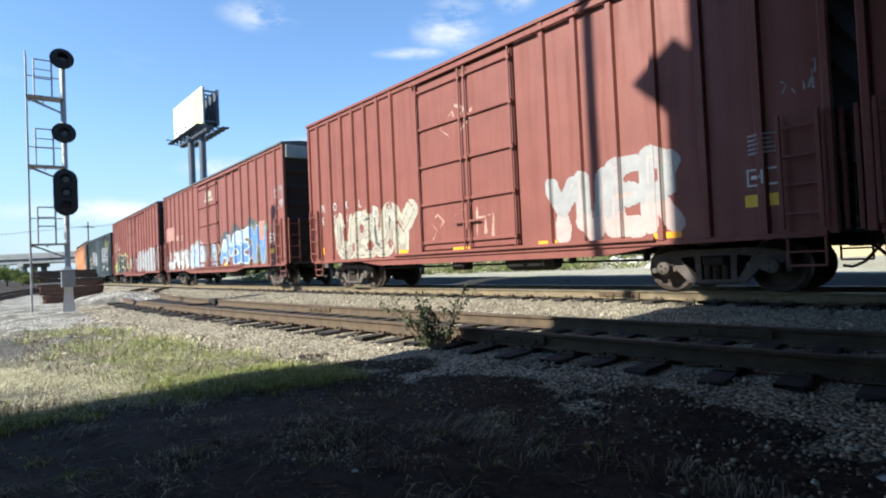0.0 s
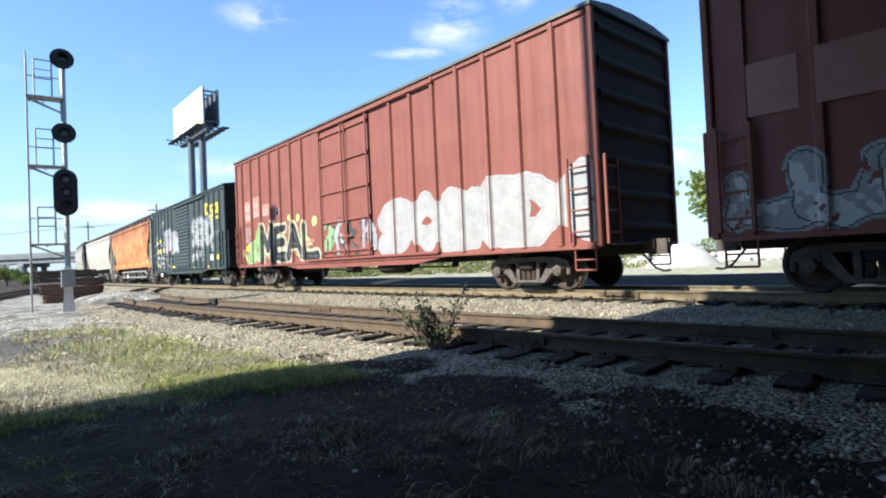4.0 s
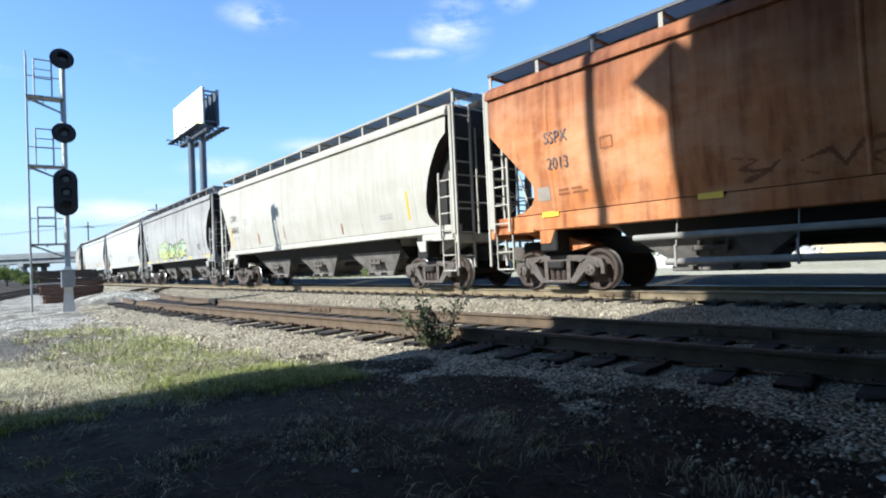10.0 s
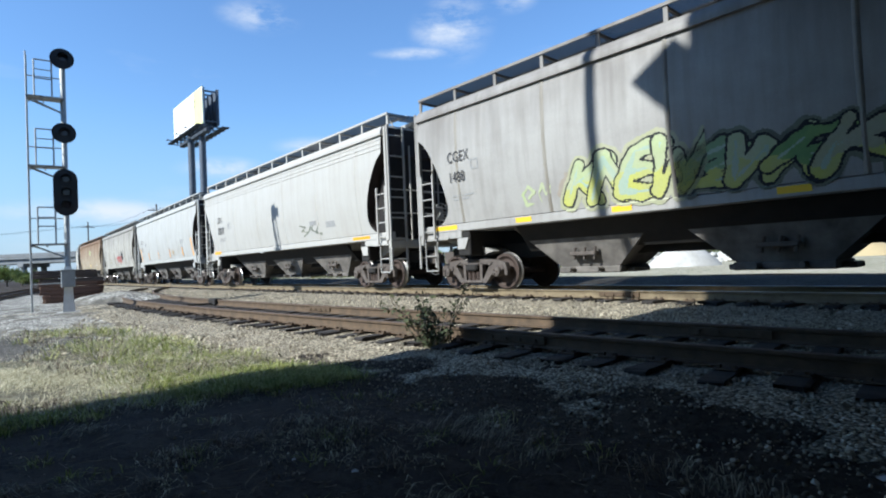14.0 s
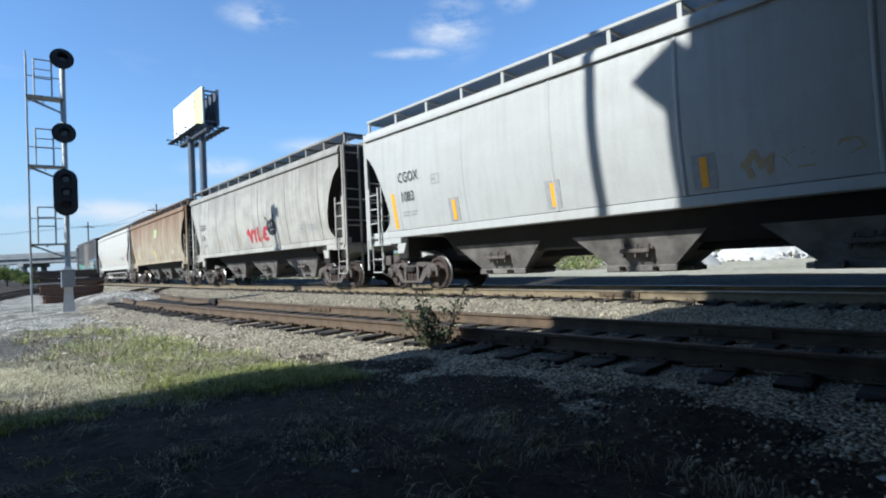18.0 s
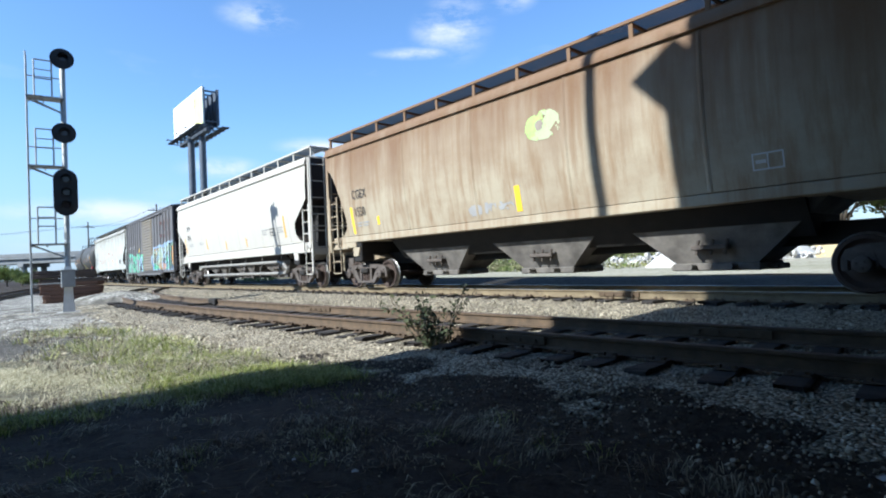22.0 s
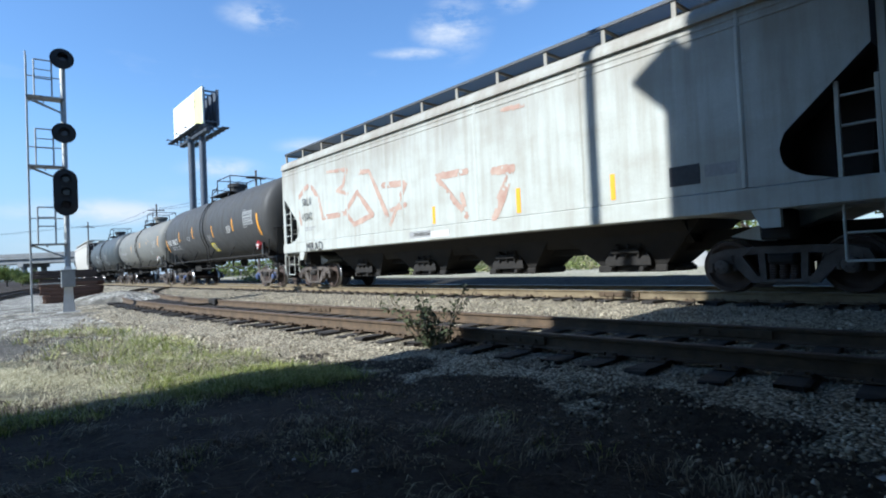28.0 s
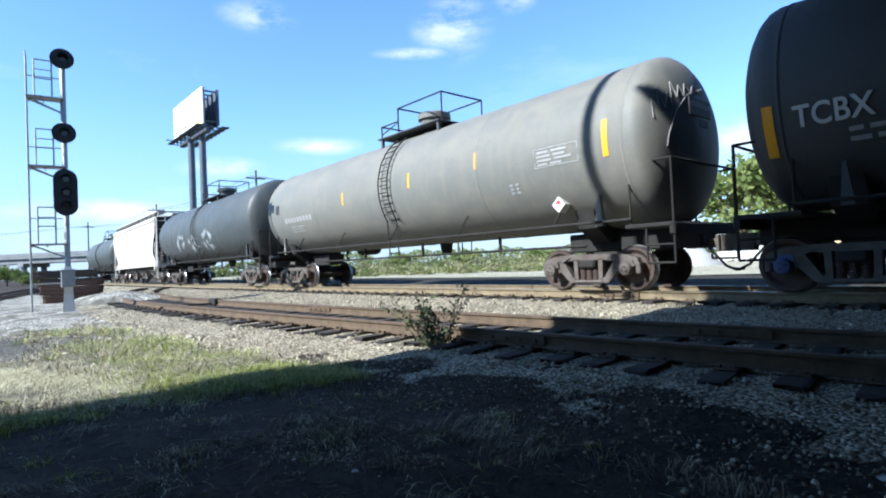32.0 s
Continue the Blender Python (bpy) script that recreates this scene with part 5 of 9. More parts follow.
sig = thing("signal_mast", "tall silver railway signal mast with three black heads", "railway signal", at=pose(mx, my, -0.41, 0, 0, 34.8))
b = Build()
b.lathe([(0.10, 1.55), (0.085, 1.6), (0.085, 8.75), (0.05, 8.8), (0.0, 8.8)], (0, 0, 0), "z", 16)
part("mast_tube", b, MAST, sig)
b = Build()
b.loft([[(x * 0.18, y * 0.18, 0.0) for x, y in ((1, 1), (-1, 1), (-1, -1), (1, -1))], [(x * 0.11, y * 0.11, 1.0) for x, y in ((1, 1), (-1, 1), (-1, -1), (1, -1))], [(x * 0.10, y * 0.10, 1.56) for x, y in ((1, 1), (-1, 1), (-1, -1), (1, -1))]])
part("mast_base", b, MASTWHITE, sig, "white tapered base casting")
b = Build()
b.box(-0.35, 0.35, -0.35, 0.35, -0.12, 0.03, 0.03)
part("footing", b, CONC, sig)
b = Build()
b.box(-0.20, 0.20, -0.32, -0.10, 0.86, 1.42, 0.02)
b.box(-0.22, 0.22, -0.34, -0.08, 1.42, 1.46, 0.01)
part("junction_box", b, MAST, sig)


def signal_head(z, tall):
    h = part("signal_head", plate_mesh(0.345, tall), None, sig, "round black target" if not tall else "long oval black target with three lamps", pose(0, -0.28, z))
    zs = (-0.45, 0.0, 0.45) if tall else (0.0,)
    for q in zs:
        b = Build()
        b.lathe([(0.0, -0.03), (0.10, -0.03), (0.10, -0.015)], (0.02, 0, q), "y", 18)
        part("lens", b, LENS, h)
        b = Build()
        ring = [[(0.02 + 0.15 * math.cos(a), yy, q + 0.15 * math.sin(a) - (0.02 if yy < -0.1 else 0)) for yy in (-0.02, -0.30)] for a in np.linspace(-0.5, math.pi + 0.5, 16)]
        ring2 = [[(p[0] * 0.985, p[1], (p[2] - q) * 0.96 + q) for p in r] for r in ring]
        b.loft(ring, False, False)
        b.loft(ring2, False, False)
        part("hood", b, HOODBLACK, h)
    b = Build()
    b.box(-0.16, 0.16, 0.03, 0.26, -0.20 - (0.42 if tall else 0), 0.20 + (0.42 if tall else 0), 0.03)
    part("lamp_case", b, SIGBLACK, h)


def plate_mesh(r, tall):
    b = Build()
    half = 0.44 if tall else 0.0
    poly = [(r * math.cos(a), r * math.sin(a) + (half if math.sin(a) > 0 else -half)) for a in np.linspace(0, 2 * math.pi, 41)[:-1]]
    b.prism(poly, "y", -0.015, 0.02)
    return b.mesh("signal_head", SIGBLACK, 0)


signal_head(8.62, False)
signal_head(6.08, False)
signal_head(4.06, True)
for z in (7.25, 4.92, 2.30):
    pl_ = Build()
    pl_.box(-1.02, 0.04, -0.24, 0.30, z, z + 0.045, 0.008)
    for x in (-0.95, -0.55):
        pl_.box(x - 0.02, x + 0.02, -0.26, 0.32, z - 0.05, z)
    p = part("service_platform", pl_, MAST, sig, "small steel grating platform")
    b = Build()
    b.tube((-0.95, 0.0, z), (-0.06, 0.0, z - 0.42), 0.025, 6)
    b.tube((-0.95, 0.25, z), (-0.06, 0.05, z - 0.42), 0.025, 6)
    part("brace", b, MAST, p)
    b = Build()
    for y in (-0.22,):
        b.path([(-0.78, y, z + 0.04), (-0.78, y, z + 1.25), (-0.30, y, z + 1.25), (-0.30, y, z + 0.04)], 0.026, 6)
        b.tube((-0.78, y, z + 0.62), (-0.30, y, z + 0.62), 0.022, 6)
        b.tube((-0.78, y, z + 0.92), (-0.30, y, z + 0.92), 0.018, 6)
    part("guard_rail", b, MAST, p)
b = Build()
for y in (-0.18, 0.22):
    b.tube((-1.0, y, 0.1), (-1.0, y, 8.75), 0.022, 6)
for z in np.arange(0.4, 8.7, 0.30):
    b.tube((-1.0, -0.18, z), (-1.0, 0.22, z), 0.012, 5)
for z in (1.0, 3.2, 5.6, 8.0):
    b.tube((-1.0, 0.02, z), (-0.05, 0.0, z), 0.02, 5)
part("ladder", b, MAST, sig, "narrow service ladder")

# ---- stacked ties ----
stack = thing("tie_stack", "stack of old brown timber ties by the track", "timber stack", at=pose(-18.75, 27.15, -0.47, 0, 0, 35) @ Matrix.Scale(0.92, 4))
rnd = random.Random(21)
tie_meshes = []
for i in range(4):
    b = Build()
    b.box(-1.3, 1.3, -0.125, 0.125, 0, 0.20, 0.02)
    b.v = [(x + rnd.uniform(-0.05, 0.05), y + rnd.uniform(-0.012, 0.012), z + rnd.uniform(-0.012, 0.012)) for x, y, z in b.v]
    tie_meshes.append(b.mesh("tie", OLDTIE, 0))
dark_meshes = []
for me in tie_meshes:
    me = me.copy()
    me.materials[0] = DARKTIE
    dark_meshes.append(me)
for layer, (dx, yaw, dark) in enumerate(((0.10, 0.0, False), (0.0, 2.5, False), (-0.05, -3.0, True), (-0.35, 4.0, True))):
    for row in (0, 1):
        for j in range(6 if layer < 3 else 5):
            kind = dark_meshes if dark and (row == 1 or layer != 2) else tie_meshes
            part("tie", kind[rnd.randrange(4)], None, stack, "", pose(dx + rnd.uniform(-0.2, 0.2), (j - 2.5) * 0.28, layer * 0.44 + 0.03 + row * 0.205, 0, 0, yaw * 0.4 + rnd.uniform(-2.2, 2.2)))
    for x in (-1.0, 1.0):
        b = Build()
        b.box(x * 0.8 - 0.06, x * 0.8 + 0.06, -0.8, 0.8, layer * 0.44 - 0.005, layer * 0.44 + 0.028)
        part("spacer", b, OLDTIE, stack)

# ---- billboard ----
BOARD = plain("white_poster_vinyl", (0.82, 0.82, 0.77), 0.5, 0, 0.12, 0.3, (0.74, 0.74, 0.70), 0)
POSTER = plain("yellow_poster_vinyl", (0.80, 0.76, 0.28), 0.5, 0, 0.2, 0.3, None, 0)
STEEL = plain("dark_blue_grey_steel", (0.10, 0.12, 0.15), 0.6, 0.3, 0.4, 2.0)
bd_a, bd_b = Vector((-26.6, 61.0, 0)), Vector((-34.1, 69.5, 0))
bd_dir = (bd_b - bd_a).normalized()
bill = thing("billboard", "two-sided white billboard on two steel columns", "billboard", at=Matrix.Translation(bd_a) @ Matrix.Rotation(math.atan2(bd_dir.y, bd_dir.x), 4, "Z"))
bl = (bd_b - bd_a).length
Z0, Z1 = 17.75, 22.05
# local x runs along the board, -y is to the far side, +y towards the tracks' start
b = Build()
b.box(0, bl, 0.0, 0.18, Z0, Z1, 0.03)
part("panel", b, BOARD, bill, "blank white poster face")
b = Build()
b.box(0.05, bl * 0.27, 0.182, 0.19, Z0 + 0.06, Z1 - 0.06)
part("poster", b, POSTER, bill, "pale yellow band")
for z in (Z0 + 2.9, Z0 + 2.3):
    b = Build()
    b.box(2.55, 2.95, 0.192, 0.20, z, z + 0.4)
    part("poster_mark", b, STEEL, bill)
b = Build()
b.box(0.1, bl, -1.75, -1.6, Z0, Z1 - 0.1, 0.03)
part("back_panel", b, STEEL, bill, "dark rear face")
b = Build()
for x in np.linspace(0.3, bl - 0.3, 8):
    b.box(x - 0.08, x + 0.08, -1.59, -0.02, Z1 - 0.5, Z1 - 0.35)
    b.box(x - 0.08, x + 0.08, -1.59, -0.02, Z0 + 0.3, Z0 + 0.45)
    b.box(x - 0.08, x + 0.08, -0.2, -0.02, Z0 - 0.4, Z1 - 0.1)
    b.box(x - 0.08, x + 0.08, -1.59, -1.46, Z0 - 0.4, Z1 - 0.1)
part("frame", b, STEEL, bill)
b = Build()
b.box(0.5, bl - 0.5, -0.9, -0.3, Z0 - 0.75, Z0 - 0.3, 0.05)
part("main_beam", b, STEEL, bill)
for y0, y1 in ((0.25, 0.95), (-2.7, -1.85)):
    b = Build()
    b.box(-0.4, bl + 0.4, y0, y1, Z0 - 0.28, Z0 - 0.2, 0.02)
    for x in np.linspace(0, bl, 9):
        b.box(x - 0.06, x + 0.06, min(y0, -0.6), max(y1, -0.6), Z0 - 0.38, Z0 - 0.28)
    part("catwalk", b, STEEL, bill)
for x, y in ((6.4, -0.4), (3.3, -0.75)):
    b = Build()
    b.lathe([(0.40, -0.6), (0.40, Z0 - 0.3)], (x, y, 0), "z", 18, True)
    part("column", b, STEEL, bill)
for x in np.linspace(2, bl - 2, 3):
    b = Build()
    b.path([(x, 0.9, Z0 - 0.25), (x, 1.5, Z0 - 0.3)], 0.04, 6)
    b.box(x - 0.3, x + 0.3, 1.4, 1.6, Z0 - 0.30, Z0 - 0.2, 0.03)
    part("flood_lamp", b, STEEL, bill)

# ---- overpass ----
DECK = plain("grey_bridge_concrete", (0.24, 0.25, 0.25), 0.9, 0, 0.5, 0.4)
over = thing("overpass", "long concrete highway overpass across the distance", "bridge", at=pose(-95, 150, -0.5, 0, 0, -4))
b = Build()
b.box(-160, 24, -5, 5, 6.9, 7.5, 0.1)
part("deck", b, DECK, over)
for y in (-5.0, 4.7):
    b = Build()
    b.box(-160, 24, y, y + 0.3, 7.5, 8.5, 0.05)
    part("parapet", b, DECK, over)
for y in (-4.2, -1.4, 1.4, 4.2):
    b = Build()
    b.box(-160, 24, y - 0.3, y + 0.3, 5.7, 6.9)
    part("girder", b, DECK, over)
for x in (-70, -40, -20.5, 2, 22):
    b = Build()
    b.box(x - 0.9, x + 0.9, -4.6, 4.6, 4.7, 5.7, 0.1)
    for y in (-3.4, 0, 3.4):
        b.lathe([(0.75, 0.0), (0.75, 4.75)], (x, y, 0), "z", 16)
    part("pier", b, DECK, over)

# ---- poles and wires ----
POLEWOOD = plain("grey_weathered_pole", (0.16, 0.14, 0.12), 0.95, 0, 0.5, 3.0)
WIRE = plain("dull_black_cable", (0.03, 0.03, 0.035), 0.6, 0, 0.2, 4.0, None, 0)
POLES = [(-66.0, 100.0, 11.0), (-42.5, 80.0, 11.2), (-20.6, 60.0, 11.9), (2.0, 70.0, 11.0)]
for x, y, top in POLES:
    p = thing("utility_pole", "grey wooden utility pole with crossarm", "utility pole", "line of utility poles", at=pose(x, y, -0.5, 0, 0, 40))
    b = Build()
    b.tube((0, 0, -0.2), (0, 0, top + 0.5), 0.16, 10, 0.11)
    part("pole", b, POLEWOOD, p)
    b = Build()
    b.box(-1.1, 1.1, -0.06, 0.06, top - 0.5, top - 0.36)
    part("crossarm", b, POLEWOOD, p)
    for q in (-1.0, -0.4, 0.4, 1.0):
        b = Build()
        b.lathe([(0.03, 0), (0.06, 0.05), (0.04, 0.10), (0.06, 0.14), (0.02, 0.2)], (q, 0, top - 0.36), "z", 8)
        part("insulator", b, CONC, p)
ends = [(-150.0, 105.0, 10.0)] + POLES
for (xa, ya, za), (xb, yb, zb) in zip(ends, ends[1:]):
    for q in (-0.8, 0.8):
        b = Build()
        pts = [(xa + (xb - xa) * f + q * 0.6, ya + (yb - ya) * f + q * 0.7, za + (zb - za) * f - 0.68 - 4 * 0.9 * f * (1 - f)) for f in np.linspace(0, 1, 15)]
        b.path(pts, 0.022, 4)
        tagged(new("overhead_wire", b.mesh("overhead_wire", WIRE, 0)), "thin black overhead wire between utility poles", "wire", "overhead wires")


# ---- trees and brush ----
def tree_meshes(seed, h, spread, nleaf, leaf=0.22):
    rnd = random.Random(seed)
    t, l = Build(), Build()
    th = h * 0.35
    t.tube((0, 0, -0.2), (0.1, 0, th), 0.22, 8, 0.15)
    tips = []
    for i in range(9):
        a = 2 * math.pi * i / 9 + rnd.uniform(-0.4, 0.4)
        p = Vector((0.05, 0, th * rnd.uniform(0.6, 1.0)))
        q = p + Vector((math.cos(a) * spread * rnd.uniform(0.35, 0.8), math.sin(a) * spread * rnd.uniform(0.35, 0.8), (h - th) * rnd.uniform(0.3, 0.85)))
        t.tube(p, q, 0.10, 6, 0.035)
        tips.append(q)
        for _ in range(3):
            r = q + Vector((rnd.gauss(0, spread * 0.28), rnd.gauss(0, spread * 0.28), rnd.uniform(-0.3, 0.9) * h * 0.12))
            t.tube(p.lerp(q, rnd.uniform(0.5, 0.95)), r, 0.035, 5, 0.012)
            tips.append(r)
    for _ in range(nleaf):
        c = tips[rnd.randrange(len(tips))]
        o = c + Vector((rnd.gauss(0, 0.5), rnd.gauss(0, 0.5), rnd.gauss(0, 0.38))) * (spread * 0.30)
        u = Vector((rnd.gauss(0, 1), rnd.gauss(0, 1), rnd.gauss(0, 1))).normalized() * leaf * rnd.uniform(0.6, 1.3)
        v = u.orthogonal().normalized() * u.length * 0.6
        l.add([tuple(o - u), tuple(o + v), tuple(o + u), tuple(o - v)], [(0, 1, 2, 3)])
    return t.mesh("trunk", BARK), l.mesh("crown", LEAF, 0, False)


KINDS = [tree_meshes(31, 9.0, 3.4, 2600), tree_meshes(32, 7.0, 3.0, 2200), tree_meshes(33, 4.0, 2.8, 1800)]


def plant_tree(x, y, kind, k=1.0, turn=0.0, label="olive-green tree with an open, uneven crown"):
    t = thing("tree" if kind < 2 else "bush", label, "tree" if kind < 2 else "bush", "trees beyond the tracks", at=pose(x, y, -0.5, 0, 0, turn) @ Matrix.Scale(k, 4))
    part("trunk", KINDS[kind][0], None, t)
    part("crown", KINDS[kind][1], None, t)


rnd = random.Random(40)
for x, y, kd, k in ((30.5, 45.5, 0, 1.32), (34.5, 46.5, 1, 1.35), (38.5, 46.0, 0, 1.0), (26.6, 47.0, 1, 1.3), (36, 55, 1, 1.1), (39, 60, 1, 1.2)):
    plant_tree(x, y, kd, k, rnd.uniform(0, 360))
for x, y, k in ((31, 54, 0.9), (34, 52, 0.8), (38, 54, 0.8), (20, 66, 0.6), (12, 68, 0.6), (3, 70, 0.6), (-6, 72, 0.7)):
    plant_tree(x, y, 2, k, rnd.uniform(0, 360), "low olive-green bush at the yard's edge")
for x, y, k in ((-104, 125, 1.2), (-96, 118, 1.0), (-88, 112, 0.8), (-112, 120, 1.3), (-80, 108, 0.7), (-74, 98, 0.55), (-66, 86, 0.5)):
    plant_tree(x, y, 2, k, rnd.uniform(0, 360), "low scrub in front of the overpass")
rt, ht, wd = [], [], []
for _ in range(7000):
    x, y = rs.uniform(-14, 16), rs.uniform(33, 56)
    if y < 40 - x * 0.9 + 4:
        continue
    rt.append((x, y, -0.13))
    ht.append(rs.uniform(0.15, 0.5))
    wd.append(rs.uniform(0.015, 0.035))
blades("rough_grass", rt, ht, wd, 0.8, GRASS, "rough yellow-green grass beyond the train", 14)

rs2 = np.random.RandomState(77)
b = Build()
for _ in range(9000):
    f = rs2.uniform(0, 1)
    x, y = -46 + 96 * f, 96 - 22 * f + rs2.normal(0, 1.2)
    top = 2.7 + 1.6 * noise.noise(Vector((x * 0.16, 0.0, 5.0))) + 0.7 * noise.noise(Vector((x * 0.6, 0.0, 2.0)))
    o = Vector((x, y, -0.5 + max(0.2, top) * rs2.uniform(0, 1) ** 0.7))
    u = Vector(rs2.normal(0, 1, 3)).normalized() * rs2.uniform(0.14, 0.34)
    v = u.orthogonal().normalized() * u.length * 0.6
    b.add([tuple(o - u), tuple(o + v), tuple(o + u), tuple(o - v)], [(0, 1, 2, 3)])
tagged(new("far_hedge", b.mesh("far_hedge", LEAF, 0, False)), "far uneven hedge of olive scrub along the yard", "hedge", kind="stuff")

# weeds and scrub on the waste ground between the tracks and the yard
SCRUB = leaf_material("sun_bleached_scrub", (0.12, 0.125, 0.05), (0.40, 0.36, 0.22), (0.22, 0.215, 0.10))
olive, tan = Build(), Build()
for _ in range(520):
    f, back = rs2.uniform(0, 1), rs2.uniform(0, 1) ** 1.4 * 15
    cx, cy = -17 + 30.5 * f + 0.35 * back, 44 - 14.5 * f + 0.9 * back
    clump = noise.noise(Vector((cx * 0.22, cy * 0.22, 41.0)))
    if clump < rs2.uniform(-0.5, 0.0):
        continue
    high = (0.25 + 0.055 * back) * rs2.uniform(0.5, 1.5) + max(0.0, clump) * 0.9
    bag = olive if rs2.uniform() < 0.35 + 0.5 * clump else tan
    for _k in range(int(rs2.uniform(26, 60))):
        q = rs2.uniform(0, 1) ** 0.8
        o = Vector((cx + rs2.normal(0, 0.42) * (1.1 - 0.5 * q), cy + rs2.normal(0, 0.42), -0.14 + high * q))
        u = Vector((rs2.normal(0, 1), rs2.normal(0, 1), rs2.normal(0, 1.3))).normalized() * rs2.uniform(0.05, 0.14)
        v = u.orthogonal().normalized() * u.length * 0.45
        bag.add([tuple(o - u), tuple(o + v), tuple(o + u), tuple(o - v)], [(0, 1, 2, 3)])
tagged(new("scrub", olive.mesh("scrub", LEAF, 0, False)), "low olive weeds on waste ground beyond the tracks", "weeds", kind="stuff")
tagged(new("dry_scrub", tan.mesh("dry_scrub", SCRUB, 0, False)), "tall sun-bleached weeds on waste ground beyond the tracks", "weeds", kind="stuff")

# ---- the yard: sand pile and rubble ----
SAND = plain("pale_yellow_sand", (0.47, 0.365, 0.195), 0.95, 0, 0.4, 0.8, (0.38, 0.29, 0.155), 0.3)
CHALK = plain("white_broken_concrete", (0.52, 0.51, 0.475), 0.9, 0, 0.6, 1.5, (0.30, 0.285, 0.25), 0.4)


def pile(name, x, y, r, h, mat, label, sx=1.0, sharp=1.2, seed=0.0):
    b = Build()
    rings, n = 12, 40
    for i in range(rings + 1):
        f = i / rings
        for j in range(n):
            a = 2 * math.pi * j / n
            q = f * (1 + 0.12 * noise.noise(Vector((math.cos(a) + seed, math.sin(a), 0))))
            px, py = r * sx * q * math.cos(a), r * q * math.sin(a)
            b.v.append((px, py, h * max(0.0, 1 - f ** sharp) + 0.10 * noise.noise(Vector((px * 1.3 + seed, py * 1.3, 4))) * (1 - f) - 0.05))
    b.f = [(i * n + j, i * n + (j + 1) % n, (i + 1) * n + (j + 1) % n, (i + 1) * n + j) for i in range(rings) for j in range(n)]
    b.m = [0] * len(b.f)
    ob = new(name, b.mesh(name, mat, 60))
    ob.matrix_basis = pose(x, y, -0.46)
    return tagged(ob, label, "heap")


pile("sand_mound", 27.6, 36.6, 4.4, 1.95, SAND, "smooth heap of pale yellow sand in the yard", 1.0, 1.1)
pile("concrete_mound", 22.2, 37.2, 2.3, 1.6, CHALK, "long white heap of broken concrete in the yard", 1.75, 3.4, 3.0)
pile("concrete_mound", 13.0, 29.0, 1.5, 1.75, CHALK, "steep grey-white heap of broken concrete in the yard", 1.6, 1.5, 7.0)
pile("concrete_mound", 15.0, 39.5, 1.4, 0.8, CHALK, "small white heap of broken concrete in the yard", 1.3, 1.6, 5.0)
pl, sz = [], []
for _ in range(420):
    x, y = rs.choice([rs.normal(22.0, 2.0), rs.normal(14.5, 1.6)]), rs.normal(36.2, 0.7)
    pl.append((x, y, -0.1 + abs(rs.normal(0, 0.25))))
    sz.append(rs.uniform(0.08, 0.30))
scatter_stones("rubble_blocks", pl, sz, CHALK, "broken white concrete blocks strewn by the heap", 17)

# ---- the building behind the camera, whose shade falls over the foreground ----
BRICK = plain("plain_grey_wall", (0.09, 0.083, 0.076), 0.9, 0, 0.4, 1.0)
hx, hy = -SUN.x / math.hypot(SUN.x, SUN.y), -SUN.y / math.hypot(SUN.x, SUN.y)
ex, ey, _h = on(MAIN, -8.55, 1.6)
house = thing("warehouse", "tall plain grey warehouse behind the camera", "building", at=Matrix.Translation((ex - 13.0 * hx, ey - 13.0 * hy, -0.5)) @ Matrix.Rotation(math.atan2(-hx, hy), 4, "Z"))
b = Build()
b.box(0, 58, -14, 0, 0, 29.4, 0.0)
b.box(-0.30, -0.002, -5.0, 0.0, 13.75, 29.4)
part("wall", b, BRICK, house)
b = Build()
b.box(0, 58.2, -14.2, 0, 29.4, 29.7)
part("roof", b, CONC, house)
b = Build()
b.box(-0.62, -0.004, -5.0, 0.0, 0, 13.75)
b.box(-0.74, -0.624, -5.0, 0.0, 4.5, 13.75)
part("annex_wall", b, BRICK, house)
b = Build()
b.prism([(-1.34, 13.95), (-0.55, 14.66), (0.2, 13.95), (-0.55, 13.2)], "y", 0.01, 0.07)
part("diamond_sign", b, STEEL, house, "diamond-shaped sign plate seen from behind")
b = Build()
b.tube((-2.2, -0.8, 10.9), (-2.2, -0.8, 18.2), 0.12, 10)
for z in (10.95, 11.3):
    b.tube((-2.2, -0.8, z), (0.05, -0.8, z), 0.03, 6)
part("flue_pipe", b, GALV, house)
# added slab out of view: cuts skylight on the shaded foreground
b = Build()
b.box(0.0, 40, 0.0, 9.6, 5.6, 5.9)
part("sky_block_slab", b, BRICK, house, "unseen flat slab added to keep skylight off the foreground")
# added roof and far wall, unseen, so skylight enters only from the left
b = Build()
b.box(0.35, 40, 9.604, 18.4, 6.85, 7.1)
part("sky_block_roof", b, BRICK, house, "unseen flat roof added over the track to block skylight")
b = Build()
b.box(2.2, 40, 18.1, 18.4, 0, 6.846)
part("sky_block_wall", b, BRICK, house)

# added wall out of view that blocks skylight from the right
b = Build()
b.box(6.25, 6.5, 0.004, 9.6, 0, 5.59)
part("sky_block_end", b, BRICK, house)

# an added block across the tracks, beyond the view, that cuts skylight from the right
cx, cy, ch = on(MAIN, -38.0, -20.0)
blocker = thing("sky_block_house", "unseen low dark block added across the tracks to cut skylight", "building", at=pose(cx, cy, -0.5, 0, 0, -math.degrees(ch)))
b = Build()
b.box(-22, 22, -11, 11, 0, 10.4)
part("wall", b, BRICK, blocker)
b = Build()
b.box(-22.3, 22.3, -11.3, 11.3, 10.4, 10.7)
part("roof", b, CONC, blocker)


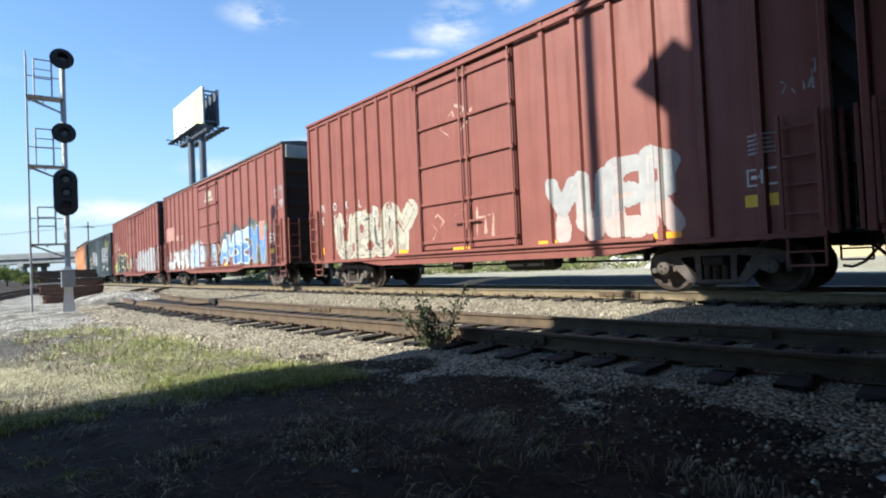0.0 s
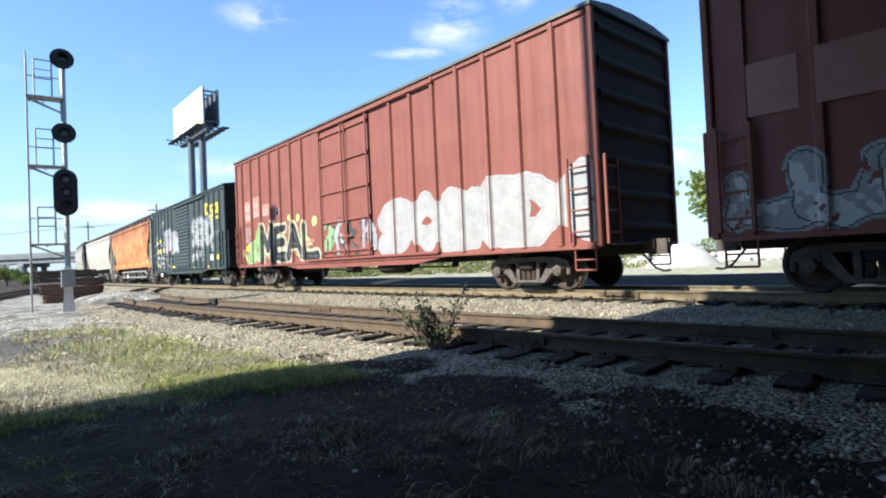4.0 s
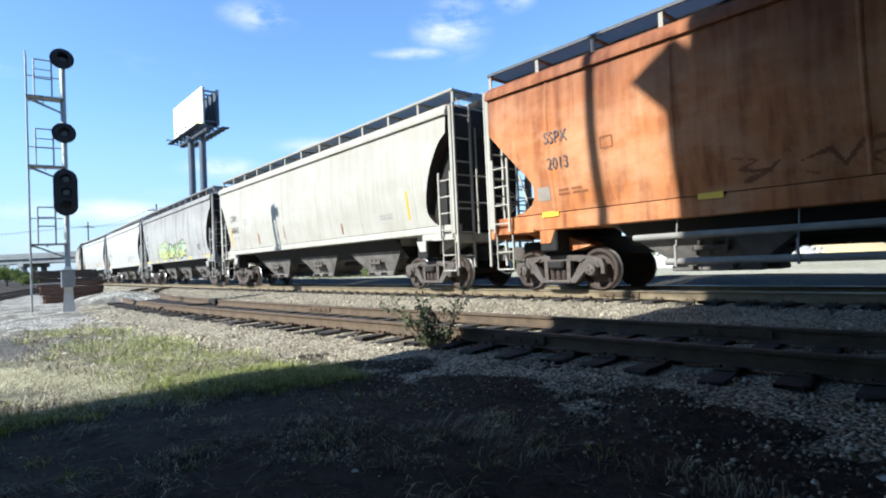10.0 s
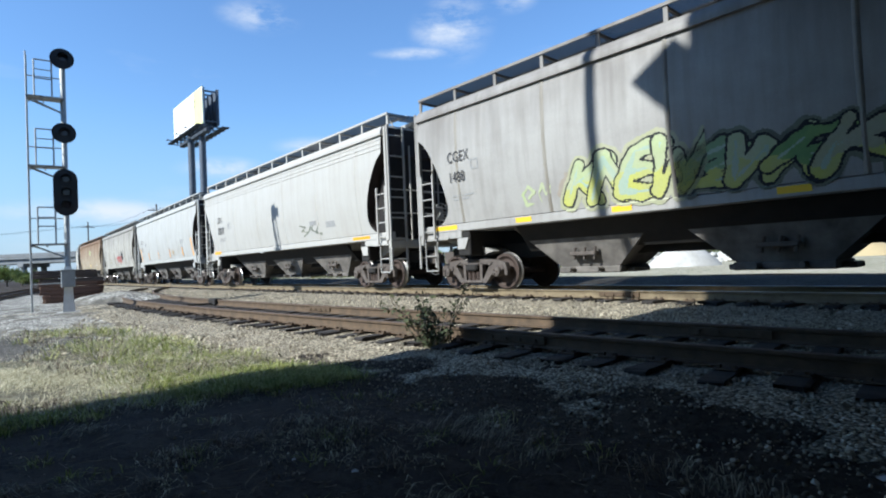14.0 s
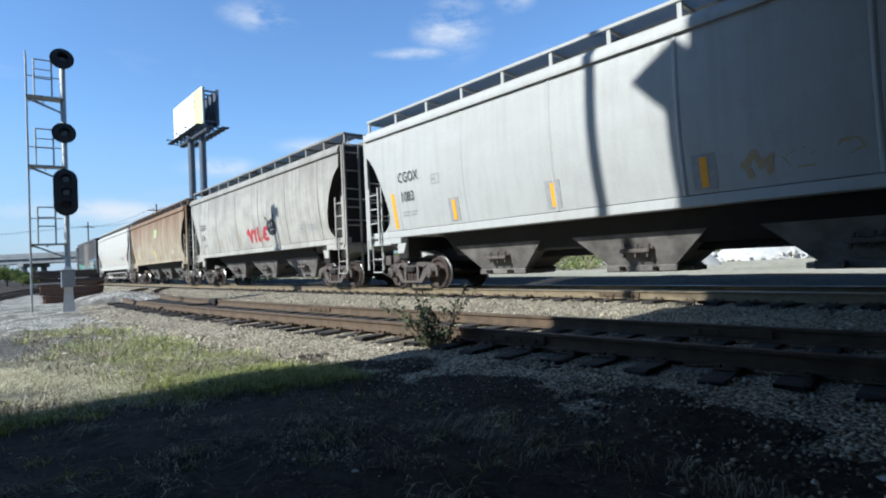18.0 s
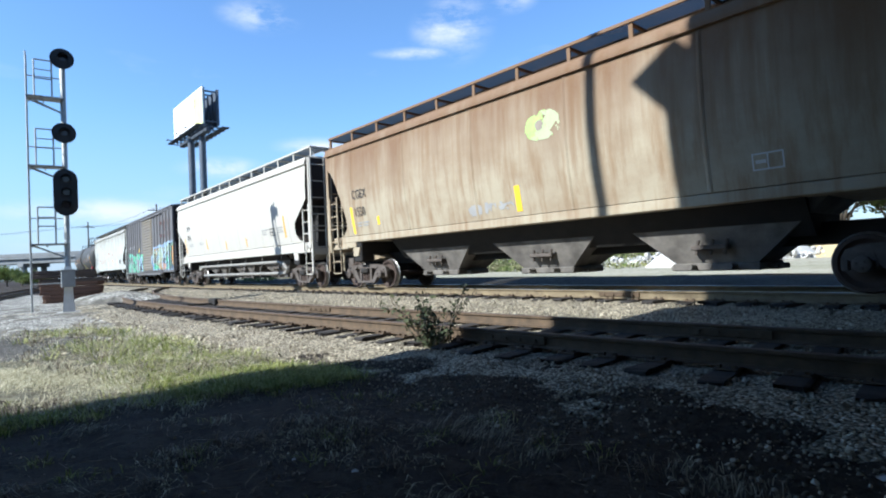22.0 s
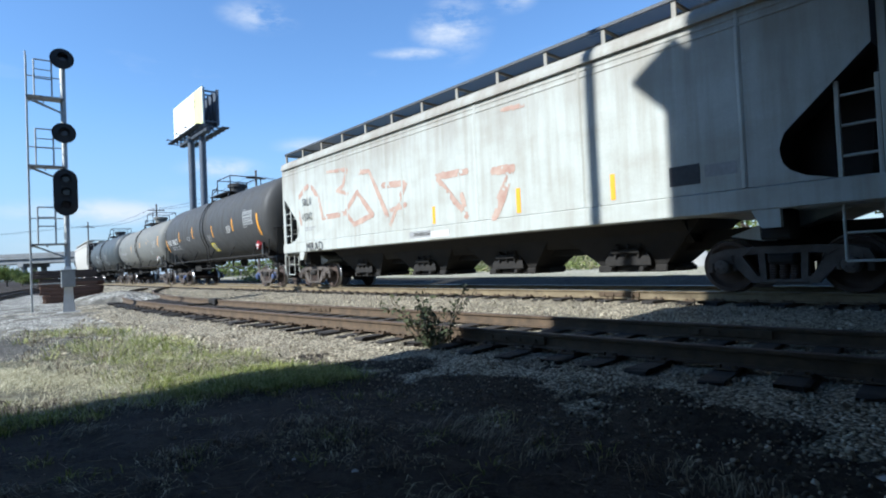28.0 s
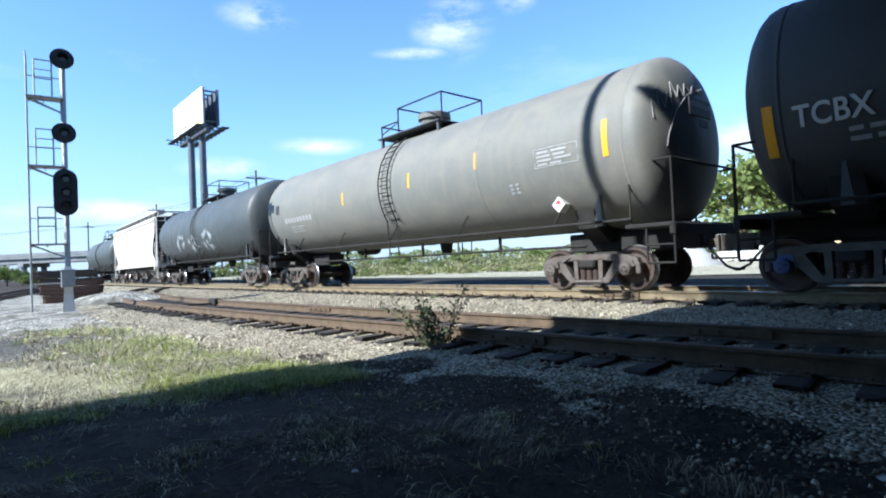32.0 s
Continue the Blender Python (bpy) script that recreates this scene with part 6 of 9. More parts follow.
def underframe(car, L, off, deep=0.0):
    b = Build()
    b.box(-L / 2, L / 2, -0.32, 0.32, 0.72, 1.05, 0.02)
    for x in np.linspace(-L / 2 + off + 1.6, L / 2 - off - 1.6, 7):
        b.prism([(-1.45, 0.98), (1.45, 0.98), (1.45, 0.90), (0.35, 0.72), (-0.35, 0.72), (-1.45, 0.90)], "x", x - 0.06, x + 0.06)
    for s in (-1, 1):
        b.box(s * (L / 2 - off) - 0.18, s * (L / 2 - off) + 0.18, -1.4, 1.4, 0.82, 1.02, 0.03)
    part("underframe", b, UNDER, car)
    b = Build()
    b.lathe([(0.0, -0.75), (0.18, -0.72), (0.22, -0.6), (0.22, 0.6), (0.18, 0.72), (0.0, 0.75)], (1.6, -0.75, 0.66), "x", 14)
    part("air_reservoir", b, UNDER, car)
    b = Build()
    b.box(-1.0, -0.55, -1.0, -0.6, 0.50, 0.80, 0.04)
    b.tube((-4.2, -0.95, 0.62), (-1.0, -0.95, 0.62), 0.03, 6)
    b.tube((-0.55, -0.8, 0.62), (4.5, -0.8, 0.60), 0.025, 6)
    for x in (-4.2, -2.6, 2.8, 4.5):
        b.box(x - 0.03, x + 0.03, -0.98, -0.78, 0.58, 0.95)
    part("brake_gear", b, UNDER, car)


def step_iron(car, mat, x, y=-1.52, z0=0.55, z1=1.05):
    b = Build()
    b.path([(x - 0.24, y, z1), (x - 0.24, y, z0), (x + 0.24, y, z0), (x + 0.24, y, z1)], 0.02)
    b.tube((x - 0.24, y, (z0 + z1) / 2), (x + 0.24, y, (z0 + z1) / 2), 0.018, 6)
    part("stirrup_step", b, mat, car)


def brake_wheel(car, mat, x, y, z, r=0.28):
    b = Build()
    n = 14
    ring = [(x, y + r * math.cos(2 * math.pi * i / n), z + r * math.sin(2 * math.pi * i / n)) for i in range(n + 1)]
    b.path(ring, 0.02, 5)
    for i in range(0, n, 3):
        b.tube((x, y, z), ring[i], 0.014, 5)
    b.tube((x - 0.14, y, z), (x + 0.04, y, z), 0.05, 8)
    part("brake_wheel", b, mat, car)


def boxcar(name, label, L, H, mat, door, posts, ribs="plug", door_mat=None, roof_mat=None, off=2.0, sill=0.95, hw=1.60, caps="grey", end_ribs=7):
    """A boxcar with outside posts. door: its two edges; posts: their places along the car."""
    car = thing(name, label, "boxcar", GROUP)
    q = hw - 0.07
    for s in (-1, 1):
        for xa, xb, d in ((-L / 2 + 0.04, door[0], 0.0), (door[1], L / 2 - 0.04, 0.0), (door[0], door[1], 0.14)):
            b = Build()
            b.box(xa, xb, s * (q - 0.06 - d), s * (q - d), sill, H - 0.10)
            part("side_sheet", b, mat, car)
    for s in (-1, 1):
        b = Build()
        b.box(s * (L / 2 - 0.06), s * (L / 2 - 0.12), -q + 0.061, q - 0.061, sill, H - 0.10)
        end = part("end_wall", b, ENDBLACK, car, "ribbed steel end, grimy and coloured black for shade")
        r = Build()
        r.prism([(s * (L / 2 - 0.06), -0.12), (s * (L / 2 + 0.03), -0.03), (s * (L / 2 + 0.03), 0.03), (s * (L / 2 - 0.06), 0.12)], "y", -q + 0.16, q - 0.16)
        rib = r.mesh("end_rib", ENDBLACK)
        for i in range(end_ribs):
            part("end_rib", rib, None, end, "", pose(0, 0, sill + 0.35 + (H - sill - 0.85) * i / (end_ribs - 1)))
        for y in (-1, 1):
            b = Build()
            b.box(s * (L / 2), s * (L / 2 - 0.12), y * (hw - 0.005), y * (hw - 0.13), sill - 0.05, H - 0.08, 0.02)
            part("corner_post", b, mat, car)
    b = Build()
    for x in posts:
        for s in (-1, 1):
            b = Build()
            b.prism([(x - 0.085, -q * s * -1), (x - 0.05, hw * s), (x + 0.05, hw * s), (x + 0.085, q * s)], "z", sill, H - 0.14)
            part("side_post", b, mat, car)
    b = Build()
    b.prism([(-hw - 0.03, H - 0.13), (-hw - 0.03, H - 0.06), (-0.9, H + 0.05), (0, H + 0.09), (0.9, H + 0.05), (hw + 0.03, H - 0.06), (hw + 0.03, H - 0.13)], "x", -L / 2 - 0.02, L / 2 + 0.02)
    for x in np.arange(-L / 2 + 0.7, L / 2 - 0.5, 1.1):
        b.prism([(-hw, H - 0.058), (0, H + 0.13), (hw, H - 0.058), (0, H + 0.08)], "x", x - 0.05, x + 0.05)
    part("roof", b, roof_mat or GALV, car, "peaked sheet-metal roof")
    for s in (-1, 1):
        b = Build()
        b.box(-L / 2 + 0.14, L / 2 - 0.14, s * (hw - 0.10), s * (hw - 0.02), H - 0.26, H - 0.132, 0.02)
        part("top_chord", b, mat, car)
        b = Build()
        b.box(-L / 2 + 0.14, L / 2 - 0.14, s * (hw - 0.16), s * (hw - 0.02), sill - 0.09, sill - 0.002, 0.015)
        b.prism([(door[0] - 3.2, sill - 0.09), (door[1] + 3.2, sill - 0.09), (door[1] + 2.0, sill - 0.24), (door[0] - 2.0, sill - 0.24)], "y", s * (hw - 0.15), s * (hw - 0.06))
        part("side_sill", b, mat, car)
        # door
        d = Build()
        y0, y1 = s * (q - 0.13), s * (hw - 0.045)
        d.box(door[0] + 0.05, door[1] - 0.05, y0, y1, sill + 0.10, H - 0.34, 0.02)
        dm = door_mat or mat
        door_ob = part("door", d, dm, car, "closed sliding door")
        if ribs == "corrugated":
            nr = 18
            e = Build()
            e.prism([(s * (hw - 0.046), -0.07), (s * (hw + 0.005), -0.015), (s * (hw + 0.005), 0.015), (s * (hw - 0.046), 0.07)], "x", door[0] + 0.14, door[1] - 0.14)
            ridge = e.mesh("door_corrugation", dm)
            for i in range(nr):
                part("door_corrugation", ridge, None, door_ob, "", pose(0, 0, sill + 0.25 + (H - sill - 0.75) * i / (nr - 1)))
        if ribs == "plug":
            w = door[1] - door[0]
            for i in range(5):
                z = sill + 0.30 + (H - sill - 0.85) * i / 4
                e = Build()
                e.box(door[0] + 0.08, door[1] - 0.08, s * (hw - 0.044), s * (hw + 0.01), z - 0.04, z + 0.04, 0.012)
                part("door_rib", e, dm, door_ob)
            for f in (0.02, 0.50, 0.56, 0.97):
                e = Build()
                e.tube((door[0] + w * f, s * (hw + 0.03), sill + 0.05), (door[0] + w * f, s * (hw + 0.03), H - 0.36), 0.026, 6)
                for z in np.linspace(sill + 0.3, H - 0.6, 5):
                    e.box(door[0] + w * f - 0.05, door[0] + w * f + 0.05, s * (hw - 0.044), s * (hw + 0.045), z - 0.03, z + 0.03)
                part("lock_rod", e, dm, door_ob)
            e = Build()
            e.box(door[0] + w * 0.52, door[0] + w * 0.55, s * (hw + 0.01), s * (hw + 0.06), sill + 0.55, sill + 1.2, 0.01)
            e.box(door[0] + w * 0.40, door[0] + w * 0.66, s * (hw + 0.02), s * (hw + 0.05), sill + 0.72, sill + 0.78, 0.01)
            part("door_handle", e, dm, door_ob)
        for xa, za in ((door[0] - (door[1] - door[0]) * 0.35, sill), (door[0] - 0.2, H - 0.325)):
            b = Build()
            b.box(xa, door[1] + 3.1, s * (hw - 0.02), s * (hw + 0.048), za, za + 0.075, 0.012)
            part("door_rail", b, mat, car)
        for e in (-1, 1):
            ladder("ladder", car, mat, e * (L / 2 - 0.42), s * (hw + 0.06), sill + 0.05, sill + (1.75 if e * s > 0 else 1.75), 0.5)
            step_iron(car, mat, e * (L / 2 - 0.42), s * (hw - 0.08), 0.45, sill - 0.09)
    for e in (-1, 1):
        ladder("end_ladder", car, mat, e * (L / 2 + 0.07), -hw + 0.36, sill, sill + 1.75, 0.42, "y")
    for e in (-1, 1):
        b = Build()
        b.box(e * (L / 2 - 0.02), e * (L / 2 + 0.13), -1.25, 1.25, sill - 0.03, sill + 0.02, 0.01)
        part("crossover_step", b, GRATE, car)
    brake_wheel(car, mat, -L / 2 - 0.16, 0.7, 2.0)
    underframe(car, L, off)
    running_gear(car, L, off, caps)
    ps, hw2 = np.array(posts), hw

    def fn(x, z):
        if door[0] + 0.05 < x < door[1] - 0.05:
            return -(hw2 - 0.045) if ribs == "plug" else -(hw2 + 0.002)
        d = float(np.min(np.abs(ps - x)))
        return -hw2 if d < 0.05 else -(hw2 - 0.07 + 0.07 * max(0.0, (0.085 - d) / 0.035)) if d < 0.085 else -q
    return car, Skin(fn, -L / 2 + 0.1, L / 2 - 0.1, sill, H - 0.3)


def hopper_y(z, flat=False):
    """Half width of a covered hopper at height z: the side bellies out a little."""
    if flat:
        return float(np.interp(z, [1.0, 1.4, 4.2, 4.75], [1.50, 1.55, 1.55, 1.50]))
    return float(np.interp(z, [1.2, 1.7, 2.1, 2.6, 3.2, 3.8, 4.3, 4.75], [1.30, 1.385, 1.455, 1.53, 1.575, 1.575, 1.55, 1.50]))


PIPEGREY = plain("scuffed_pale_grey_pipe_paint", (0.26, 0.25, 0.225), 0.7, 0, 0.6, 4.0, (0.16, 0.14, 0.12))


def hopper(name, label, L, mat, H=4.75, bays=3, hole="curve", pipes=False, walk_h=0.42, off=1.55, flat=False, seams=6, trim=None, ladder_mat=None, caps="grey", lines=0, dark_top=False, hole_top=None, gate_mat=None):
    """A covered hopper car: bellied sides, cut-in slope sheets at the ends, chutes below and a walk on the roof."""
    car = thing(name, label, "hopper car", GROUP)
    lm = ladder_mat or mat
    deck = 1.32
    sill, rim = (1.49, 0.20) if hole == "curve" else (1.32, 0.36)
    yy = lambda z: hopper_y(z * 4.75 / H if z > 3 else z, flat)
    cut = 1.14 if hole == "curve" else 1.32
    hole_top = hole_top or (3.6 if hole == "tri" else 4.02)

    def e(z):
        if z > hole_top:
            return 0.16
        if hole == "tri":
            return float(np.interp(z, [sill + rim, 1.75, 1.87, 2.02, 2.25, 2.45, hole_top], [0.45 * cut, 0.72 * cut, 0.90 * cut, 0.985 * cut, cut, 0.94 * cut, 0.18]))
        k = (z - 2.15) / (hole_top - 2.15)
        return 0.16 + (cut - 0.16) * (max(0.0, 1 - k ** 1.5) ** 0.72 if k > 0 else math.sqrt(1 - 11.0 * k * k))
    b = Build()
    zs = [sill + rim + 0.01] + list(np.linspace(sill + rim + 0.09, hole_top, 16)) + [hole_top + 0.02] + list(np.linspace(hole_top + 0.15, H, 8))
    rings = []
    for z in zs:
        x, y = L / 2 - e(z), yy(z)
        rings.append([(x, -y, z), (x, y, z)] + [(-x, y, z), (-x, -y, z)])
    rings.append([(L / 2 - 0.2, -1.25, H + 0.07), (L / 2 - 0.2, 1.25, H + 0.07), (-L / 2 + 0.2, 1.25, H + 0.07), (-L / 2 + 0.2, -1.25, H + 0.07)])
    rings.append([(L / 2 - 0.3, -0.5, H + 0.12), (L / 2 - 0.3, 0.5, H + 0.12), (-L / 2 + 0.3, 0.5, H + 0.12), (-L / 2 + 0.3, -0.5, H + 0.12)])
    b.loft(rings)
    # end faces take the near-black slot, which paints in their shade
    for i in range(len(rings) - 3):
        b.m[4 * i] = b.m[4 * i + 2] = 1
    b.box(-L / 2 + cut + 0.02, L / 2 - cut - 0.02, -1.24, 1.24, sill, sill + rim + 0.009)
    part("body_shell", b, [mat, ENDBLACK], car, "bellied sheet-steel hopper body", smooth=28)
    for s in (-1, 1):
        b = Build()
        ys = yy(sill + rim / 2) + 0.02
        b.box(-L / 2 + 0.02, L / 2 - 0.02, s * (ys - 0.16), s * ys, sill, sill + rim, 0.02)
        for q in (-1, 1):
            b.box(q * (L / 2 - 1.5), q * (L / 2 - 0.02), s * (ys - 0.15), s * (ys - 0.01), deck, sill + 0.02, 0.015)
        b.prism([(L / 2 - 1.75, deck), (L / 2 - 1.35, deck), (L / 2 - 1.35, deck - 0.28), (L / 2 - 1.62, deck - 0.28)], "y", s * (ys - 0.12), s * (ys - 0.005))
        b.prism([(-L / 2 + 1.75, deck), (-L / 2 + 1.35, deck), (-L / 2 + 1.35, deck - 0.28), (-L / 2 + 1.62, deck - 0.28)], "y", s * (ys - 0.12), s * (ys - 0.005))
        part("side_sill", b, mat, car)
        b = Build()
        b.prism([(s * (yy(H) - 0.06), H - 0.27), (s * (yy(H) + 0.10), H - 0.27), (s * (yy(H) + 0.105), H - 0.20), (s * (yy(H) + 0.06), H - 0.08), (s * (yy(H) - 0.02), H - 0.005), (s * (yy(H) - 0.06), H - 0.01)], "x", -L / 2 + 0.1, L / 2 - 0.1)
        part("top_chord", b, trim or mat, car)
        for i in range(seams):
            x = -L / 2 + cut + 0.5 + (L - 2 * cut - 1.0) * i / (seams - 1)
            b = Build()
            zz = np.linspace(sill + rim + 0.01, H - 0.26, 12)
            ring = [[(x - 0.05, s * (yy(z) - 0.002), z), (x - 0.014, s * (yy(z) + 0.018), z), (x + 0.014, s * (yy(z) + 0.018), z), (x + 0.05, s * (yy(z) - 0.002), z)] for z in zz]
            b.loft(ring)
            part("weld_seam", b, SEAMGRIME if mat in (BUFF, GREYWHITE) else mat, car)
        for i in range(lines):
            z = H - 0.38 - 0.13 * i
            b = Build()
            b.box(-L / 2 + 0.18, L / 2 - 0.18, s * (yy(z) - 0.02), s * (yy(z) + 0.014), z - 0.022, z + 0.022, 0.008)
            part("side_rib", b, mat, car)
    # ends: platform, posts, ladders and rails
    for s in (-1, 1):
        b = Build()
        b.box(s * (L / 2 - cut + 0.1), s * (L / 2 + 0.02), -1.40, 1.40, deck - 0.02, deck + 0.06, 0.01)
        b.box(s * (L / 2 - 0.08), s * (L / 2 + 0.06), -1.45, 1.45, deck - 0.12, deck + 0.12, 0.02)
        part("end_platform", b, mat, car)
        for y in (-1, 1):
            b = Build()
            b.box(s * (L / 2 - 0.10), s * (L / 2 + 0.0), y * 1.40, y * 1.50, deck + 0.12, H - 0.03, 0.012)
            part("corner_post", b, lm, car)
            ladder("end_ladder", car, lm, s * (L / 2 + 0.05), y * 1.17, deck - 0.75, H + 0.02, 0.56, "y", 7)
            ladder("side_ladder", car, lm, s * (L / 2 - 0.36), y * 1.47, deck + 0.02, 3.05, 0.46, "x", 4)
            step_iron(car, lm, s * (L / 2 - 0.36), y * 1.40, 0.50, deck - 0.02)
            b = Build()
            b.tube((s * (L / 2 - 0.9), y * 0.9, deck + 0.06), (s * (L / 2 - 0.45), y * 0.9, 2.7), 0.03, 6)
            b.tube((s * (L / 2 - 0.10), y * 0.55, deck + 0.1), (s * (L / 2 - 0.10), y * 0.55, H - 0.5), 0.03, 6)
            part("end_brace", b, lm, car)
        b = Build()
        for z in (2.25, 2.95):
            b.tube((s * (L / 2 - 0.02), -1.42, z), (s * (L / 2 - 0.02), 1.42, z), 0.02, 6)
        part("end_handrail", b, lm, car)
        b = Build()
        b.prism([(s * (L / 2 - cut), deck), (s * (L / 2 - cut + 0.8), deck), (s * (L / 2 - cut - 0.5), 0.85), (s * (L / 2 - cut - 1.0), 0.95)], "y", -0.9, 0.9)
        part("slope_sheet", b, mat, car)
    brake_wheel(car, lm, L / 2 + 0.12, 0.45, 2.3)
    b = Build()
    b.box(L / 2 - 0.06, L / 2 + 0.06, 0.28, 0.62, 2.05, 2.5, 0.03)
    part("brake_housing", b, lm, car)
    # roof walk
    wy, wz = 1.36, H + walk_h
    n = int(round((L - 0.2) / 1.42))
    for s in (-1, 1):
        b = Build()
        x0, x1 = -L / 2 + 0.02, L / 2 - 0.02
        b.box(x0, x1, s * 0.67, s * (wy - 0.02), wz - 0.05, wz - 0.02)
        part("roof_walk", b, EXPANDED, car, "expanded steel roof walk")
        for ya, yb in ((wy - 0.02, wy + 0.02), (0.64, 0.67)):
            b = Build()
            b.box(x0, x1, s * ya, s * yb, wz - 0.07, wz, 0.006)
            part("walk_edge", b, lm if not dark_top else GRATE, car)
        for i in range(n + 1):
            x = x0 + 0.05 + (x1 - x0 - 0.1) * i / n
            b = Build()
            b.box(x - 0.045, x + 0.045, s * (wy - 0.045), s * (wy - 0.01), H - 0.01, wz - 0.02, 0.006)
            b.box(x - 0.03, x + 0.03, s * 0.66, s * (wy - 0.02), wz - 0.11, wz - 0.06)
            part("walk_bracket", b, lm, car)
    for s in (-1, 1):
        b = Build()
        b.box(s * (L / 2 - 0.55), s * (L / 2 + 0.05), -0.63, 0.63, wz - 0.06, wz - 0.02, 0.01)
        part("end_walk", b, EXPANDED, car)
        for y in (-1, 1):
            b = Build()
            b.tube((s * (L / 2 - 0.15), y * (wy - 0.03), wz), (s * (L / 2 + 0.06), y * 1.22, H - 0.02), 0.02, 6)
            part("walk_stay", b, lm, car)
        # added near-black block that stands in for the shade inside the end opening
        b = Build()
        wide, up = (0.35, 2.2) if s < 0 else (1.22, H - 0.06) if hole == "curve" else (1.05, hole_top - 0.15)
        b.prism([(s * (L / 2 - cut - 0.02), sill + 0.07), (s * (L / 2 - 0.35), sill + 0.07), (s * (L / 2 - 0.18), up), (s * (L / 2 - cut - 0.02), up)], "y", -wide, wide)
        part("end_shade_fill", b, UNDER, car, "near-black fill standing in for shade under the slope sheet")
    for i in range(5):
        x = -L / 2 + L * (i + 0.5) / 5
        b = Build()
        b.box(x - L / 11, x + L / 11, -0.34, 0.34, H + 0.10, H + 0.30, 0.04)
        part("hatch_cover", b, mat, car)
    # chutes
    inner = L - 2 * (off + 1.25)
    for i in range(bays):
        xc = -inner / 2 + inner * (i + 0.5) / bays
        h = inner / bays / 2
        b = Build()
        b.loft([[(xc + sx * (h - 0.02), sy * 0.98, sill + 0.01) for sx, sy in ((1, -1), (1, 1), (-1, 1), (-1, -1))],
                [(xc + sx * 0.72, sy * 0.56, 0.50) for sx, sy in ((1, -1), (1, 1), (-1, 1), (-1, -1))]])
        c = part("chute", b, UNDER if gate_mat else CHUTE, car, "grimy discharge chute")
        b = Build()
        b.box(xc - 0.76, xc + 0.76, -0.62, 0.62, 0.36, 0.50, 0.02)
        b.box(xc - 0.95, xc + 0.95, -0.30, 0.30, 0.36, 0.46, 0.02)
        b.tube((xc - 0.35, -0.85, 0.44), (xc - 0.35, -0.5, 0.44), 0.05, 8)
        b.tube((xc + 0.35, -0.85, 0.44), (xc + 0.35, -0.5, 0.44), 0.05, 8)
        if gate_mat:
            b.loft([[(xc + sx * 0.38, sy * 0.70, 0.85) for sx, sy in ((1, -1), (1, 1), (-1, 1), (-1, -1))],
                    [(xc + sx * 0.50, sy * 0.75, 0.60) for sx, sy in ((1, -1), (1, 1), (-1, 1), (-1, -1))],
                    [(xc + sx * 0.50, sy * 0.75, 0.50) for sx, sy in ((1, -1), (1, 1), (-1, 1), (-1, -1))]])
        part("outlet_gate", b, gate_mat or CHUTE, c)
        b = Build()
        for dx in (-0.25, 0.0, 0.25):
            b.tube((xc + dx, -0.76, 0.66), (xc + dx + 0.08, -0.82, 0.92), 0.03, 6)
        b.box(xc - 0.32, xc + 0.32, -0.84, -0.66, 0.74, 0.83, 0.02)
        part("vibrator_bracket", b, gate_mat or CAST, c)
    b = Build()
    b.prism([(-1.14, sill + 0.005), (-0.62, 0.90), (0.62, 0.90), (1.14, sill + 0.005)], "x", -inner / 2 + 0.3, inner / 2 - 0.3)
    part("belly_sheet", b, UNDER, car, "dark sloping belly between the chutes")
    if pipes:
        b = Build()
        y = -1.28
        b.path([(-inner / 2 + 0.7, y, 1.02), (inner / 2 - 0.6, y, 1.02), (inner / 2 - 0.1, y, 0.95), (inner / 2 + 0.25, y, 0.72), (inner / 2 + 0.1, y, 0.56), (-inner / 2 + 1.3, y, 0.56)], 0.062, 12)
        part("discharge_pipe", b, PIPEGREY, car, "long side discharge pipe")
        for x in np.linspace(-inner / 2 + 1.5, inner / 2 - 0.4, 6):
            b = Build()
            b.box(x - 0.02, x + 0.02, y - 0.075, y - 0.055, 0.47, 0.86, 0.004)
            b.tube((x, y - 0.02, 0.80), (x + 0.02, y + 0.05, sill), 0.014, 6)
            part("pipe_hanger", b, PIPEGREY, car)
    b = Build()
    b.box(-L / 2, L / 2, -0.30, 0.30, 0.74, 1.12, 0.02)
    for s in (-1, 1):
        b.box(s * (L / 2 - off) - 0.22, s * (L / 2 - off) + 0.22, -1.35, 1.35, 0.86, sill, 0.03)
    part("centre_sill", b, UNDER, car)
    running_gear(car, L, off, caps)
    return car, Skin(lambda x, z: -(yy(z) + (0.02 if z < sill + rim + 0.01 else 0.0)), -L / 2 + cut + 0.1, L / 2 - cut - 0.1, sill, H - 0.25)


TANK_R, TANK_Z = 1.74, 3.06


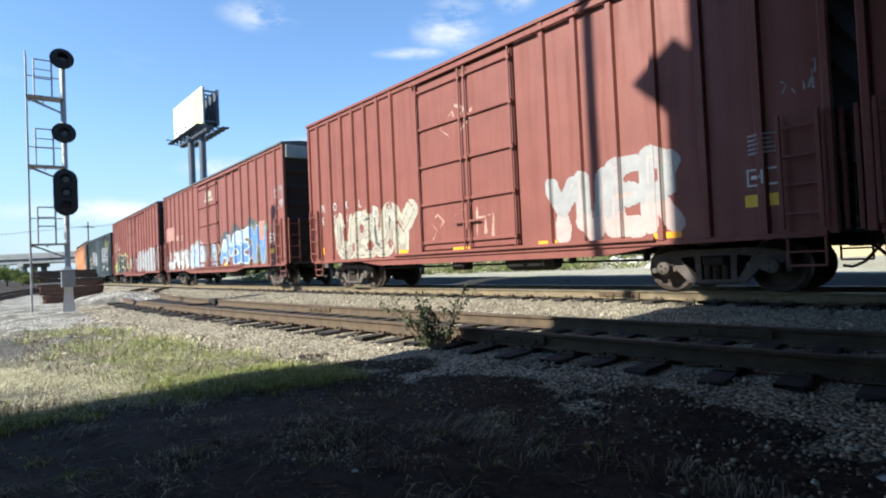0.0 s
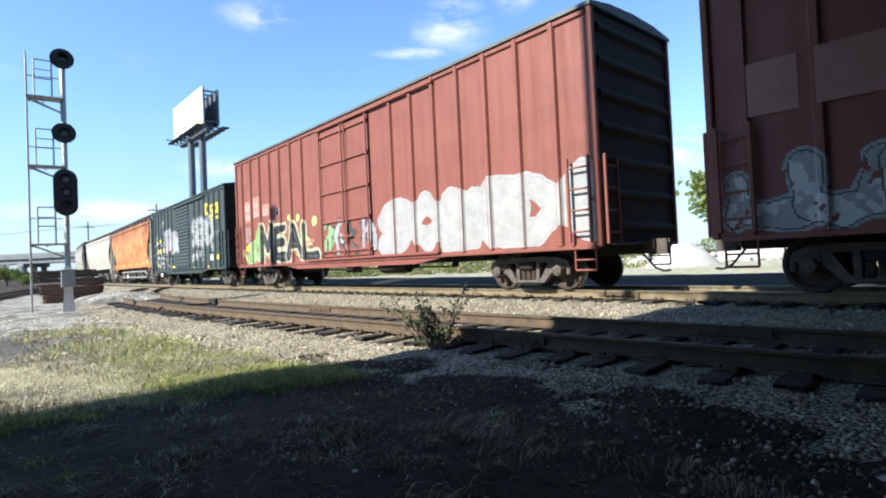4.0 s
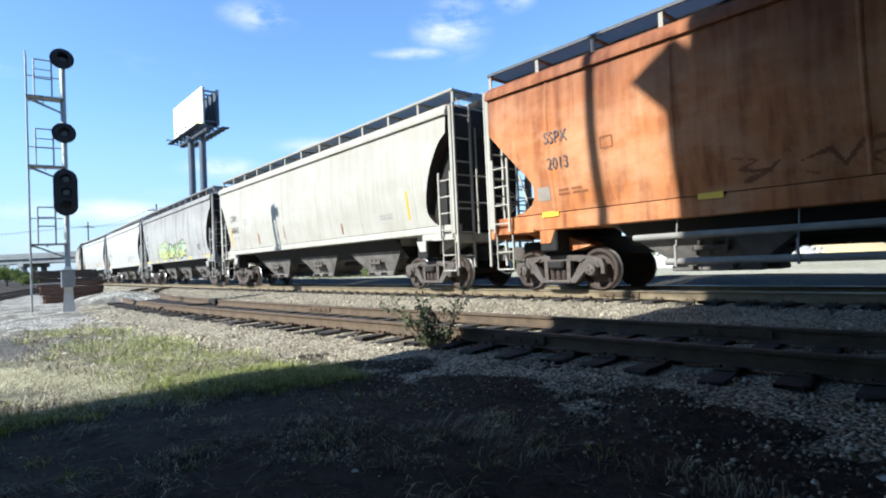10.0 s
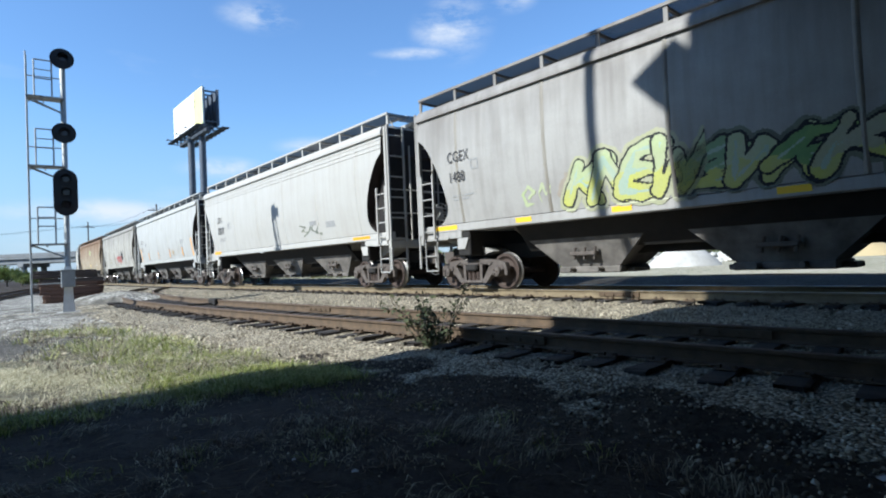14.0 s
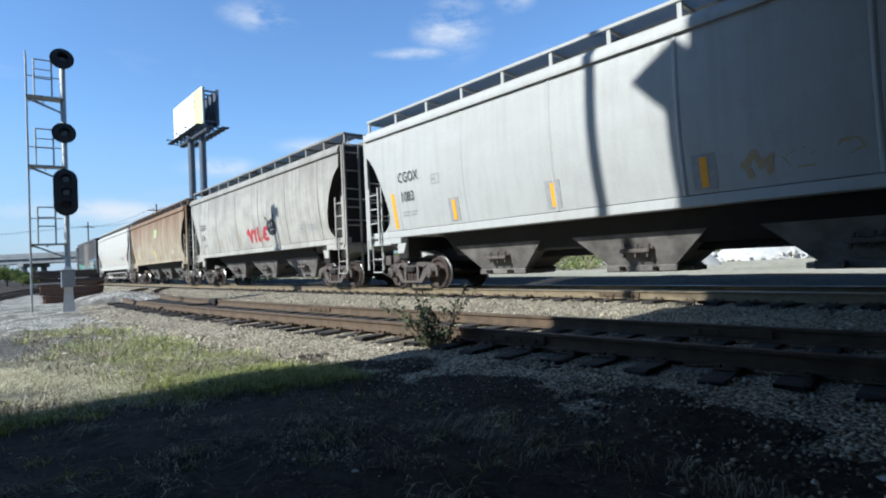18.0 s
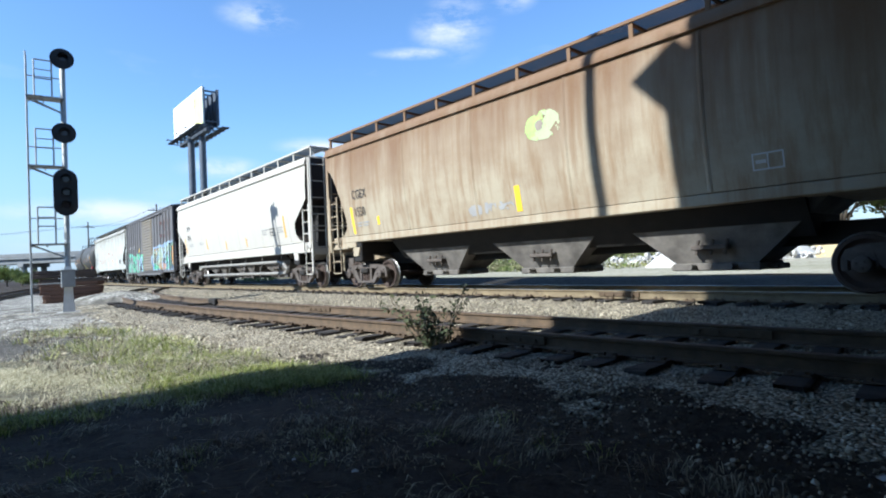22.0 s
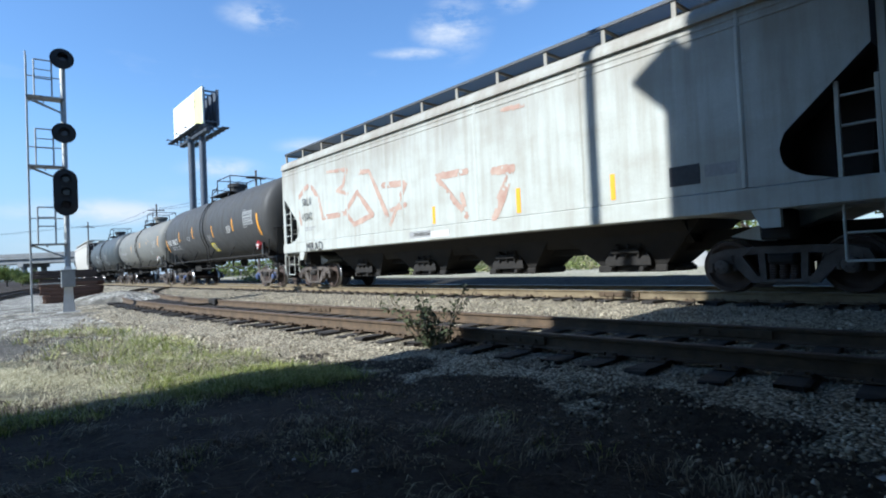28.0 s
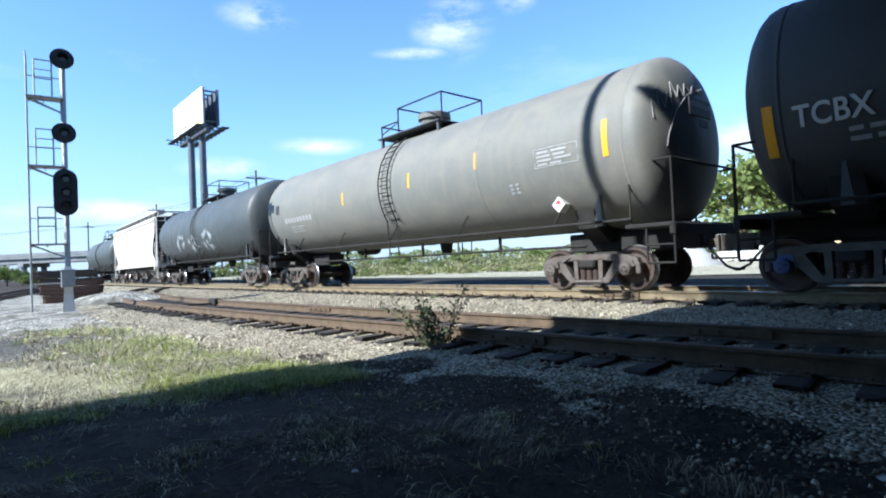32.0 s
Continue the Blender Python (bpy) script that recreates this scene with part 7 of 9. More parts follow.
def tank_car(name, label, L, mat, caps="blue", lx=0.0, R=TANK_R, zc=TANK_Z):
    """A tank car: a cylinder with domed heads on saddles, with a ladder, a valve dome and railings."""
    car = thing(name, label, "tank car", GROUP)
    sh = L / 2 - 0.64
    prof = []
    for i in range(9):
        t = math.pi / 2 * i / 8
        prof.append((R * math.sin(t), -sh - 0.62 * math.cos(t)))
    prof += [(R, x) for x in (-sh * 0.5, 0, sh * 0.5)]
    for i in range(8, -1, -1):
        t = math.pi / 2 * i / 8
        prof.append((R * math.sin(t), sh + 0.62 * math.cos(t)))
    b = Build()
    b.lathe(prof, (0, 0, zc), "x", 64)
    part("tank_shell", b, mat, car, "long cylindrical tank with domed heads", smooth=30)
    for x in (-sh * 0.98, -sh * 0.52, sh * 0.02, sh * 0.5, sh * 0.98):
        b = Build()
        b.lathe([(R, x - 0.03), (R + 0.009, x - 0.015), (R + 0.009, x + 0.015), (R, x + 0.03)], (0, 0, zc), "x", 64)
        part("weld_band", b, mat, car)
    off = (2.05, 1.45)
    for s in (-1, 1):
        x = s * (L / 2 - off[0 if s > 0 else 1])
        b = Build()
        prof2 = [(-1.0, 1.30)] + [(R * math.sin(a) * 1.0, zc - R * math.cos(a) - 0.0) for a in np.linspace(-0.72, 0.72, 13)] + [(1.0, 1.30), (0.5, 1.0), (-0.5, 1.0)]
        b.prism(prof2, "x", x - 0.22, x + 0.22)
        part("saddle", b, UNDER, car)
        b = Build()
        b.box(s * (L / 2 - 3.0), s * (L / 2), -0.34, 0.34, 0.80, 1.22, 0.03)
        b.box(s * (L / 2 - 0.95), s * L / 2, -1.45, 1.45, 1.20, 1.28, 0.015)
        b.box(s * (L / 2 - 0.10), s * (L / 2 + 0.02), -1.45, 1.45, 1.05, 1.26, 0.02)
        part("end_platform", b, UNDER, car)
        b = Build()
        xo = s * (L / 2 - 0.03)
        for y in (-1.40, 1.40):
            b.path([(s * (L / 2 - 0.85), y, 1.28), (s * (L / 2 - 0.85), y, 2.42), (xo, y, 2.42), (xo, y, 1.28)], 0.024, 6)
            b.path([(xo, y, 0.55), (xo, y, 1.2)], 0.022, 6)
            b.path([(s * (L / 2 - 0.55), y, 1.2), (s * (L / 2 - 0.55), y, 0.55), (xo, y, 0.55)], 0.022, 6)
            b.tube((s * (L / 2 - 0.55), y, 0.88), (xo, y, 0.88), 0.02, 6)
        b.tube((xo, -1.40, 2.42), (xo, 1.40, 2.42), 0.024, 6)
        part("end_railing", b, UNDER, car)
        for y in (-1, 1):
            b = Build()
            b.prism([(s * (L / 2 - 1.60), 1.30), (s * (L / 2 - 1.42), 1.30), (s * (L / 2 - 1.47), 1.92), (s * (L / 2 - 1.51), 1.92)], "y", y * 1.34, y * 1.44)
            part("jacking_bracket", b, mat, car)
    for y in (-1, 1):
        b = Build()
        b.tube((-L / 2 + 0.8, y * 1.46, 1.38), (L / 2 - 0.8, y * 1.46, 1.38), 0.03, 8)
        part("side_handrail", b, UNDER, car)
        for x in np.linspace(-L / 2 + 2.6, L / 2 - 2.6, 5):
            b = Build()
            b.tube((x, y * 1.46, 1.38), (x + 0.25, y * 1.26, zc - R * 0.62), 0.02, 6)
            part("handrail_bracket", b, UNDER, car)
    # ladder that follows the shell, both sides
    for y in (-1, 1):
        b = Build()
        arc = [(y * (R + 0.10) * math.sin(a), zc - (R + 0.10) * math.cos(a)) for a in np.linspace(1.0, 2.55, 14)]
        for dx in (-0.22, 0.22):
            b.path([(lx + dx, y * 1.46, 1.0)] + [(lx + dx, p[0], p[1]) for p in arc], 0.022, 5)
        for p in [(y * 1.46, 1.05), (y * 1.46, 1.42)] + arc[1:-1]:
            b.tube((lx - 0.22, p[0], p[1]), (lx + 0.22, p[0], p[1]), 0.016, 5)
        part("side_ladder", b, UNDER, car)
    top = zc + R
    b = Build()
    b.box(lx - 1.35, lx + 1.6, -0.95, 0.95, top + 0.02, top + 0.06, 0.01)
    for x in (lx - 1.2, lx + 1.5):
        for y in (-0.85, 0.85):
            b.box(x - 0.04, x + 0.04, y - 0.04, y + 0.04, top - 0.30, top + 0.03)
    part("dome_platform", b, GRATE, car)
    b = Build()
    b.lathe([(0.0, top + 0.60), (0.46, top + 0.60), (0.50, top + 0.56), (0.50, top + 0.42), (0.42, top + 0.38), (0.36, top + 0.05), (0.36, top - 0.05)], (lx + 0.35, 0, 0), "z", 24)
    for i in range(8):
        a = 2 * math.pi * i / 8
        b.tube((lx + 0.35 + 0.40 * math.cos(a), 0.40 * math.sin(a), top + 0.30), (lx + 0.35 + 0.40 * math.cos(a), 0.40 * math.sin(a), top + 0.56), 0.03, 6)
    part("valve_dome", b, mat, car, "bolted valve dome")
    b = Build()
    for y in (-0.80, 0.80):
        b.path([(lx - 1.3, y, top - 0.1), (lx - 1.3, y, top + 0.45), (lx - 0.42, y, top + 0.45)], 0.025, 6)
        b.path([(lx - 0.42, y, top + 0.0), (lx - 0.42, y, top + 0.84), (lx + 1.6, y, top + 0.84), (lx + 1.6, y, top - 0.05)], 0.025, 6)
        b.tube((lx - 0.42, y, top + 0.42), (lx - 1.3, y, top + 0.2), 0.018, 6)
    for x, z in ((lx - 1.3, 0.45), (lx + 1.6, 0.84), (lx - 0.42, 0.84)):
        b.tube((x, -0.80, top + z), (x, 0.80, top + z), 0.025, 6)
    part("dome_railing", b, UNDER, car)
    b = Build()
    b.lathe([(0.0, 0.95), (0.14, 0.96), (0.16, 1.05), (0.20, 1.3), (0.34, zc - R + 0.1)], (0.9, 0, 0), "z", 14)
    part("bottom_outlet", b, UNDER, car)
    b = Build()
    b.lathe([(0.0, -0.6), (0.16, -0.58), (0.2, -0.45), (0.2, 0.45), (0.16, 0.58), (0.0, 0.6)], (-3.6, 0.2, 1.30), "x", 12)
    b.tube((-6, -0.35, 0.95), (6, -0.35, 0.95), 0.03, 6)
    for x in (-4.2, -3.0, 0.2, 3.4):
        b.box(x - 0.03, x + 0.03, -0.38, -0.32, 0.95, zc - R + 0.12)
    part("brake_gear", b, UNDER, car)
    brake_wheel(car, UNDER, L / 2 - 0.35, 0.4, 2.1)
    running_gear(car, L, off, caps)
    return car, Skin(lambda x, z: -math.sqrt(max(0.01, R * R - (z - zc) ** 2)), -sh, sh, zc - R * 0.9, zc + R * 0.9)


# ---- the train, from the car that leaves first ----
CARS = []


def runs(pair, u0, u1):
    CARS.append((pair[0], (u0 + u1) / 2))
    return pair


P60 = [-8.72, -7.74, -6.78, -5.78, -4.84, -3.86, -2.9, 2.7, 3.66, 4.62, 5.56, 6.52, 7.5, 8.5]
P50H = [-7.05, -6.28, -5.5, -4.8, -4.1, -3.4, -2.7, 2.75, 3.55, 4.35, 5.15, 5.95, 6.8]
P50 = [-6.9, -6.0, -5.15, -4.3, -3.4, -2.5, 2.5, 3.4, 4.3, 5.15, 6.0, 6.85]

c, k = runs(boxcar("boxcar", "oxide-red high boxcar with outside posts, in building shade", 15.6, 5.86, RED, (-1.6, 1.8), P50H, off=1.9, roof_mat=RED), -187.6, -172.0)

c, k = runs(boxcar("boxcar", "oxide-red high boxcar with cream and white graffiti beside a plug door", 15.5, 5.86, RED, (-1.55, 1.95), P50H, off=1.9, roof_mat=RED), -171.7, -156.2)
for i, ch in enumerate("NOKL"):
    letter(c, ch, -6.95 + 0.78 * i, 2.62 - 0.02 * i, 0.26, "white", k)
for i, ch in enumerate("571883"):
    letter(c, ch, -6.95 + 0.78 * i, 2.18, 0.26, "white", k)
spray(c, "UEUY", -5.9, -1.9, 0.98, 2.4, k, "cream", "slate", "cream", 0.15, 0.014, 0.14, seed=3, tight=1.02, wave=0.09, cut=0.05, fill2="taupe", mix_k=2.0, core="slate", core_w=0.010, label="cream graffiti block letters, weathered")
spray(c, "YUER", 2.72, 5.5, 1.0, 2.45, k, "chalk", None, None, 0.185, 0.03, 0.05, seed=5, tight=1.06, rise=0.32, wave=0.07, fade=("palepink", 0.3), core="palepink", core_w=0.012, label="swollen white graffiti letters, pinkish below")
spray(c, "917", -1.2, 1.3, 1.3, 2.1, k, "pink", None, None, 0.012, seed=6, cell=0.02, label="thin faded graffiti scrawl")
spray(c, "52", -0.6, 0.6, 3.9, 4.7, k, "pink", None, None, 0.011, seed=7, cell=0.02, label="thin pink graffiti scrawl")
panels(c, "reflector", [(-7.2, -6.9, 1.15, 1.4), (-2.6, -2.2, 1.02, 1.13), (-0.3, 0.3, 0.98, 1.09), (2.4, 2.9, 0.98, 1.09), (5.0, 5.5, 0.98, 1.09)], "amber", k)
data_lines(c, 6.62, 2.5, "grey", k, 5, 0.4, 0.03, 0.07)
spray(c, "2516", 7.1, 7.6, 3.0, 3.5, k, "grey", None, None, 0.010, seed=8, cell=0.016, label="thin grey graffiti scrawl")
border(c, 6.58, 7.05, 1.70, 1.97, "white", k, 0.03, True)
panels(c, "warning_label", [(6.54, 7.04, 1.38, 1.57)], "yellow", k)

c, k = runs(boxcar("boxcar", "oxide-red high boxcar with blue and white graffiti, grey roof end", 18.6, 5.72, RED_B, (-1.75, 1.45), P60, off=2.1, roof_mat=ROOFGREY), -154.2, -135.6)
b = Build()
b.box(9.280, 9.375, -1.46, 1.46, 5.06, 5.56, 0.01)
part("upper_end_panel", b, GALV, c, "bare zinc upper end panel")
spray(c, "AMSEX", 1.6, 6.3, 1.05, 2.35, k, "paleblue", "white", "slate", 0.165, 0.055, 0.06, slant=0.1, seed=11, tight=1.1, fade=("azure", 0.6), puffs="slate", rise=0.38, wave=0.04, label="pale blue graffiti letters with white rims and dark clouds")
spray(c, "YV", 5.6, 7.4, 1.05, 2.7, k, "azure", "chalk", "soot", 0.14, 0.045, 0.12, seed=14, tight=1.0, wave=0.08, drop=0.018, label="blue arrow shapes with white rims")
spray(c, "LUROS", -9.1, -4.05, 0.98, 2.05, k, "chalk", "slate", "chalk", 0.17, 0.022, 0.05, seed=12, cut=0.02, tight=1.12, wave=0.07, rise=0.12, fill2="white", mix_k=1.6, label="swollen white graffiti letters with grey lines")
spray(c, "I", -3.85, -3.2, 1.35, 1.95, k, "slate", None, None, 0.26, seed=44, wave=0.08, label="grey painted-out patch")
spray(c, "69", -3.5, -1.45, 1.0, 2.45, k, "paleblue", "chalk", "chalk", 0.30, 0.10, 0.06, seed=16, cut=0.03, tight=1.2, wave=0.16, fill2="chalk", mix_k=2.4, core="palepink", core_w=0.03, drop=0.016, label="pale blue and white sprayed cloud")
spray(c, "625174", -1.9, 1.4, 1.0, 2.35, k, "chalk", "slate", None, 0.085, 0.025, 0.05, seed=17, cut=0.08, tight=1.25, wave=0.10, cycle=("lilac", "chalk", "slate", "chalk", "paleblue", "cream"), core="slate", core_w=0.010, label="worn pale graffiti over the door")
panels(c, "paint_patch", [(-8.66, -7.98, 2.78, 3.6), (-7.75, -6.95, 2.78, 3.6), (-6.68, -6.05, 2.72, 3.05), (6.6, 7.2, 2.0, 2.8)], "dustpink", k, "faded paint-out patches")
panels(c, "warning_sign", [(-0.55, 0.45, 4.62, 4.92), (-0.7, 0.6, 4.40, 4.55)], "cream", k)
panels(c, "reflector", [(7.7, 8.08, 1.40, 1.58), (2.0, 2.4, 1.02, 1.12), (-5.0, -4.6, 1.02, 1.12)], "yellow", k)
border(c, 7.68, 8.15, 1.86, 2.20, "white", k, 0.03, True)
border(c, -5.6, -5.32, 2.73, 2.97, "white", k, 0.03)
letter(c, "5231", 7.82, 1.04, 0.10, "white", k)
spray(c, "9517", 8.25, 9.1, 3.55, 4.05, k, "silver", None, None, 0.012, seed=13, cell=0.018, label="thin silver graffiti scrawl")
spray(c, "2436", 8.25, 9.1, 3.1, 3.5, k, "silver", None, None, 0.012, seed=15, cell=0.018, label="thin silver graffiti scrawl")
panels(c, "marker_stripe", [(9.06, 9.14, 1.6, 2.55)], "amber", k)

c, k = runs(boxcar("boxcar", "oxide-red high boxcar with black, green and white graffiti", 18.95, 5.75, RED, (-1.5, 1.6), P60, off=2.3, roof_mat=ROOFGREY), -133.6, -114.65)
spray(c, "MEAL", -6.85, -1.95, 0.92, 2.60, k, "ink", "cream", "palegreen", 0.165, 0.055, 0.05, seed=21, wave=0.05, tight=1.04, rise=-0.05, slant=-0.08, drop=0.016, core="slate", core_w=0.01, label="black graffiti letters with cream rims")
for x, z, r in ((-4.2, 2.65, 0.10), (-3.45, 2.58, 0.12), (-2.15, 2.35, 0.16), (-6.95, 2.6, 0.11)):
    scrawl(c, [[(x, z), (x + 0.05, z + 0.06)]], k, "lime", r, "lime green sprayed dot", seed=26, wave=0.03)
spray(c, "14", -8.3, -6.5, 1.02, 2.0, k, "moss", "palegreen", None, 0.26, 0.03, 0.2, seed=22, wave=0.26, tight=1.1, rise=0.55, cut=0.03, fill2="fern", drop=0.006, label="green sprayed cloud")
spray(c, "SOBEX", 1.9, 9.2, 1.02, 2.65, k, "chalk", "lilac", "chalk", 0.25, 0.03, 0.06, seed=23, wave=0.10, tight=1.1, drop=0.008, core="silver", core_w=0.018, label="swollen white graffiti letters")

spray(c, "7357", -1.5, 1.7, 1.1, 2.35, k, "silver", "ink", None, 0.10, 0.04, 0.08, seed=24, cut=0.22, tight=1.1, cycle=("fern", "silver", "slate", "lilac"), label="worn silver graffiti over the door")
spray(c, "374", -8.9, -1.6, 1.1, 2.0, k, "sand", "ink", None, 0.07, 0.05, seed=25, cut=0.35, drop=0.005)
panels(c, "paint_patch", [(-8.5, -7.9, 2.85, 3.75), (-7.6, -6.9, 3.0, 3.85), (-6.6, -5.9, 2.95, 3.45)], "dustpink", k, "faded paint-out patches")
for ch, x, z in (("N", -8.45, 3.35), ("O", -8.15, 3.35), ("K", -7.5, 3.4), ("L", -7.2, 3.4), ("6", -8.4, 2.95), ("0", -8.15, 2.95), ("0", -7.5, 2.98), ("4", -7.2, 2.98), ("0", -6.5, 3.0), ("0", -6.25, 3.0)):
    letter(c, ch, x, z, 0.24, "white", k)
border(c, -5.3, -5.02, 2.84, 3.12, "white", k, 0.03)
data_lines(c, -8.5, 2.6, "grey", k, 8, 0.6)
panels(c, "warning_label", [(-8.5, -8.1, 1.6, 1.8)], "yellow", k)

c, k = runs(boxcar("boxcar", "black-green boxcar with corrugated door, yellow block logo, silver graffiti", 15.4, 5.05, BLACKGREEN, (-1.7, 1.4), P50, "corrugated", off=1.5, roof_mat=BLACKGREEN), -113.05, -97.65)
# the road's initials, drawn as plain blocks
panels(c, "logo_block", [(4.45, 4.60, 3.74, 4.34), (4.60, 5.02, 4.20, 4.34), (4.60, 5.02, 3.74, 3.88),
                         (5.30, 5.75, 4.08, 4.20), (5.30, 5.42, 3.92, 4.08), (5.30, 5.75, 3.84, 3.96), (5.63, 5.75, 3.68, 3.84), (5.30, 5.75, 3.58, 3.70), (5.30, 5.75, 3.40, 3.47),
                         (6.20, 6.80, 4.08, 4.20), (6.33, 6.67, 3.84, 4.08), (6.20, 6.80, 3.68, 3.84), (6.20, 6.80, 3.40, 3.52)], "gold", k, "yellow block logo")
spray(c, "SERO", 1.9, 5.65, 2.1, 3.78, k, "silver", "ink", "haze", 0.20, 0.03, 0.07, seed=31, wave=0.04, tight=1.14, rise=-0.06, cell=0.02, fill2="chalk", mix_k=2.2, core="slate", core_w=0.016, label="silver graffiti letters with black rims in a grey cloud")
for i, lines in enumerate(([[(-4.15, 2.30), (-4.15, 3.30), (-3.95, 3.45), (-3.65, 3.35), (-3.60, 2.95), (-3.85, 2.75), (-3.75, 2.25)]],
                           [[(-3.32, 2.20), (-3.32, 3.20), (-3.05, 3.42), (-2.90, 3.20), (-3.0, 2.90), (-3.15, 2.55), (-2.85, 2.25)]],
                           [[(-2.50, 2.10), (-2.45, 3.15), (-2.15, 3.25), (-2.02, 2.80), (-2.10, 2.35), (-2.45, 2.10)]],
                           [[(-1.62, 2.15), (-1.60, 3.05), (-1.25, 3.2), (-1.05, 2.8), (-1.3, 2.5), (-0.95, 2.15)]])):
    scrawl(c, rounded(lines), k, "silver", 0.21, "swollen lilac bubble letter with a pale rim", rim="chalk", rim_w=0.022, seed=32 + i, wave=0.05, cut=0.03, core="palepink" if i % 2 else "lilac", core_w=0.016, fill2="lilac", mix_k=1.6, drop=0.009)
scrawl(c, rounded([[(-3.27, 3.38), (-3.07, 3.49), (-2.89, 3.22), (-3.02, 3.0), (-3.25, 3.02), (-3.27, 3.38)], [(-3.91, 3.37), (-3.61, 3.33), (-3.58, 2.96), (-3.89, 2.94), (-3.91, 3.37)], [(-4.38, 2.52), (-4.05, 2.6), (-3.74, 2.4), (-3.72, 2.03)]]), k, "silver", 0.014, "thin pale rings on bubble letters", seed=41, wave=0.02, cell=0.02, drop=0.018)
scrawl(c, rounded([[(-7.19, 2.79), (-6.95, 2.6), (-6.74, 2.74), (-6.46, 2.83), (-6.14, 2.84), (-5.83, 2.82), (-5.59, 2.7), (-5.43, 2.57), (-5.15, 2.59), (-4.98, 2.66), (-4.82, 2.81), (-4.57, 2.66)], [(-6.98, 2.14), (-7.35, 2.07), (-7.5, 1.86), (-7.48, 1.61), (-7.3, 1.41), (-7.12, 1.41), (-7.01, 1.67)],
                   [(-6.75, 2.51), (-6.8, 2.06), (-6.74, 1.53), (-6.41, 1.39), (-6.21, 1.59), (-6.39, 1.78), (-6.66, 1.75)]]), k, "white", 0.023, "looped white graffiti scrawl", seed=33, wave=0.02, cell=0.02, drop=0.022)
scrawl(c, rounded([[(-5.99, 2.12), (-5.85, 1.45), (-5.7, 1.05), (-5.93, 1.12), (-5.68, 1.27), (-5.46, 1.05)], [(-5.91, 2.49), (-6.01, 1.85), (-5.92, 1.29), (-5.63, 1.16), (-5.49, 1.57), (-5.64, 1.91)], [(-5.37, 2.56), (-5.46, 1.99), (-5.33, 1.4), (-5.17, 1.33), (-5.24, 1.86), (-5.11, 2.25)],
                   [(-5.04, 2.55), (-5.02, 2.03), (-4.88, 1.71), (-4.91, 1.21), (-5.02, 1.06), (-4.81, 1.08)], [(-5.25, 1.81), (-4.98, 1.82), (-4.83, 1.56), (-4.95, 1.37), (-5.21, 1.49)]]), k, "white", 0.023, "looped white graffiti scrawl", seed=34, wave=0.02, cell=0.02, drop=0.022)
scrawl(c, [[(-5.0, 2.40), (-4.62, 2.38), (-4.60, 2.18), (-4.85, 2.16)]], k, "cream", 0.075, "cream sprayed cloud", seed=35, wave=0.04, cut=0.06, drop=0.014)
scrawl(c, rounded([[(-4.66, 1.88), (-4.43, 1.56), (-4.5, 1.28), (-4.7, 1.2), (-4.79, 1.5)], [(-4.32, 1.84), (-4.1, 1.62), (-3.99, 1.19), (-4.13, 1.04)], [(-4.22, 2.02), (-4.03, 2.13), (-3.77, 1.99), (-3.69, 1.75), (-3.87, 1.59), (-3.76, 1.21), (-3.52, 1.02)],
                   [(-3.79, 1.49), (-3.73, 1.76), (-3.52, 1.82), (-3.45, 1.54), (-3.59, 1.24), (-3.68, 1.11)], [(-3.38, 1.36), (-3.27, 1.13), (-3.11, 1.24), (-3.05, 1.54), (-3.16, 1.73)], [(-2.78, 1.72), (-2.71, 1.45), (-2.74, 1.17), (-2.81, 1.02)]]), k, "chalk", 0.020, "loose pale graffiti loops", seed=36, wave=0.02, cell=0.02, drop=0.020)
scrawl(c, [[(-4.91, 3.9), (-4.88, 3.53), (-4.76, 3.8), (-4.73, 3.44), (-4.55, 3.84), (-4.66, 3.37), (-4.47, 3.52), (-4.71, 3.69)], [(-2.48, 1.47), (-2.37, 1.54), (-2.24, 1.44), (-2.12, 1.38)]], k, "silver", 0.013, "thin grey graffiti tag", seed=37, wave=0.02, cell=0.016)
scrawl(c, [[(-5.07, 3.99), (-4.84, 4.23), (-4.69, 4.13), (-5.08, 3.79)]], k, "chalk", 0.035, "white sprayed flick", seed=38, wave=0.04, cell=0.02, cut=0.08)
scrawl(c, [[(-6.79, 3.4), (-6.71, 3.14), (-6.55, 3.4), (-6.5, 3.14), (-6.35, 3.38), (-6.31, 3.12), (-6.1, 3.3)], [(-6.88, 3.08), (-6.18, 3.12)]], k, "chalk", 0.016, "thin white graffiti scrawl", seed=39, wave=0.02, cell=0.016)
panels(c, "route_board", [(-3.33, -2.78, 1.74, 2.17)], "ink", Skin(lambda x, z: k(x, z) - 0.016, k.x0, k.x1, k.z0, k.z1), "black route board")
panels(c, "reflector", [(-2.46, -2.03, 1.10, 1.20)], "yellow", k)
spray(c, "943 82", 1.75, 4.25, 1.32, 2.0, k, "chalk", None, None, 0.048, seed=35, wave=0.06, cell=0.022, cut=0.1)
spray(c, "5E49O", 6.0, 6.9, 2.55, 2.82, k, "silver", None, None, 0.012, seed=36, wave=0.03, cell=0.016, slant=0.1)
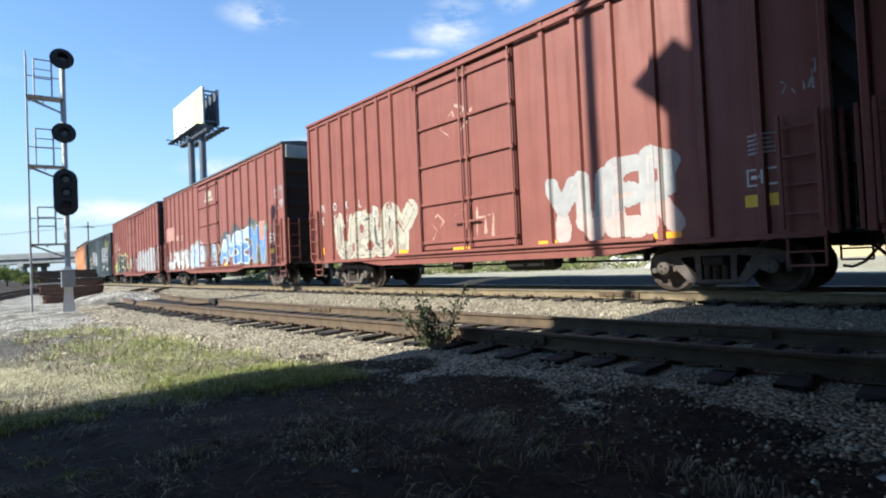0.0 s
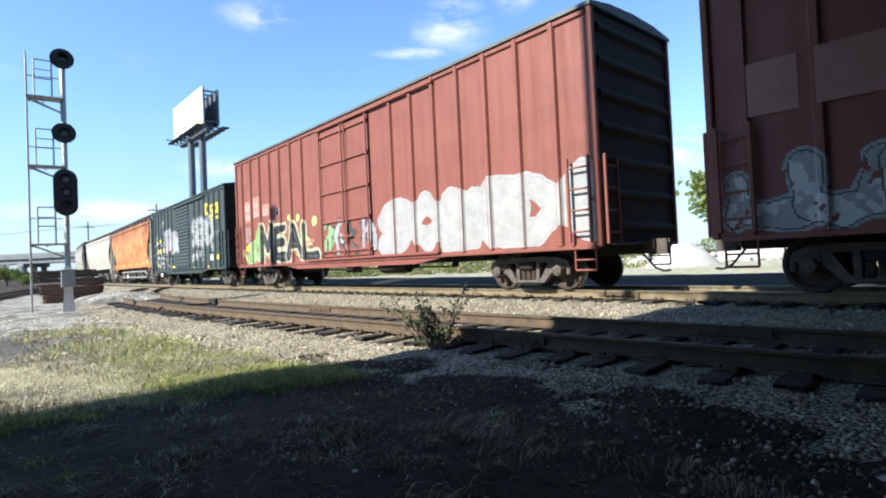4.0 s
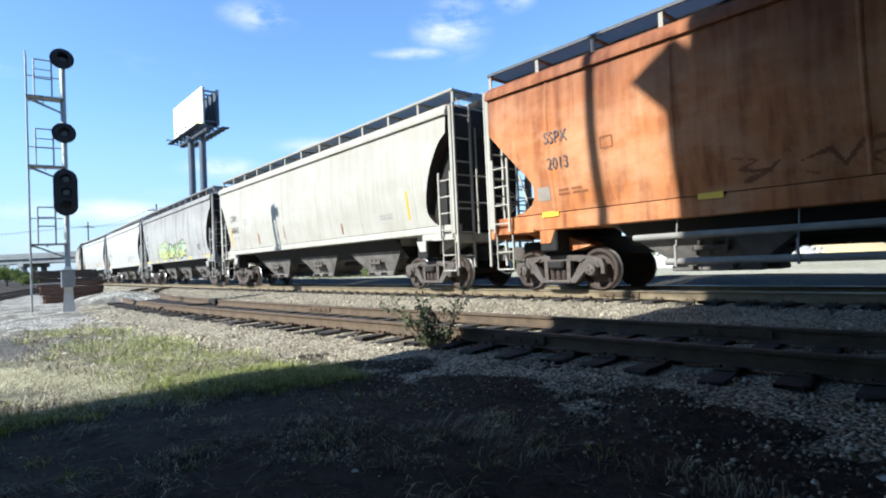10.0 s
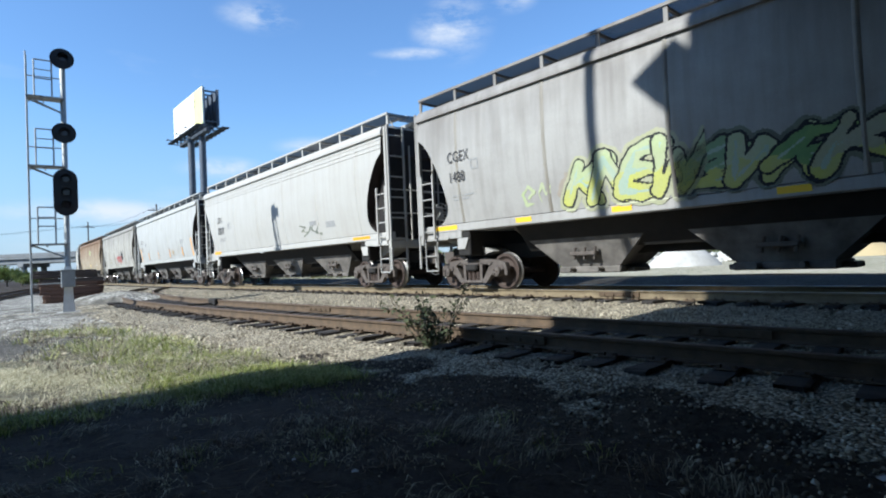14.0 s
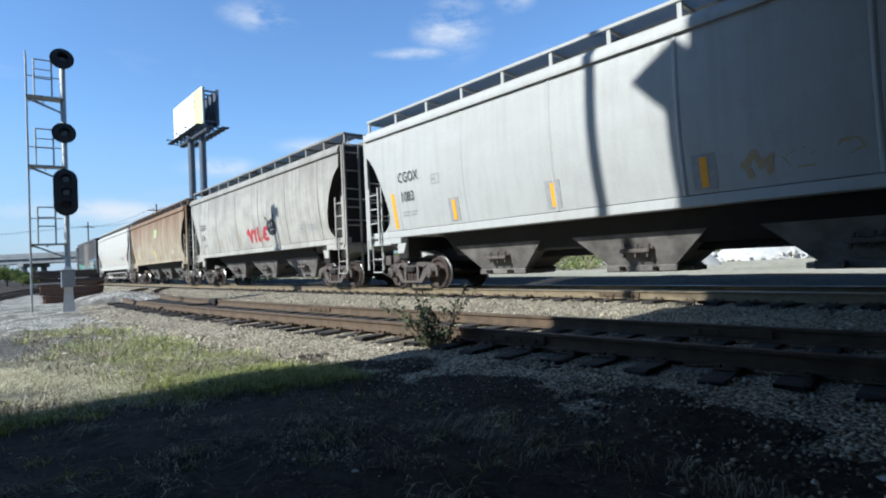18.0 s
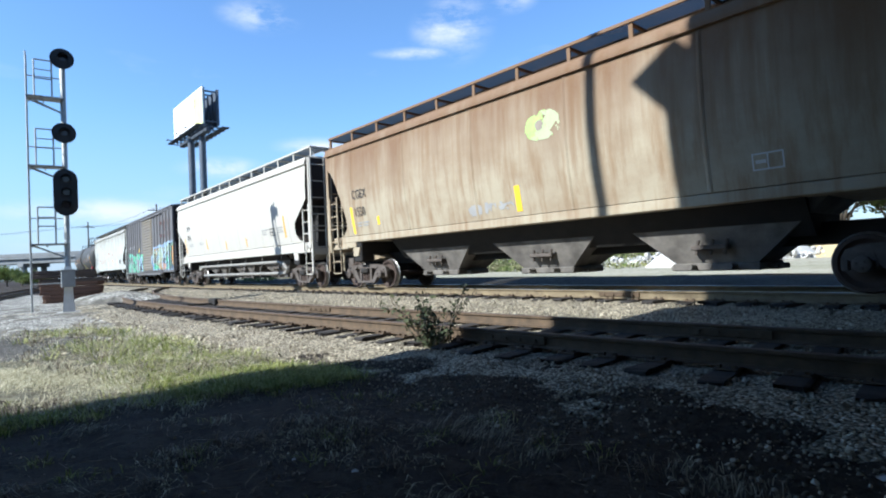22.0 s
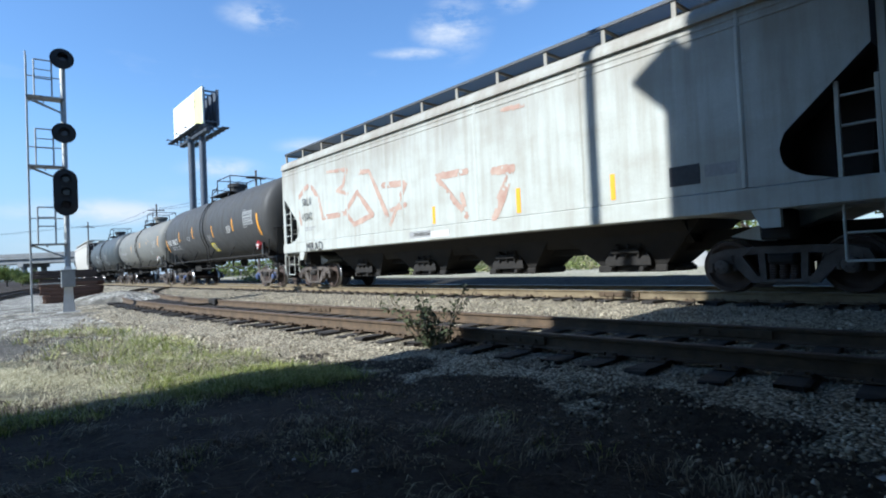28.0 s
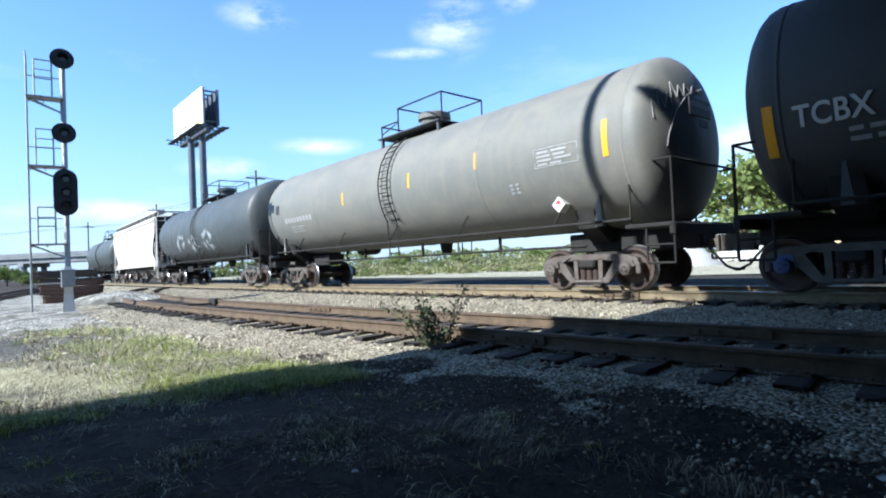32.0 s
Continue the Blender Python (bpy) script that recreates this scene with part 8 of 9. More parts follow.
panels(c, "stencil_block", [(-6.74, -6.46, 2.76, 2.98), (-6.38, -6.13, 2.76, 2.98), (-5.85, -5.62, 2.85, 3.06), (-5.56, -5.34, 2.85, 3.06), (-6.62, -6.46, 2.10, 2.42), (-6.40, -6.22, 2.10, 2.42), (-5.84, -5.66, 2.12, 2.40), (-5.58, -5.40, 2.12, 2.40), (-4.96, -4.80, 2.16, 2.44), (-4.72, -4.56, 2.16, 2.44)], "gold", k)
panels(c, "warning_label", [(6.2, 6.72, 1.37, 1.60), (-6.61, -6.19, 1.24, 1.46)], "yellow", k)
panels(c, "reflector", [(x, x + 0.4, 0.97, 1.06) for x in (-5.5, -2.8, 2.0, 4.6)], "yellow", k)
border(c, 5.3, 5.72, 1.85, 2.2, "white", k, 0.03, True)
panels(c, "white_label", [(5.22, 5.6, 1.34, 1.64)], "white", k)

c, k = runs(hopper("covered_hopper", "rust-orange covered hopper with streaked paint and side discharge pipe", 16.93, ORANGE, 4.72, 3, "tri", True, ladder_mat=CREAM, dark_top=True), -96.3, -79.37)
border(c, 5.0, 5.32, 1.95, 2.2, "grey", k, 0.03, True)
panels(c, "data_label", [(6.25, 6.48, 2.12, 2.26), (6.72, 6.9, 2.18, 2.4)], "cream", k)
panels(c, "reflector", [(x, x + 0.42, 1.60, 1.71) for x in (-7.0, -3.7, -0.6, 2.3, 5.0)] + [(6.3, 6.74, 1.58, 1.82)], "yellow", k)
spray(c, "25134", -3.1, 0.6, 1.78, 2.25, k, "rust", None, None, 0.02, seed=41, cell=0.025, label="dark scratched tag")
spray(c, "8419", 0.9, 3.2, 1.85, 2.45, k, "rust", None, None, 0.02, seed=42, cell=0.025, label="dark scratched tag")
letter(c, "SSPX", -6.73, 3.12, 0.24, "slate", k)
letter(c, "2013", -6.70, 2.58, 0.24, "slate", k)
border(c, -5.42, -5.15, 2.78, 3.02, "rust", k, 0.03)
panels(c, "paint_patch", [(-7.05, -6.72, 1.95, 2.24)], "taupe", k, "dull painted-out patch")
data_lines(c, -6.5, 2.15, "rust", k, 2, 0.9)

c, k = runs(hopper("covered_hopper", "cream covered hopper with faint rust runs", 17.15, CREAM, 4.76, 3, "curve"), -78.2, -61.05)
letter(c, "CAEX", -7.0, 3.02, 0.27, "black", k)
letter(c, "540042", -7.05, 2.48, 0.27, "black", k)
data_lines(c, -7.0, 2.30, "grey", k, 2, 1.0)
panels(c, "marker_stripe", [(-7.15, -7.05, 1.9, 2.8), (6.6, 6.68, 1.95, 2.75)], "amber", k)
border(c, -5.43, -5.14, 2.76, 3.03, "grey", k, 0.03)
panels(c, "marker_stripe", [(-4.05, -3.95, 1.85, 2.3), (-1.5, -1.38, 1.93, 2.42), (2.9, 2.98, 1.8, 2.15)], "rust", k)
data_lines(c, 5.2, 2.2, "grey", k, 2, 0.9)

c, k = runs(hopper("covered_hopper", "chalky grey covered hopper with green and yellow graffiti", 16.75, GREYWHITE, 4.78, 3, "curve"), -59.75, -43.0)
spray(c, "1", -3.75, -2.9, 1.72, 2.6, k, "taupe", None, None, 0.16, seed=50, cut=0.25, wave=0.12, drop=0.006, label="brown sprayed smear")
spray(c, "KNEW", -3.55, -1.15, 1.72, 2.75, k, "palegreen", "ink", "lemonpale", 0.12, 0.035, 0.07, slant=0.35, seed=51, wave=0.10, tight=1.6, rise=0.1, cell=0.022, fade=("lemon", 0.5), drop=0.016, core="palemint", core_w=0.012, label="lemon and pale green graffiti letters with black rims")
spray(c, "4W1K25", -1.2, 2.9, 1.70, 2.65, k, "fern", "ink", "soot", 0.12, 0.04, 0.05, slant=0.35, seed=52, wave=0.10, tight=1.7, rise=0.03, cell=0.022, cycle=("fern", "palegreen", "moss", "lemonpale", "fern", "palegreen"), fade=("lemon", 0.3), drop=0.016, core="palemint", core_w=0.012, label="dark green graffiti letters with black rims")
spray(c, "43", -4.75, -3.9, 1.85, 2.35, k, "palegreen", None, None, 0.02, seed=53, cell=0.02, label="faint green scrawl")
letter(c, "CGEX", -7.05, 3.22, 0.26, "black", k)
letter(c, "1488", -7.05, 2.72, 0.26, "black", k)
data_lines(c, -7.0, 2.4, "grey", k, 2, 0.8)
border(c, -6.25, -6.0, 2.95, 3.2, "grey", k, 0.03)
border(c, 5.45, 5.95, 2.0, 2.3, "black", k, 0.03, True)
data_lines(c, 6.3, 2.3, "grey", k, 3, 0.5)
panels(c, "sill_stripe", [(-7.85, -7.0, 1.52, 1.66), (6.75, 7.4, 1.52, 1.66), (-5.05, -4.6, 1.55, 1.66), (-2.62, -2.2, 1.55, 1.66), (0.22, 0.68, 1.55, 1.66), (3.4, 4.0, 1.55, 1.66)], "yellow", k)

c, k = runs(hopper("covered_hopper", "clean white covered hopper with rounded roof edge", 16.75, WHITE, 4.82, 3, "curve", lines=3), -41.6, -24.85)
letter(c, "CEFX", -6.25, 3.12, 0.26, "black", k)
letter(c, "73017", -6.25, 2.58, 0.30, "black", k, bold=0.012)
data_lines(c, -6.2, 2.35, "grey", k, 2, 1.0)
border(c, -4.9, -4.5, 2.75, 3.05, "grey", k, 0.03, True)
panels(c, "sill_stripe", [(-7.3, -6.4, 1.60, 1.74), (6.2, 7.2, 1.52, 1.64)], "amber", k)
spray(c, "28", 2.6, 4.4, 1.85, 2.35, k, "soot", None, None, 0.03, seed=55, cell=0.025)
panels(c, "data_label", [(4.6, 5.2, 2.1, 2.3), (-1.5, -1.1, 1.45, 1.55), (3.4, 3.9, 2.25, 2.4)], "grey", k)

c, k = runs(hopper("covered_hopper", "cool white covered hopper with yellow markers", 16.8, COOLWHITE, 4.76, 3, "curve"), -23.5, -6.7)
letter(c, "CGOX", -6.65, 3.02, 0.27, "black", k)
letter(c, "1083", -6.6, 2.48, 0.27, "black", k)
data_lines(c, -6.6, 2.2, "grey", k, 2, 0.9)
panels(c, "marker_plate", [(-4.68, -4.30, 1.76, 2.36), (-1.6, -1.22, 1.76, 2.36), (1.5, 1.9, 1.76, 2.36), (4.6, 5.0, 1.76, 2.36)], "grey", k, "grey plate under a reflector")
over = Skin(lambda x, z: k(x, z) - 0.008, -9, 9, 0, 9)
panels(c, "marker_stripe", [(-4.54, -4.42, 1.80, 2.30), (-1.46, -1.34, 1.80, 2.30), (1.64, 1.76, 1.80, 2.30), (4.74, 4.86, 1.80, 2.30)], "amber", over)
panels(c, "marker_stripe", [(-7.05, -6.9, 1.75, 2.75), (6.9, 7.04, 1.75, 2.75)], "amber", k)
border(c, -5.24, -4.92, 2.80, 3.06, "grey", k, 0.025, True)
spray(c, "341", 2.3, 4.0, 1.85, 2.3, k, "sand", None, None, 0.03, seed=56, cell=0.025)
data_lines(c, 4.6, 2.75, "grey", k, 3, 0.8)

c, k = runs(hopper("covered_hopper", "dirty buff covered hopper with a red tag and dark face doodle", 16.78, BUFF, 4.76, 3, "curve"), -5.4, 11.38)
for i, lines in enumerate(([[(-0.05, 2.42), (0.08, 2.54), (0.17, 2.3), (0.28, 2.0), (0.38, 2.3), (0.5, 2.5), (0.6, 2.46)]], [[(0.84, 2.5), (0.77, 2.24), (0.78, 1.98)]], [[(1.14, 2.54), (1.12, 2.2), (1.16, 1.99), (1.34, 2.0), (1.52, 2.08)]], [[(2.1, 2.46), (1.85, 2.48), (1.72, 2.24), (1.80, 2.02), (2.12, 2.02)], [(1.76, 2.26), (1.95, 2.24)]])):
    scrawl(c, rounded(lines), k, "scarlet", 0.085, "scarlet graffiti letter with swollen strokes", seed=61 + i, wave=0.05, cell=0.022)
spray(c, "O", 2.2, 2.95, 2.1, 2.85, k, "ink", None, None, 0.24, seed=62, wave=0.03, tight=1.0, label="round black doodle")
scrawl(c, [[(2.35, 2.70), (2.02, 2.98), (2.2, 2.62)], [(2.68, 2.78), (2.84, 3.02), (2.88, 2.66)]], k, "ink", 0.03, "black strokes over a doodle", seed=62, wave=0.02)
scrawl(c, [[(2.35, 2.62), (2.47, 2.50)], [(2.47, 2.62), (2.35, 2.50)], [(2.62, 2.66), (2.74, 2.54)], [(2.74, 2.66), (2.62, 2.54)], [(2.32, 2.28), (2.6, 2.36), (2.88, 2.34)]], k, "chalk", 0.012, "thin white lines on a doodle", seed=63, wave=0.01, cell=0.012, drop=0.03)
panels(c, "marker_stripe", [(-1.2, -1.1, 1.9, 2.42), (-3.8, -3.7, 1.88, 2.36), (1.42, 1.5, 1.95, 2.4)], "sand", k, "faded yellow stripe")
letter(c, "CGOX", -6.6, 2.95, 0.27, "black", k)
letter(c, "3106", -6.55, 2.42, 0.27, "black", k)
data_lines(c, -6.5, 2.2, "grey", k, 2, 0.8)
border(c, -5.3, -5.0, 2.6, 2.9, "grey", k, 0.03)
border(c, 5.0, 5.5, 2.05, 2.35, "grey", k, 0.03, True)
data_lines(c, 5.8, 2.3, "grey", k, 3, 0.7)

c, k = runs(hopper("covered_hopper", "rust-stained tan covered hopper with open chutes", 16.95, BROWN, 4.72, 3, "curve"), 12.7, 29.65)
letter(c, "CGEX", -6.8, 2.85, 0.27, "black", k)
letter(c, "1550", -6.75, 2.30, 0.27, "black", k)
data_lines(c, -6.7, 2.1, "grey", k, 2, 0.9)
panels(c, "marker_stripe", [(-7.0, -6.86, 1.75, 2.6), (-5.6, -5.48, 1.95, 2.2)], "yellow", k)
spray(c, "O", 0.42, 1.22, 3.2, 3.92, k, "lime", None, None, 0.21, seed=63, cut=0.10, cell=0.024, wave=0.02, tight=1.0, fill2="palegreen", mix_k=1.5, label="worn lime-green round emblem")
spray(c, "I", 0.5, 1.05, 3.42, 3.66, k, "taupe", None, None, 0.10, seed=65, cell=0.024, drop=0.02, label="dull band across an emblem")
spray(c, "475", -1.62, -0.15, 1.84, 2.12, k, "chalk", None, None, 0.05, seed=64, cut=0.15, cell=0.024, label="dripping white paint")
panels(c, "marker_stripe", [(-0.12, 0.04, 1.8, 2.38)], "yellow", k)
border(c, 4.78, 5.23, 1.95, 2.22, "white", k, 0.025, True)

c, k = runs(hopper("covered_hopper", "bright white covered hopper with triangular end openings and side pipe", 17.3, BRIGHT, 4.76, 3, "tri", True, hole_top=3.2), 30.9, 48.2)
letter(c, "SSPX", -6.6, 3.12, 0.26, "black", k)
letter(c, "2096", -6.6, 2.58, 0.27, "black", k)
data_lines(c, -6.5, 2.35, "grey", k, 2, 0.9)
data_lines(c, -4.6, 2.35, "grey", k, 2, 0.8)
panels(c, "marker_stripe", [(-7.2, -7.1, 1.85, 2.75), (-3.4, -3.3, 1.95, 2.5), (6.4, 6.5, 1.95, 2.8), (-0.5, -0.42, 1.8, 2.2), (2.2, 2.28, 1.8, 2.2)], "amber", k)
border(c, 5.0, 5.5, 2.1, 2.4, "black", k, 0.03, True)
data_lines(c, 4.2, 2.4, "grey", k, 3, 0.6)
data_lines(c, 5.7, 2.4, "grey", k, 3, 0.6)

c, k = runs(boxcar("boxcar", "dark grey boxcar with corrugated door and mint, blue and white graffiti", 15.65, 5.10, GRAPHITE, (-1.6, 1.75), P50, "corrugated", door_mat=RUSTDOOR, off=1.6, roof_mat=GRAPHITE), 49.4, 65.05)
panels(c, "logo_block", [(4.15, 4.35, 3.2, 4.25), (4.35, 4.85, 4.05, 4.25), (4.35, 4.85, 3.2, 3.4),
                         (5.25, 5.85, 4.05, 4.25), (5.25, 5.42, 3.75, 4.05), (5.25, 5.85, 3.6, 3.8), (5.68, 5.85, 3.3, 3.6), (5.25, 5.85, 3.15, 3.35),
                         (6.3, 7.0, 4.05, 4.25), (6.42, 6.88, 3.5, 4.05), (6.3, 7.0, 3.15, 3.5)], "rustred", k, "faded red block logo")
spray(c, "3YANACE", 1.75, 7.5, 0.98, 2.5, k, "mint", "ink", "paleblue", 0.15, 0.028, 0.13, seed=71, wave=0.08, tight=1.2, cycle=("chalk", "sand", "palemint", "lemonpale", "paleblue", "jade", "mint"), fade=("azure", 0.15), fill2="palemint", mix_k=1.4, rise=0.3, core="ink", core_w=0.013, label="mint, sand and blue graffiti letters with black lines")
spray(c, "5826", 2.4, 7.2, 1.0, 1.55, k, "jade", "ink", None, 0.09, 0.02, 0.1, seed=72, wave=0.1, cycle=("jade", "sand", "pink", "mint"), drop=0.018)
spray(c, "4137", -7.5, -4.9, 1.0, 2.35, k, "mint", "jade", "mint", 0.13, 0.03, 0.16, seed=74, wave=0.10, cut=0.10, tight=1.3, cycle=("lilac", "mint", "lilac", "jade"), core="ink", core_w=0.012, label="teal and lilac graffiti letters")
spray(c, "372E", -5.0, -1.7, 1.0, 2.25, k, "mint", "lilac", "jade", 0.12, 0.03, 0.14, seed=73, wave=0.10, cut=0.08, tight=1.3, cycle=("mint", "lilac", "jade", "paleblue"), core="ink", core_w=0.012, label="mint and lilac graffiti letters")
panels(c, "stencil_block", [(-6.78, -6.62, 2.86, 3.06), (-6.32, -6.17, 2.86, 3.06), (-5.67, -5.51, 2.82, 3.04), (-5.2, -5.04, 2.86, 3.06)], "white", k)
panels(c, "marker_stripe", [(7.35, 7.47, 1.3, 2.5), (-7.0, -6.8, 1.25, 1.5)], "amber", k)
panels(c, "warning_label", [(-3.1, -2.7, 2.5, 2.8)], "yellow", k)

c, k = runs(hopper("covered_hopper", "pale greenish-white covered hopper with faded pink graffiti outlines", 18.45, PALEGREEN, 4.80, 4, "tri", flat=True, lines=2, off=1.5, hole_top=3.45, gate_mat=UNDER, dark_top=True), 66.3, 84.75)
for thick, lines in ((0.075, [[(-7.65, 2.3), (-8.0, 3.3), (-7.3, 3.75), (-6.9, 3.85), (-6.3, 3.25), (-6.05, 2.4), (-4.6, 2.42), (-3.82, 3.1), (-3.0, 2.2), (-4.05, 1.95), (-4.5, 2.4)]]),
                     (0.05, [[(-5.65, 4.05), (-4.65, 3.95), (-4.38, 3.9), (-4.65, 3.35), (-5.05, 3.22), (-4.38, 3.02)]]),
                     (0.08, [[(-3.65, 3.82), (-3.1, 3.75), (-2.08, 1.80), (-1.3, 3.05), (-2.4, 3.15)], [(-2.05, 2.25), (-1.35, 2.35)]]),
                     (0.08, [[(1.15, 3.04), (0.0, 3.08), (1.08, 1.76), (0.95, 2.4)]]), (0.10, [[(2.05, 2.9), (2.62, 2.88), (2.02, 1.68)]]), (0.05, [[(2.4, 4.15), (3.0, 4.1)]])):
    scrawl(c, lines, k, "salmon", thick, "faded salmon graffiti outline", seed=81, wave=0.03, cut=0.10)
panels(c, "sill_patch", [(-1.0, 0.45, 1.38, 1.56)], "white", k)
letter(c, "SRLX", -7.5, 2.98, 0.27, "black", k)
letter(c, "45042", -7.55, 2.45, 0.27, "black", k)
letter(c, "MRAD", -7.3, 1.34, 0.30, "black", k, stretch=1.0)
data_lines(c, -7.4, 2.2, "grey", k, 2, 1.0)
panels(c, "marker_stripe", [(2.7, 2.82, 1.75, 2.3), (5.05, 5.15, 1.77, 2.26), (-0.2, -0.1, 1.75, 2.2)], "amber", k)
panels(c, "data_label", [(6.2, 6.72, 1.86, 2.20)], "black", k)
panels(c, "data_label", [(6.8, 7.3, 1.95, 2.15), (-1.2, -0.3, 1.42, 1.6)], "grey", k)

c, k = runs(tank_car("tank_car", "black tank car with white lettering and yellow markers", 17.1, TANKBLACK, "blue", -0.1), 85.6, 102.7)
letter(c, "TCBX", -7.58, 2.47, 0.30, "white", k, 0.82, spacing=1.05, bold=0.008)
letter(c, "306832", -6.42, 2.47, 0.31, "white", k, 0.80, bold=0.008)
for x in (-6.95, -6.3, -5.6):
    data_lines(c, x, 2.36, "grey", k, 2, 0.55, 0.06, 0.13)
panels(c, "marker_stripe", [(x, x + 0.10, z, z + 0.55) for x, z in ((4.2, 2.6), (1.2, 2.5), (-2.2, 2.65), (-4.9, 2.58))] + [(-7.98, -7.84, 2.1, 2.85), (7.22, 7.36, 2.2, 3.1)], "amber", k)
panels(c, "warning_label", [(0.45, 0.98, 1.80, 2.22)], "gold", k)
panels(c, "warning_label", [(0.62, 0.92, 1.88, 2.14)], "grey", Skin(lambda x, z: k(x, z) - 0.006, -9, 9, 0, 9))
data_lines(c, 0.4, 2.62, "grey", k, 4, 0.5, 0.035)
data_lines(c, 3.4, 2.85, "white", k, 4, 0.7, 0.04)
data_lines(c, -3.4, 2.75, "grey", k, 3, 0.8, 0.028)
over = Skin(lambda x, z: k(x, z) - 0.006, -9, 9, 0, 9)
panels(c, "data_table", [(5.65, 6.75, 2.93, 3.32), (5.65, 6.75, 2.72, 2.90)], "grey", k, "grey stencilled table of tests and dates")
panels(c, "table_row", [(5.72, 6.68, 3.235, 3.255), (5.72, 6.68, 3.12, 3.135)] + [(5.74 + 0.16 * i, 5.83 + 0.16 * i, 2.97 + 0.14 * j, 3.05 + 0.14 * j) for i in range(6) for j in range(2)] + [(5.74 + 0.19 * i, 5.85 + 0.19 * i, 2.76, 2.84) for i in range(5)], "slate", over)
data_lines(c, 5.65, 3.42, "grey", k, 1, 0.4, 0.04)
data_lines(c, 5.65, 2.66, "grey", k, 1, 0.5, 0.04)
b = Build()
b.prism([(6.58, 1.62), (6.77, 1.81), (6.58, 2.00), (6.39, 1.81)], "y", -1.46, -1.20)
placard = part("hazard_placard", b, INK["scarlet"], c, "red and white diamond placard")
b = Build()
b.prism([(6.58, 1.63), (6.67, 1.72), (6.49, 1.72)], "y", -1.466, -1.461)
b.box(6.46, 6.70, -1.466, -1.461, 1.77, 1.86)
part("number_panel", b, INK["white"], placard)

c, k = runs(tank_car("tank_car", "grey tank car with white scrawl on its domed end", 17.1, TANKGREY, "grey", 0.25, 1.69, 2.96), 103.65, 120.75)
panels(c, "marker_stripe", [(7.35, 7.47, 2.6, 3.3)] + [(x, x + 0.08, z, z + 0.4) for x, z in ((3.9, 2.9), (1.3, 2.8), (-2.2, 2.7))], "amber", k)
border(c, 5.7, 6.8, 2.62, 3.02, "grey", k, 0.02)
data_lines(c, 5.78, 2.96, "grey", k, 4, 0.95, 0.05)
panels(c, "stencil_block", [(-6.5 + 0.24 * i, -6.34 + 0.24 * i, 2.45, 2.63) for i in range(9)], "grey", k)
panels(c, "data_table", [(-7.2, -6.9, 2.85, 3.2)], "black", k)
data_lines(c, -6.2, 2.3, "grey", k, 3, 1.2, 0.035)
data_lines(c, 4.9, 2.4, "silver", k, 3, 0.3, 0.05)
b = Build()
b.prism([(6.10, 1.66), (6.27, 1.83), (6.10, 2.00), (5.93, 1.83)], "y", -1.44, -1.20)
placard = part("hazard_placard", b, INK["white"], c, "white and red diamond placard")
b = Build()
b.prism([(6.02, 1.84), (6.18, 1.84), (6.10, 1.94)], "y", -1.446, -1.441)
part("flame_mark", b, INK["scarlet"], placard)
# scrawl on the domed end
def on_head(u, v):
    return (17.1 / 2 - 0.64 + 0.62 * math.sqrt(max(0.0, 1 - (u * u + (v - 2.96) ** 2) / 1.69 ** 2)) + 0.012, u, v)


script = [(-1.25, 3.35), (-1.22, 3.72), (-1.12, 3.55), (-1.05, 3.95), (-0.98, 3.55), (-0.86, 3.86), (-0.80, 3.62), (-0.70, 4.10), (-0.62, 3.80), (-0.50, 4.05), (-0.40, 3.85), (-0.28, 4.12), (-0.15, 3.92), (0.0, 4.10), (0.2, 4.0), (0.45, 4.12), (0.1, 4.02), (-0.3, 3.88), (-0.7, 3.55), (-0.95, 3.1), (-1.0, 2.85)]
b = Build()
b.path([on_head(u - 0.16, v - 0.18) for u, v in script], 0.011, 4)
part("graffiti", b, INK["chalk"], c, "loose white scrawl")
xa = 17.1 / 2 - 0.64 + 0.62 * 0.86 + 0.06
b = Build()
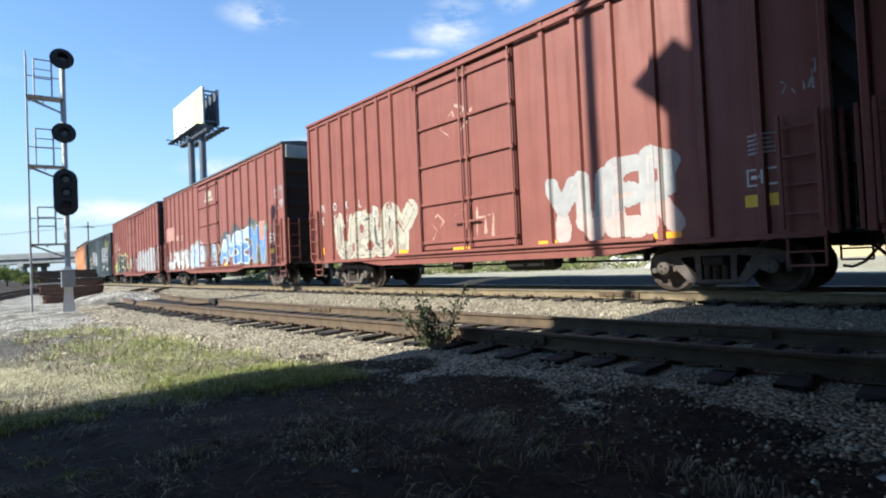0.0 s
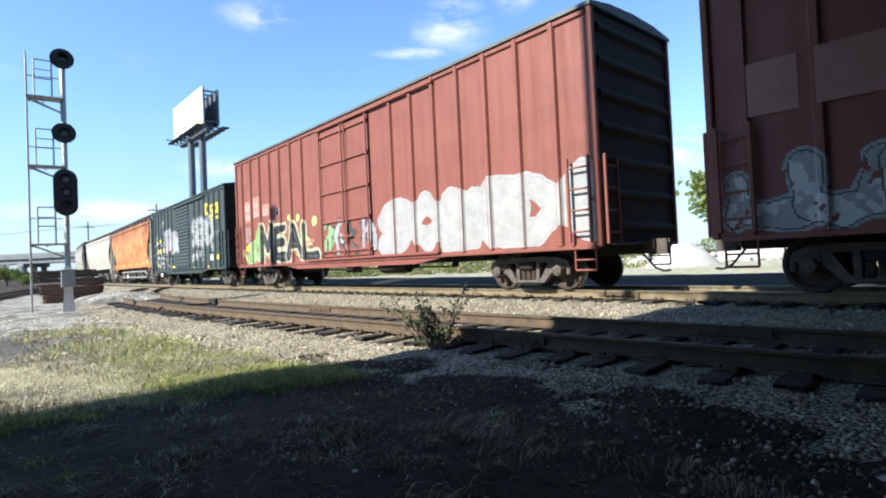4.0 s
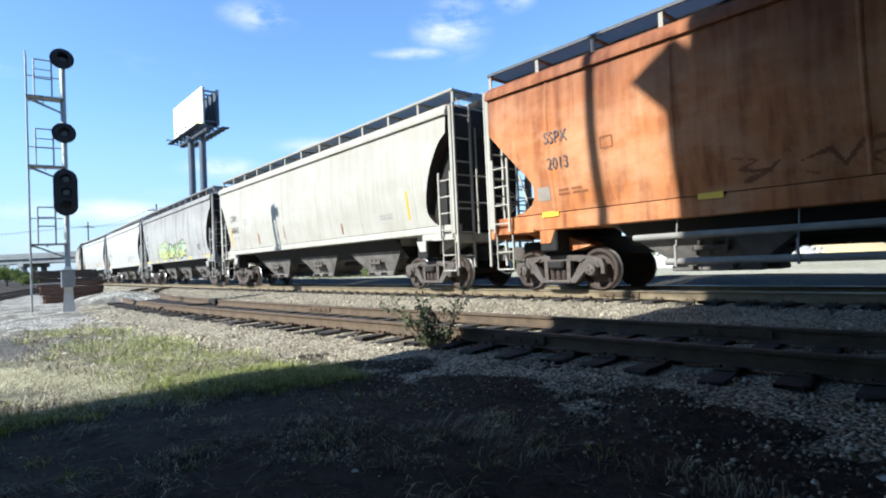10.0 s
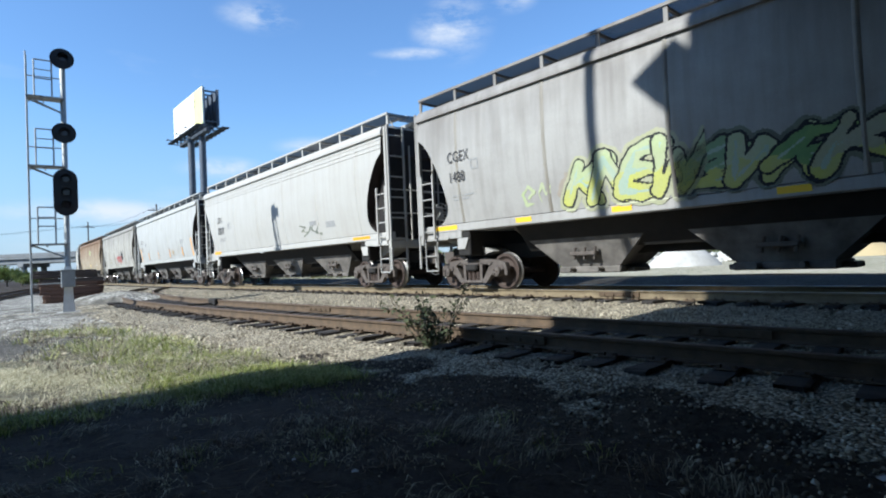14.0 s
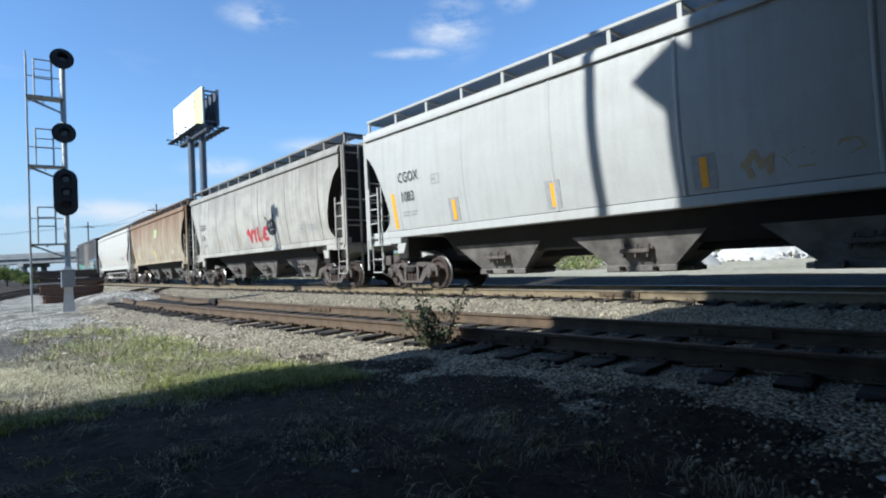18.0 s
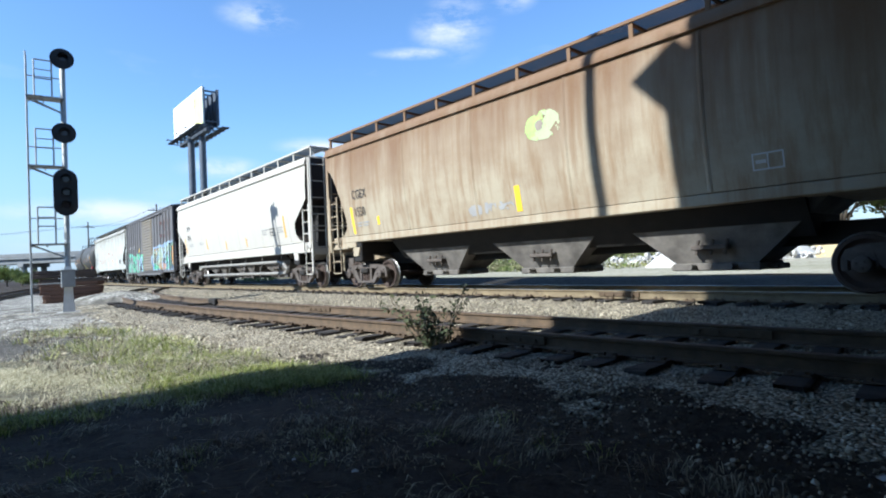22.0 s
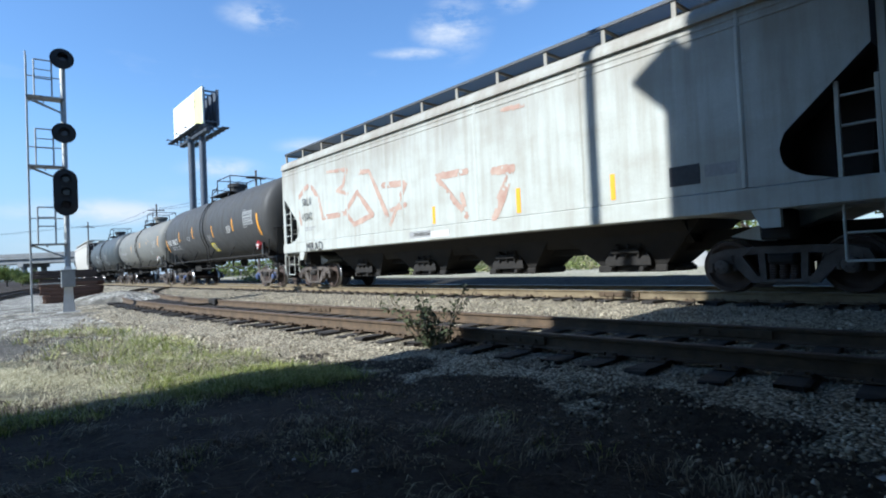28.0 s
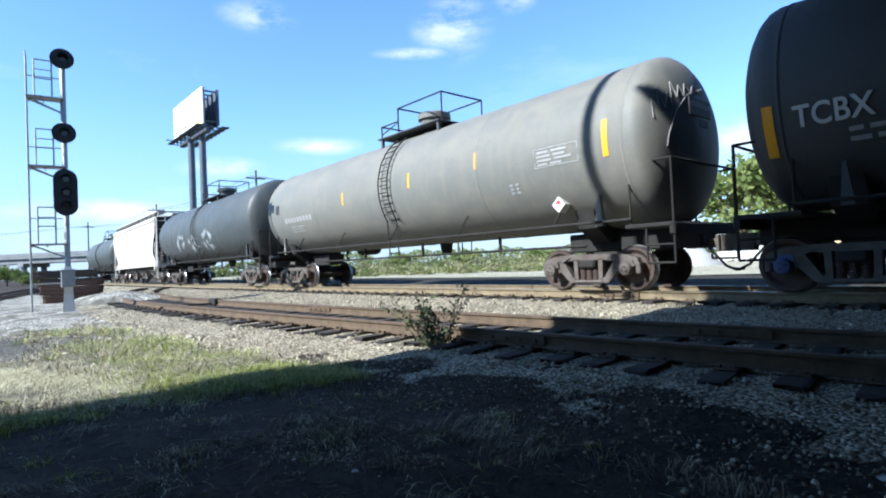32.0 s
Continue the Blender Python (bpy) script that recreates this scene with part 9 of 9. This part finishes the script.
b.box(xa, xa + 0.02, -0.52, 0.40, 3.32, 3.66, 0.004)
plate = part("stencil_plate", b, INK["black"], c, "black stencil panel with white lines")
for i in range(7):
    b = Build()
    b.box(xa + 0.0205, xa + 0.026, -0.47 + 0.12 * i, -0.38 + 0.12 * i, 3.48, 3.58)
    part("stencil_line", b, INK["white"], plate)
b = Build()
b.box(xa + 0.10, xa + 0.12, -0.35, 0.0, 3.08, 3.22, 0.004)
part("stencil_plate", b, INK["black"], c)

c, k = runs(tank_car("tank_car", "slate tank car with pale blue and white graffiti", 17.1, TANKSLATE, "grey"), 121.75, 138.85)
spray(c, "194", -4.0, 3.4, 1.9, 3.0, k, "silver", "haze", None, 0.09, 0.06, seed=91, wave=0.14, cut=0.42, label="worn pale graffiti")
c, k = runs(hopper("covered_hopper", "white covered hopper between two tank cars", 17.9, BRIGHT, 4.76, 3, "tri"), 140.4, 158.3)
c, k = runs(tank_car("tank_car", "dark tank car following a white hopper", 16.9, TANKSLATE, "grey"), 159.4, 176.3)


# ---- everything that moves ----
def motions():
    for car, u in CARS:
        rows = []
        for i in range(33):
            x, y, th = on(MAIN, u - run(i))
            rows.append((float(i), pose(x, y, 0.0, 0, 0, -math.degrees(th))))
        walk(car, rows)
    mid = dict((car.name, u) for car, u in CARS)
    for w, car, a in WHEELSETS:
        # the wheels turn while the car is near enough for it to show
        u = mid[car.name]
        t = np.array([0.1 * i for i in range(321)])
        s = u - np.array([run(q) for q in t])
        near = t[(s > -14) & (s < 22)]
        rows = [(0.0, pose(a, 0, WHEEL_R))]
        if len(near) > 2:
            t0, t1 = float(near[0]), float(near[-1])
            if t0 > 0.05:
                rows.append((t0, pose(a, 0, WHEEL_R)))
            q, d0 = t0 + 1 / 15, run(t0)
            while q < t1:
                turn = math.degrees((run(q) - d0) / WHEEL_R)
                rows.append((q, pose(a, 0, WHEEL_R) @ Matrix.Rotation(math.radians(turn), 4, "Y")))
                q += 1 / 15
        last = rows[-1][1]
        rows.append((32.0, last))
        walk(w, rows)


motions()
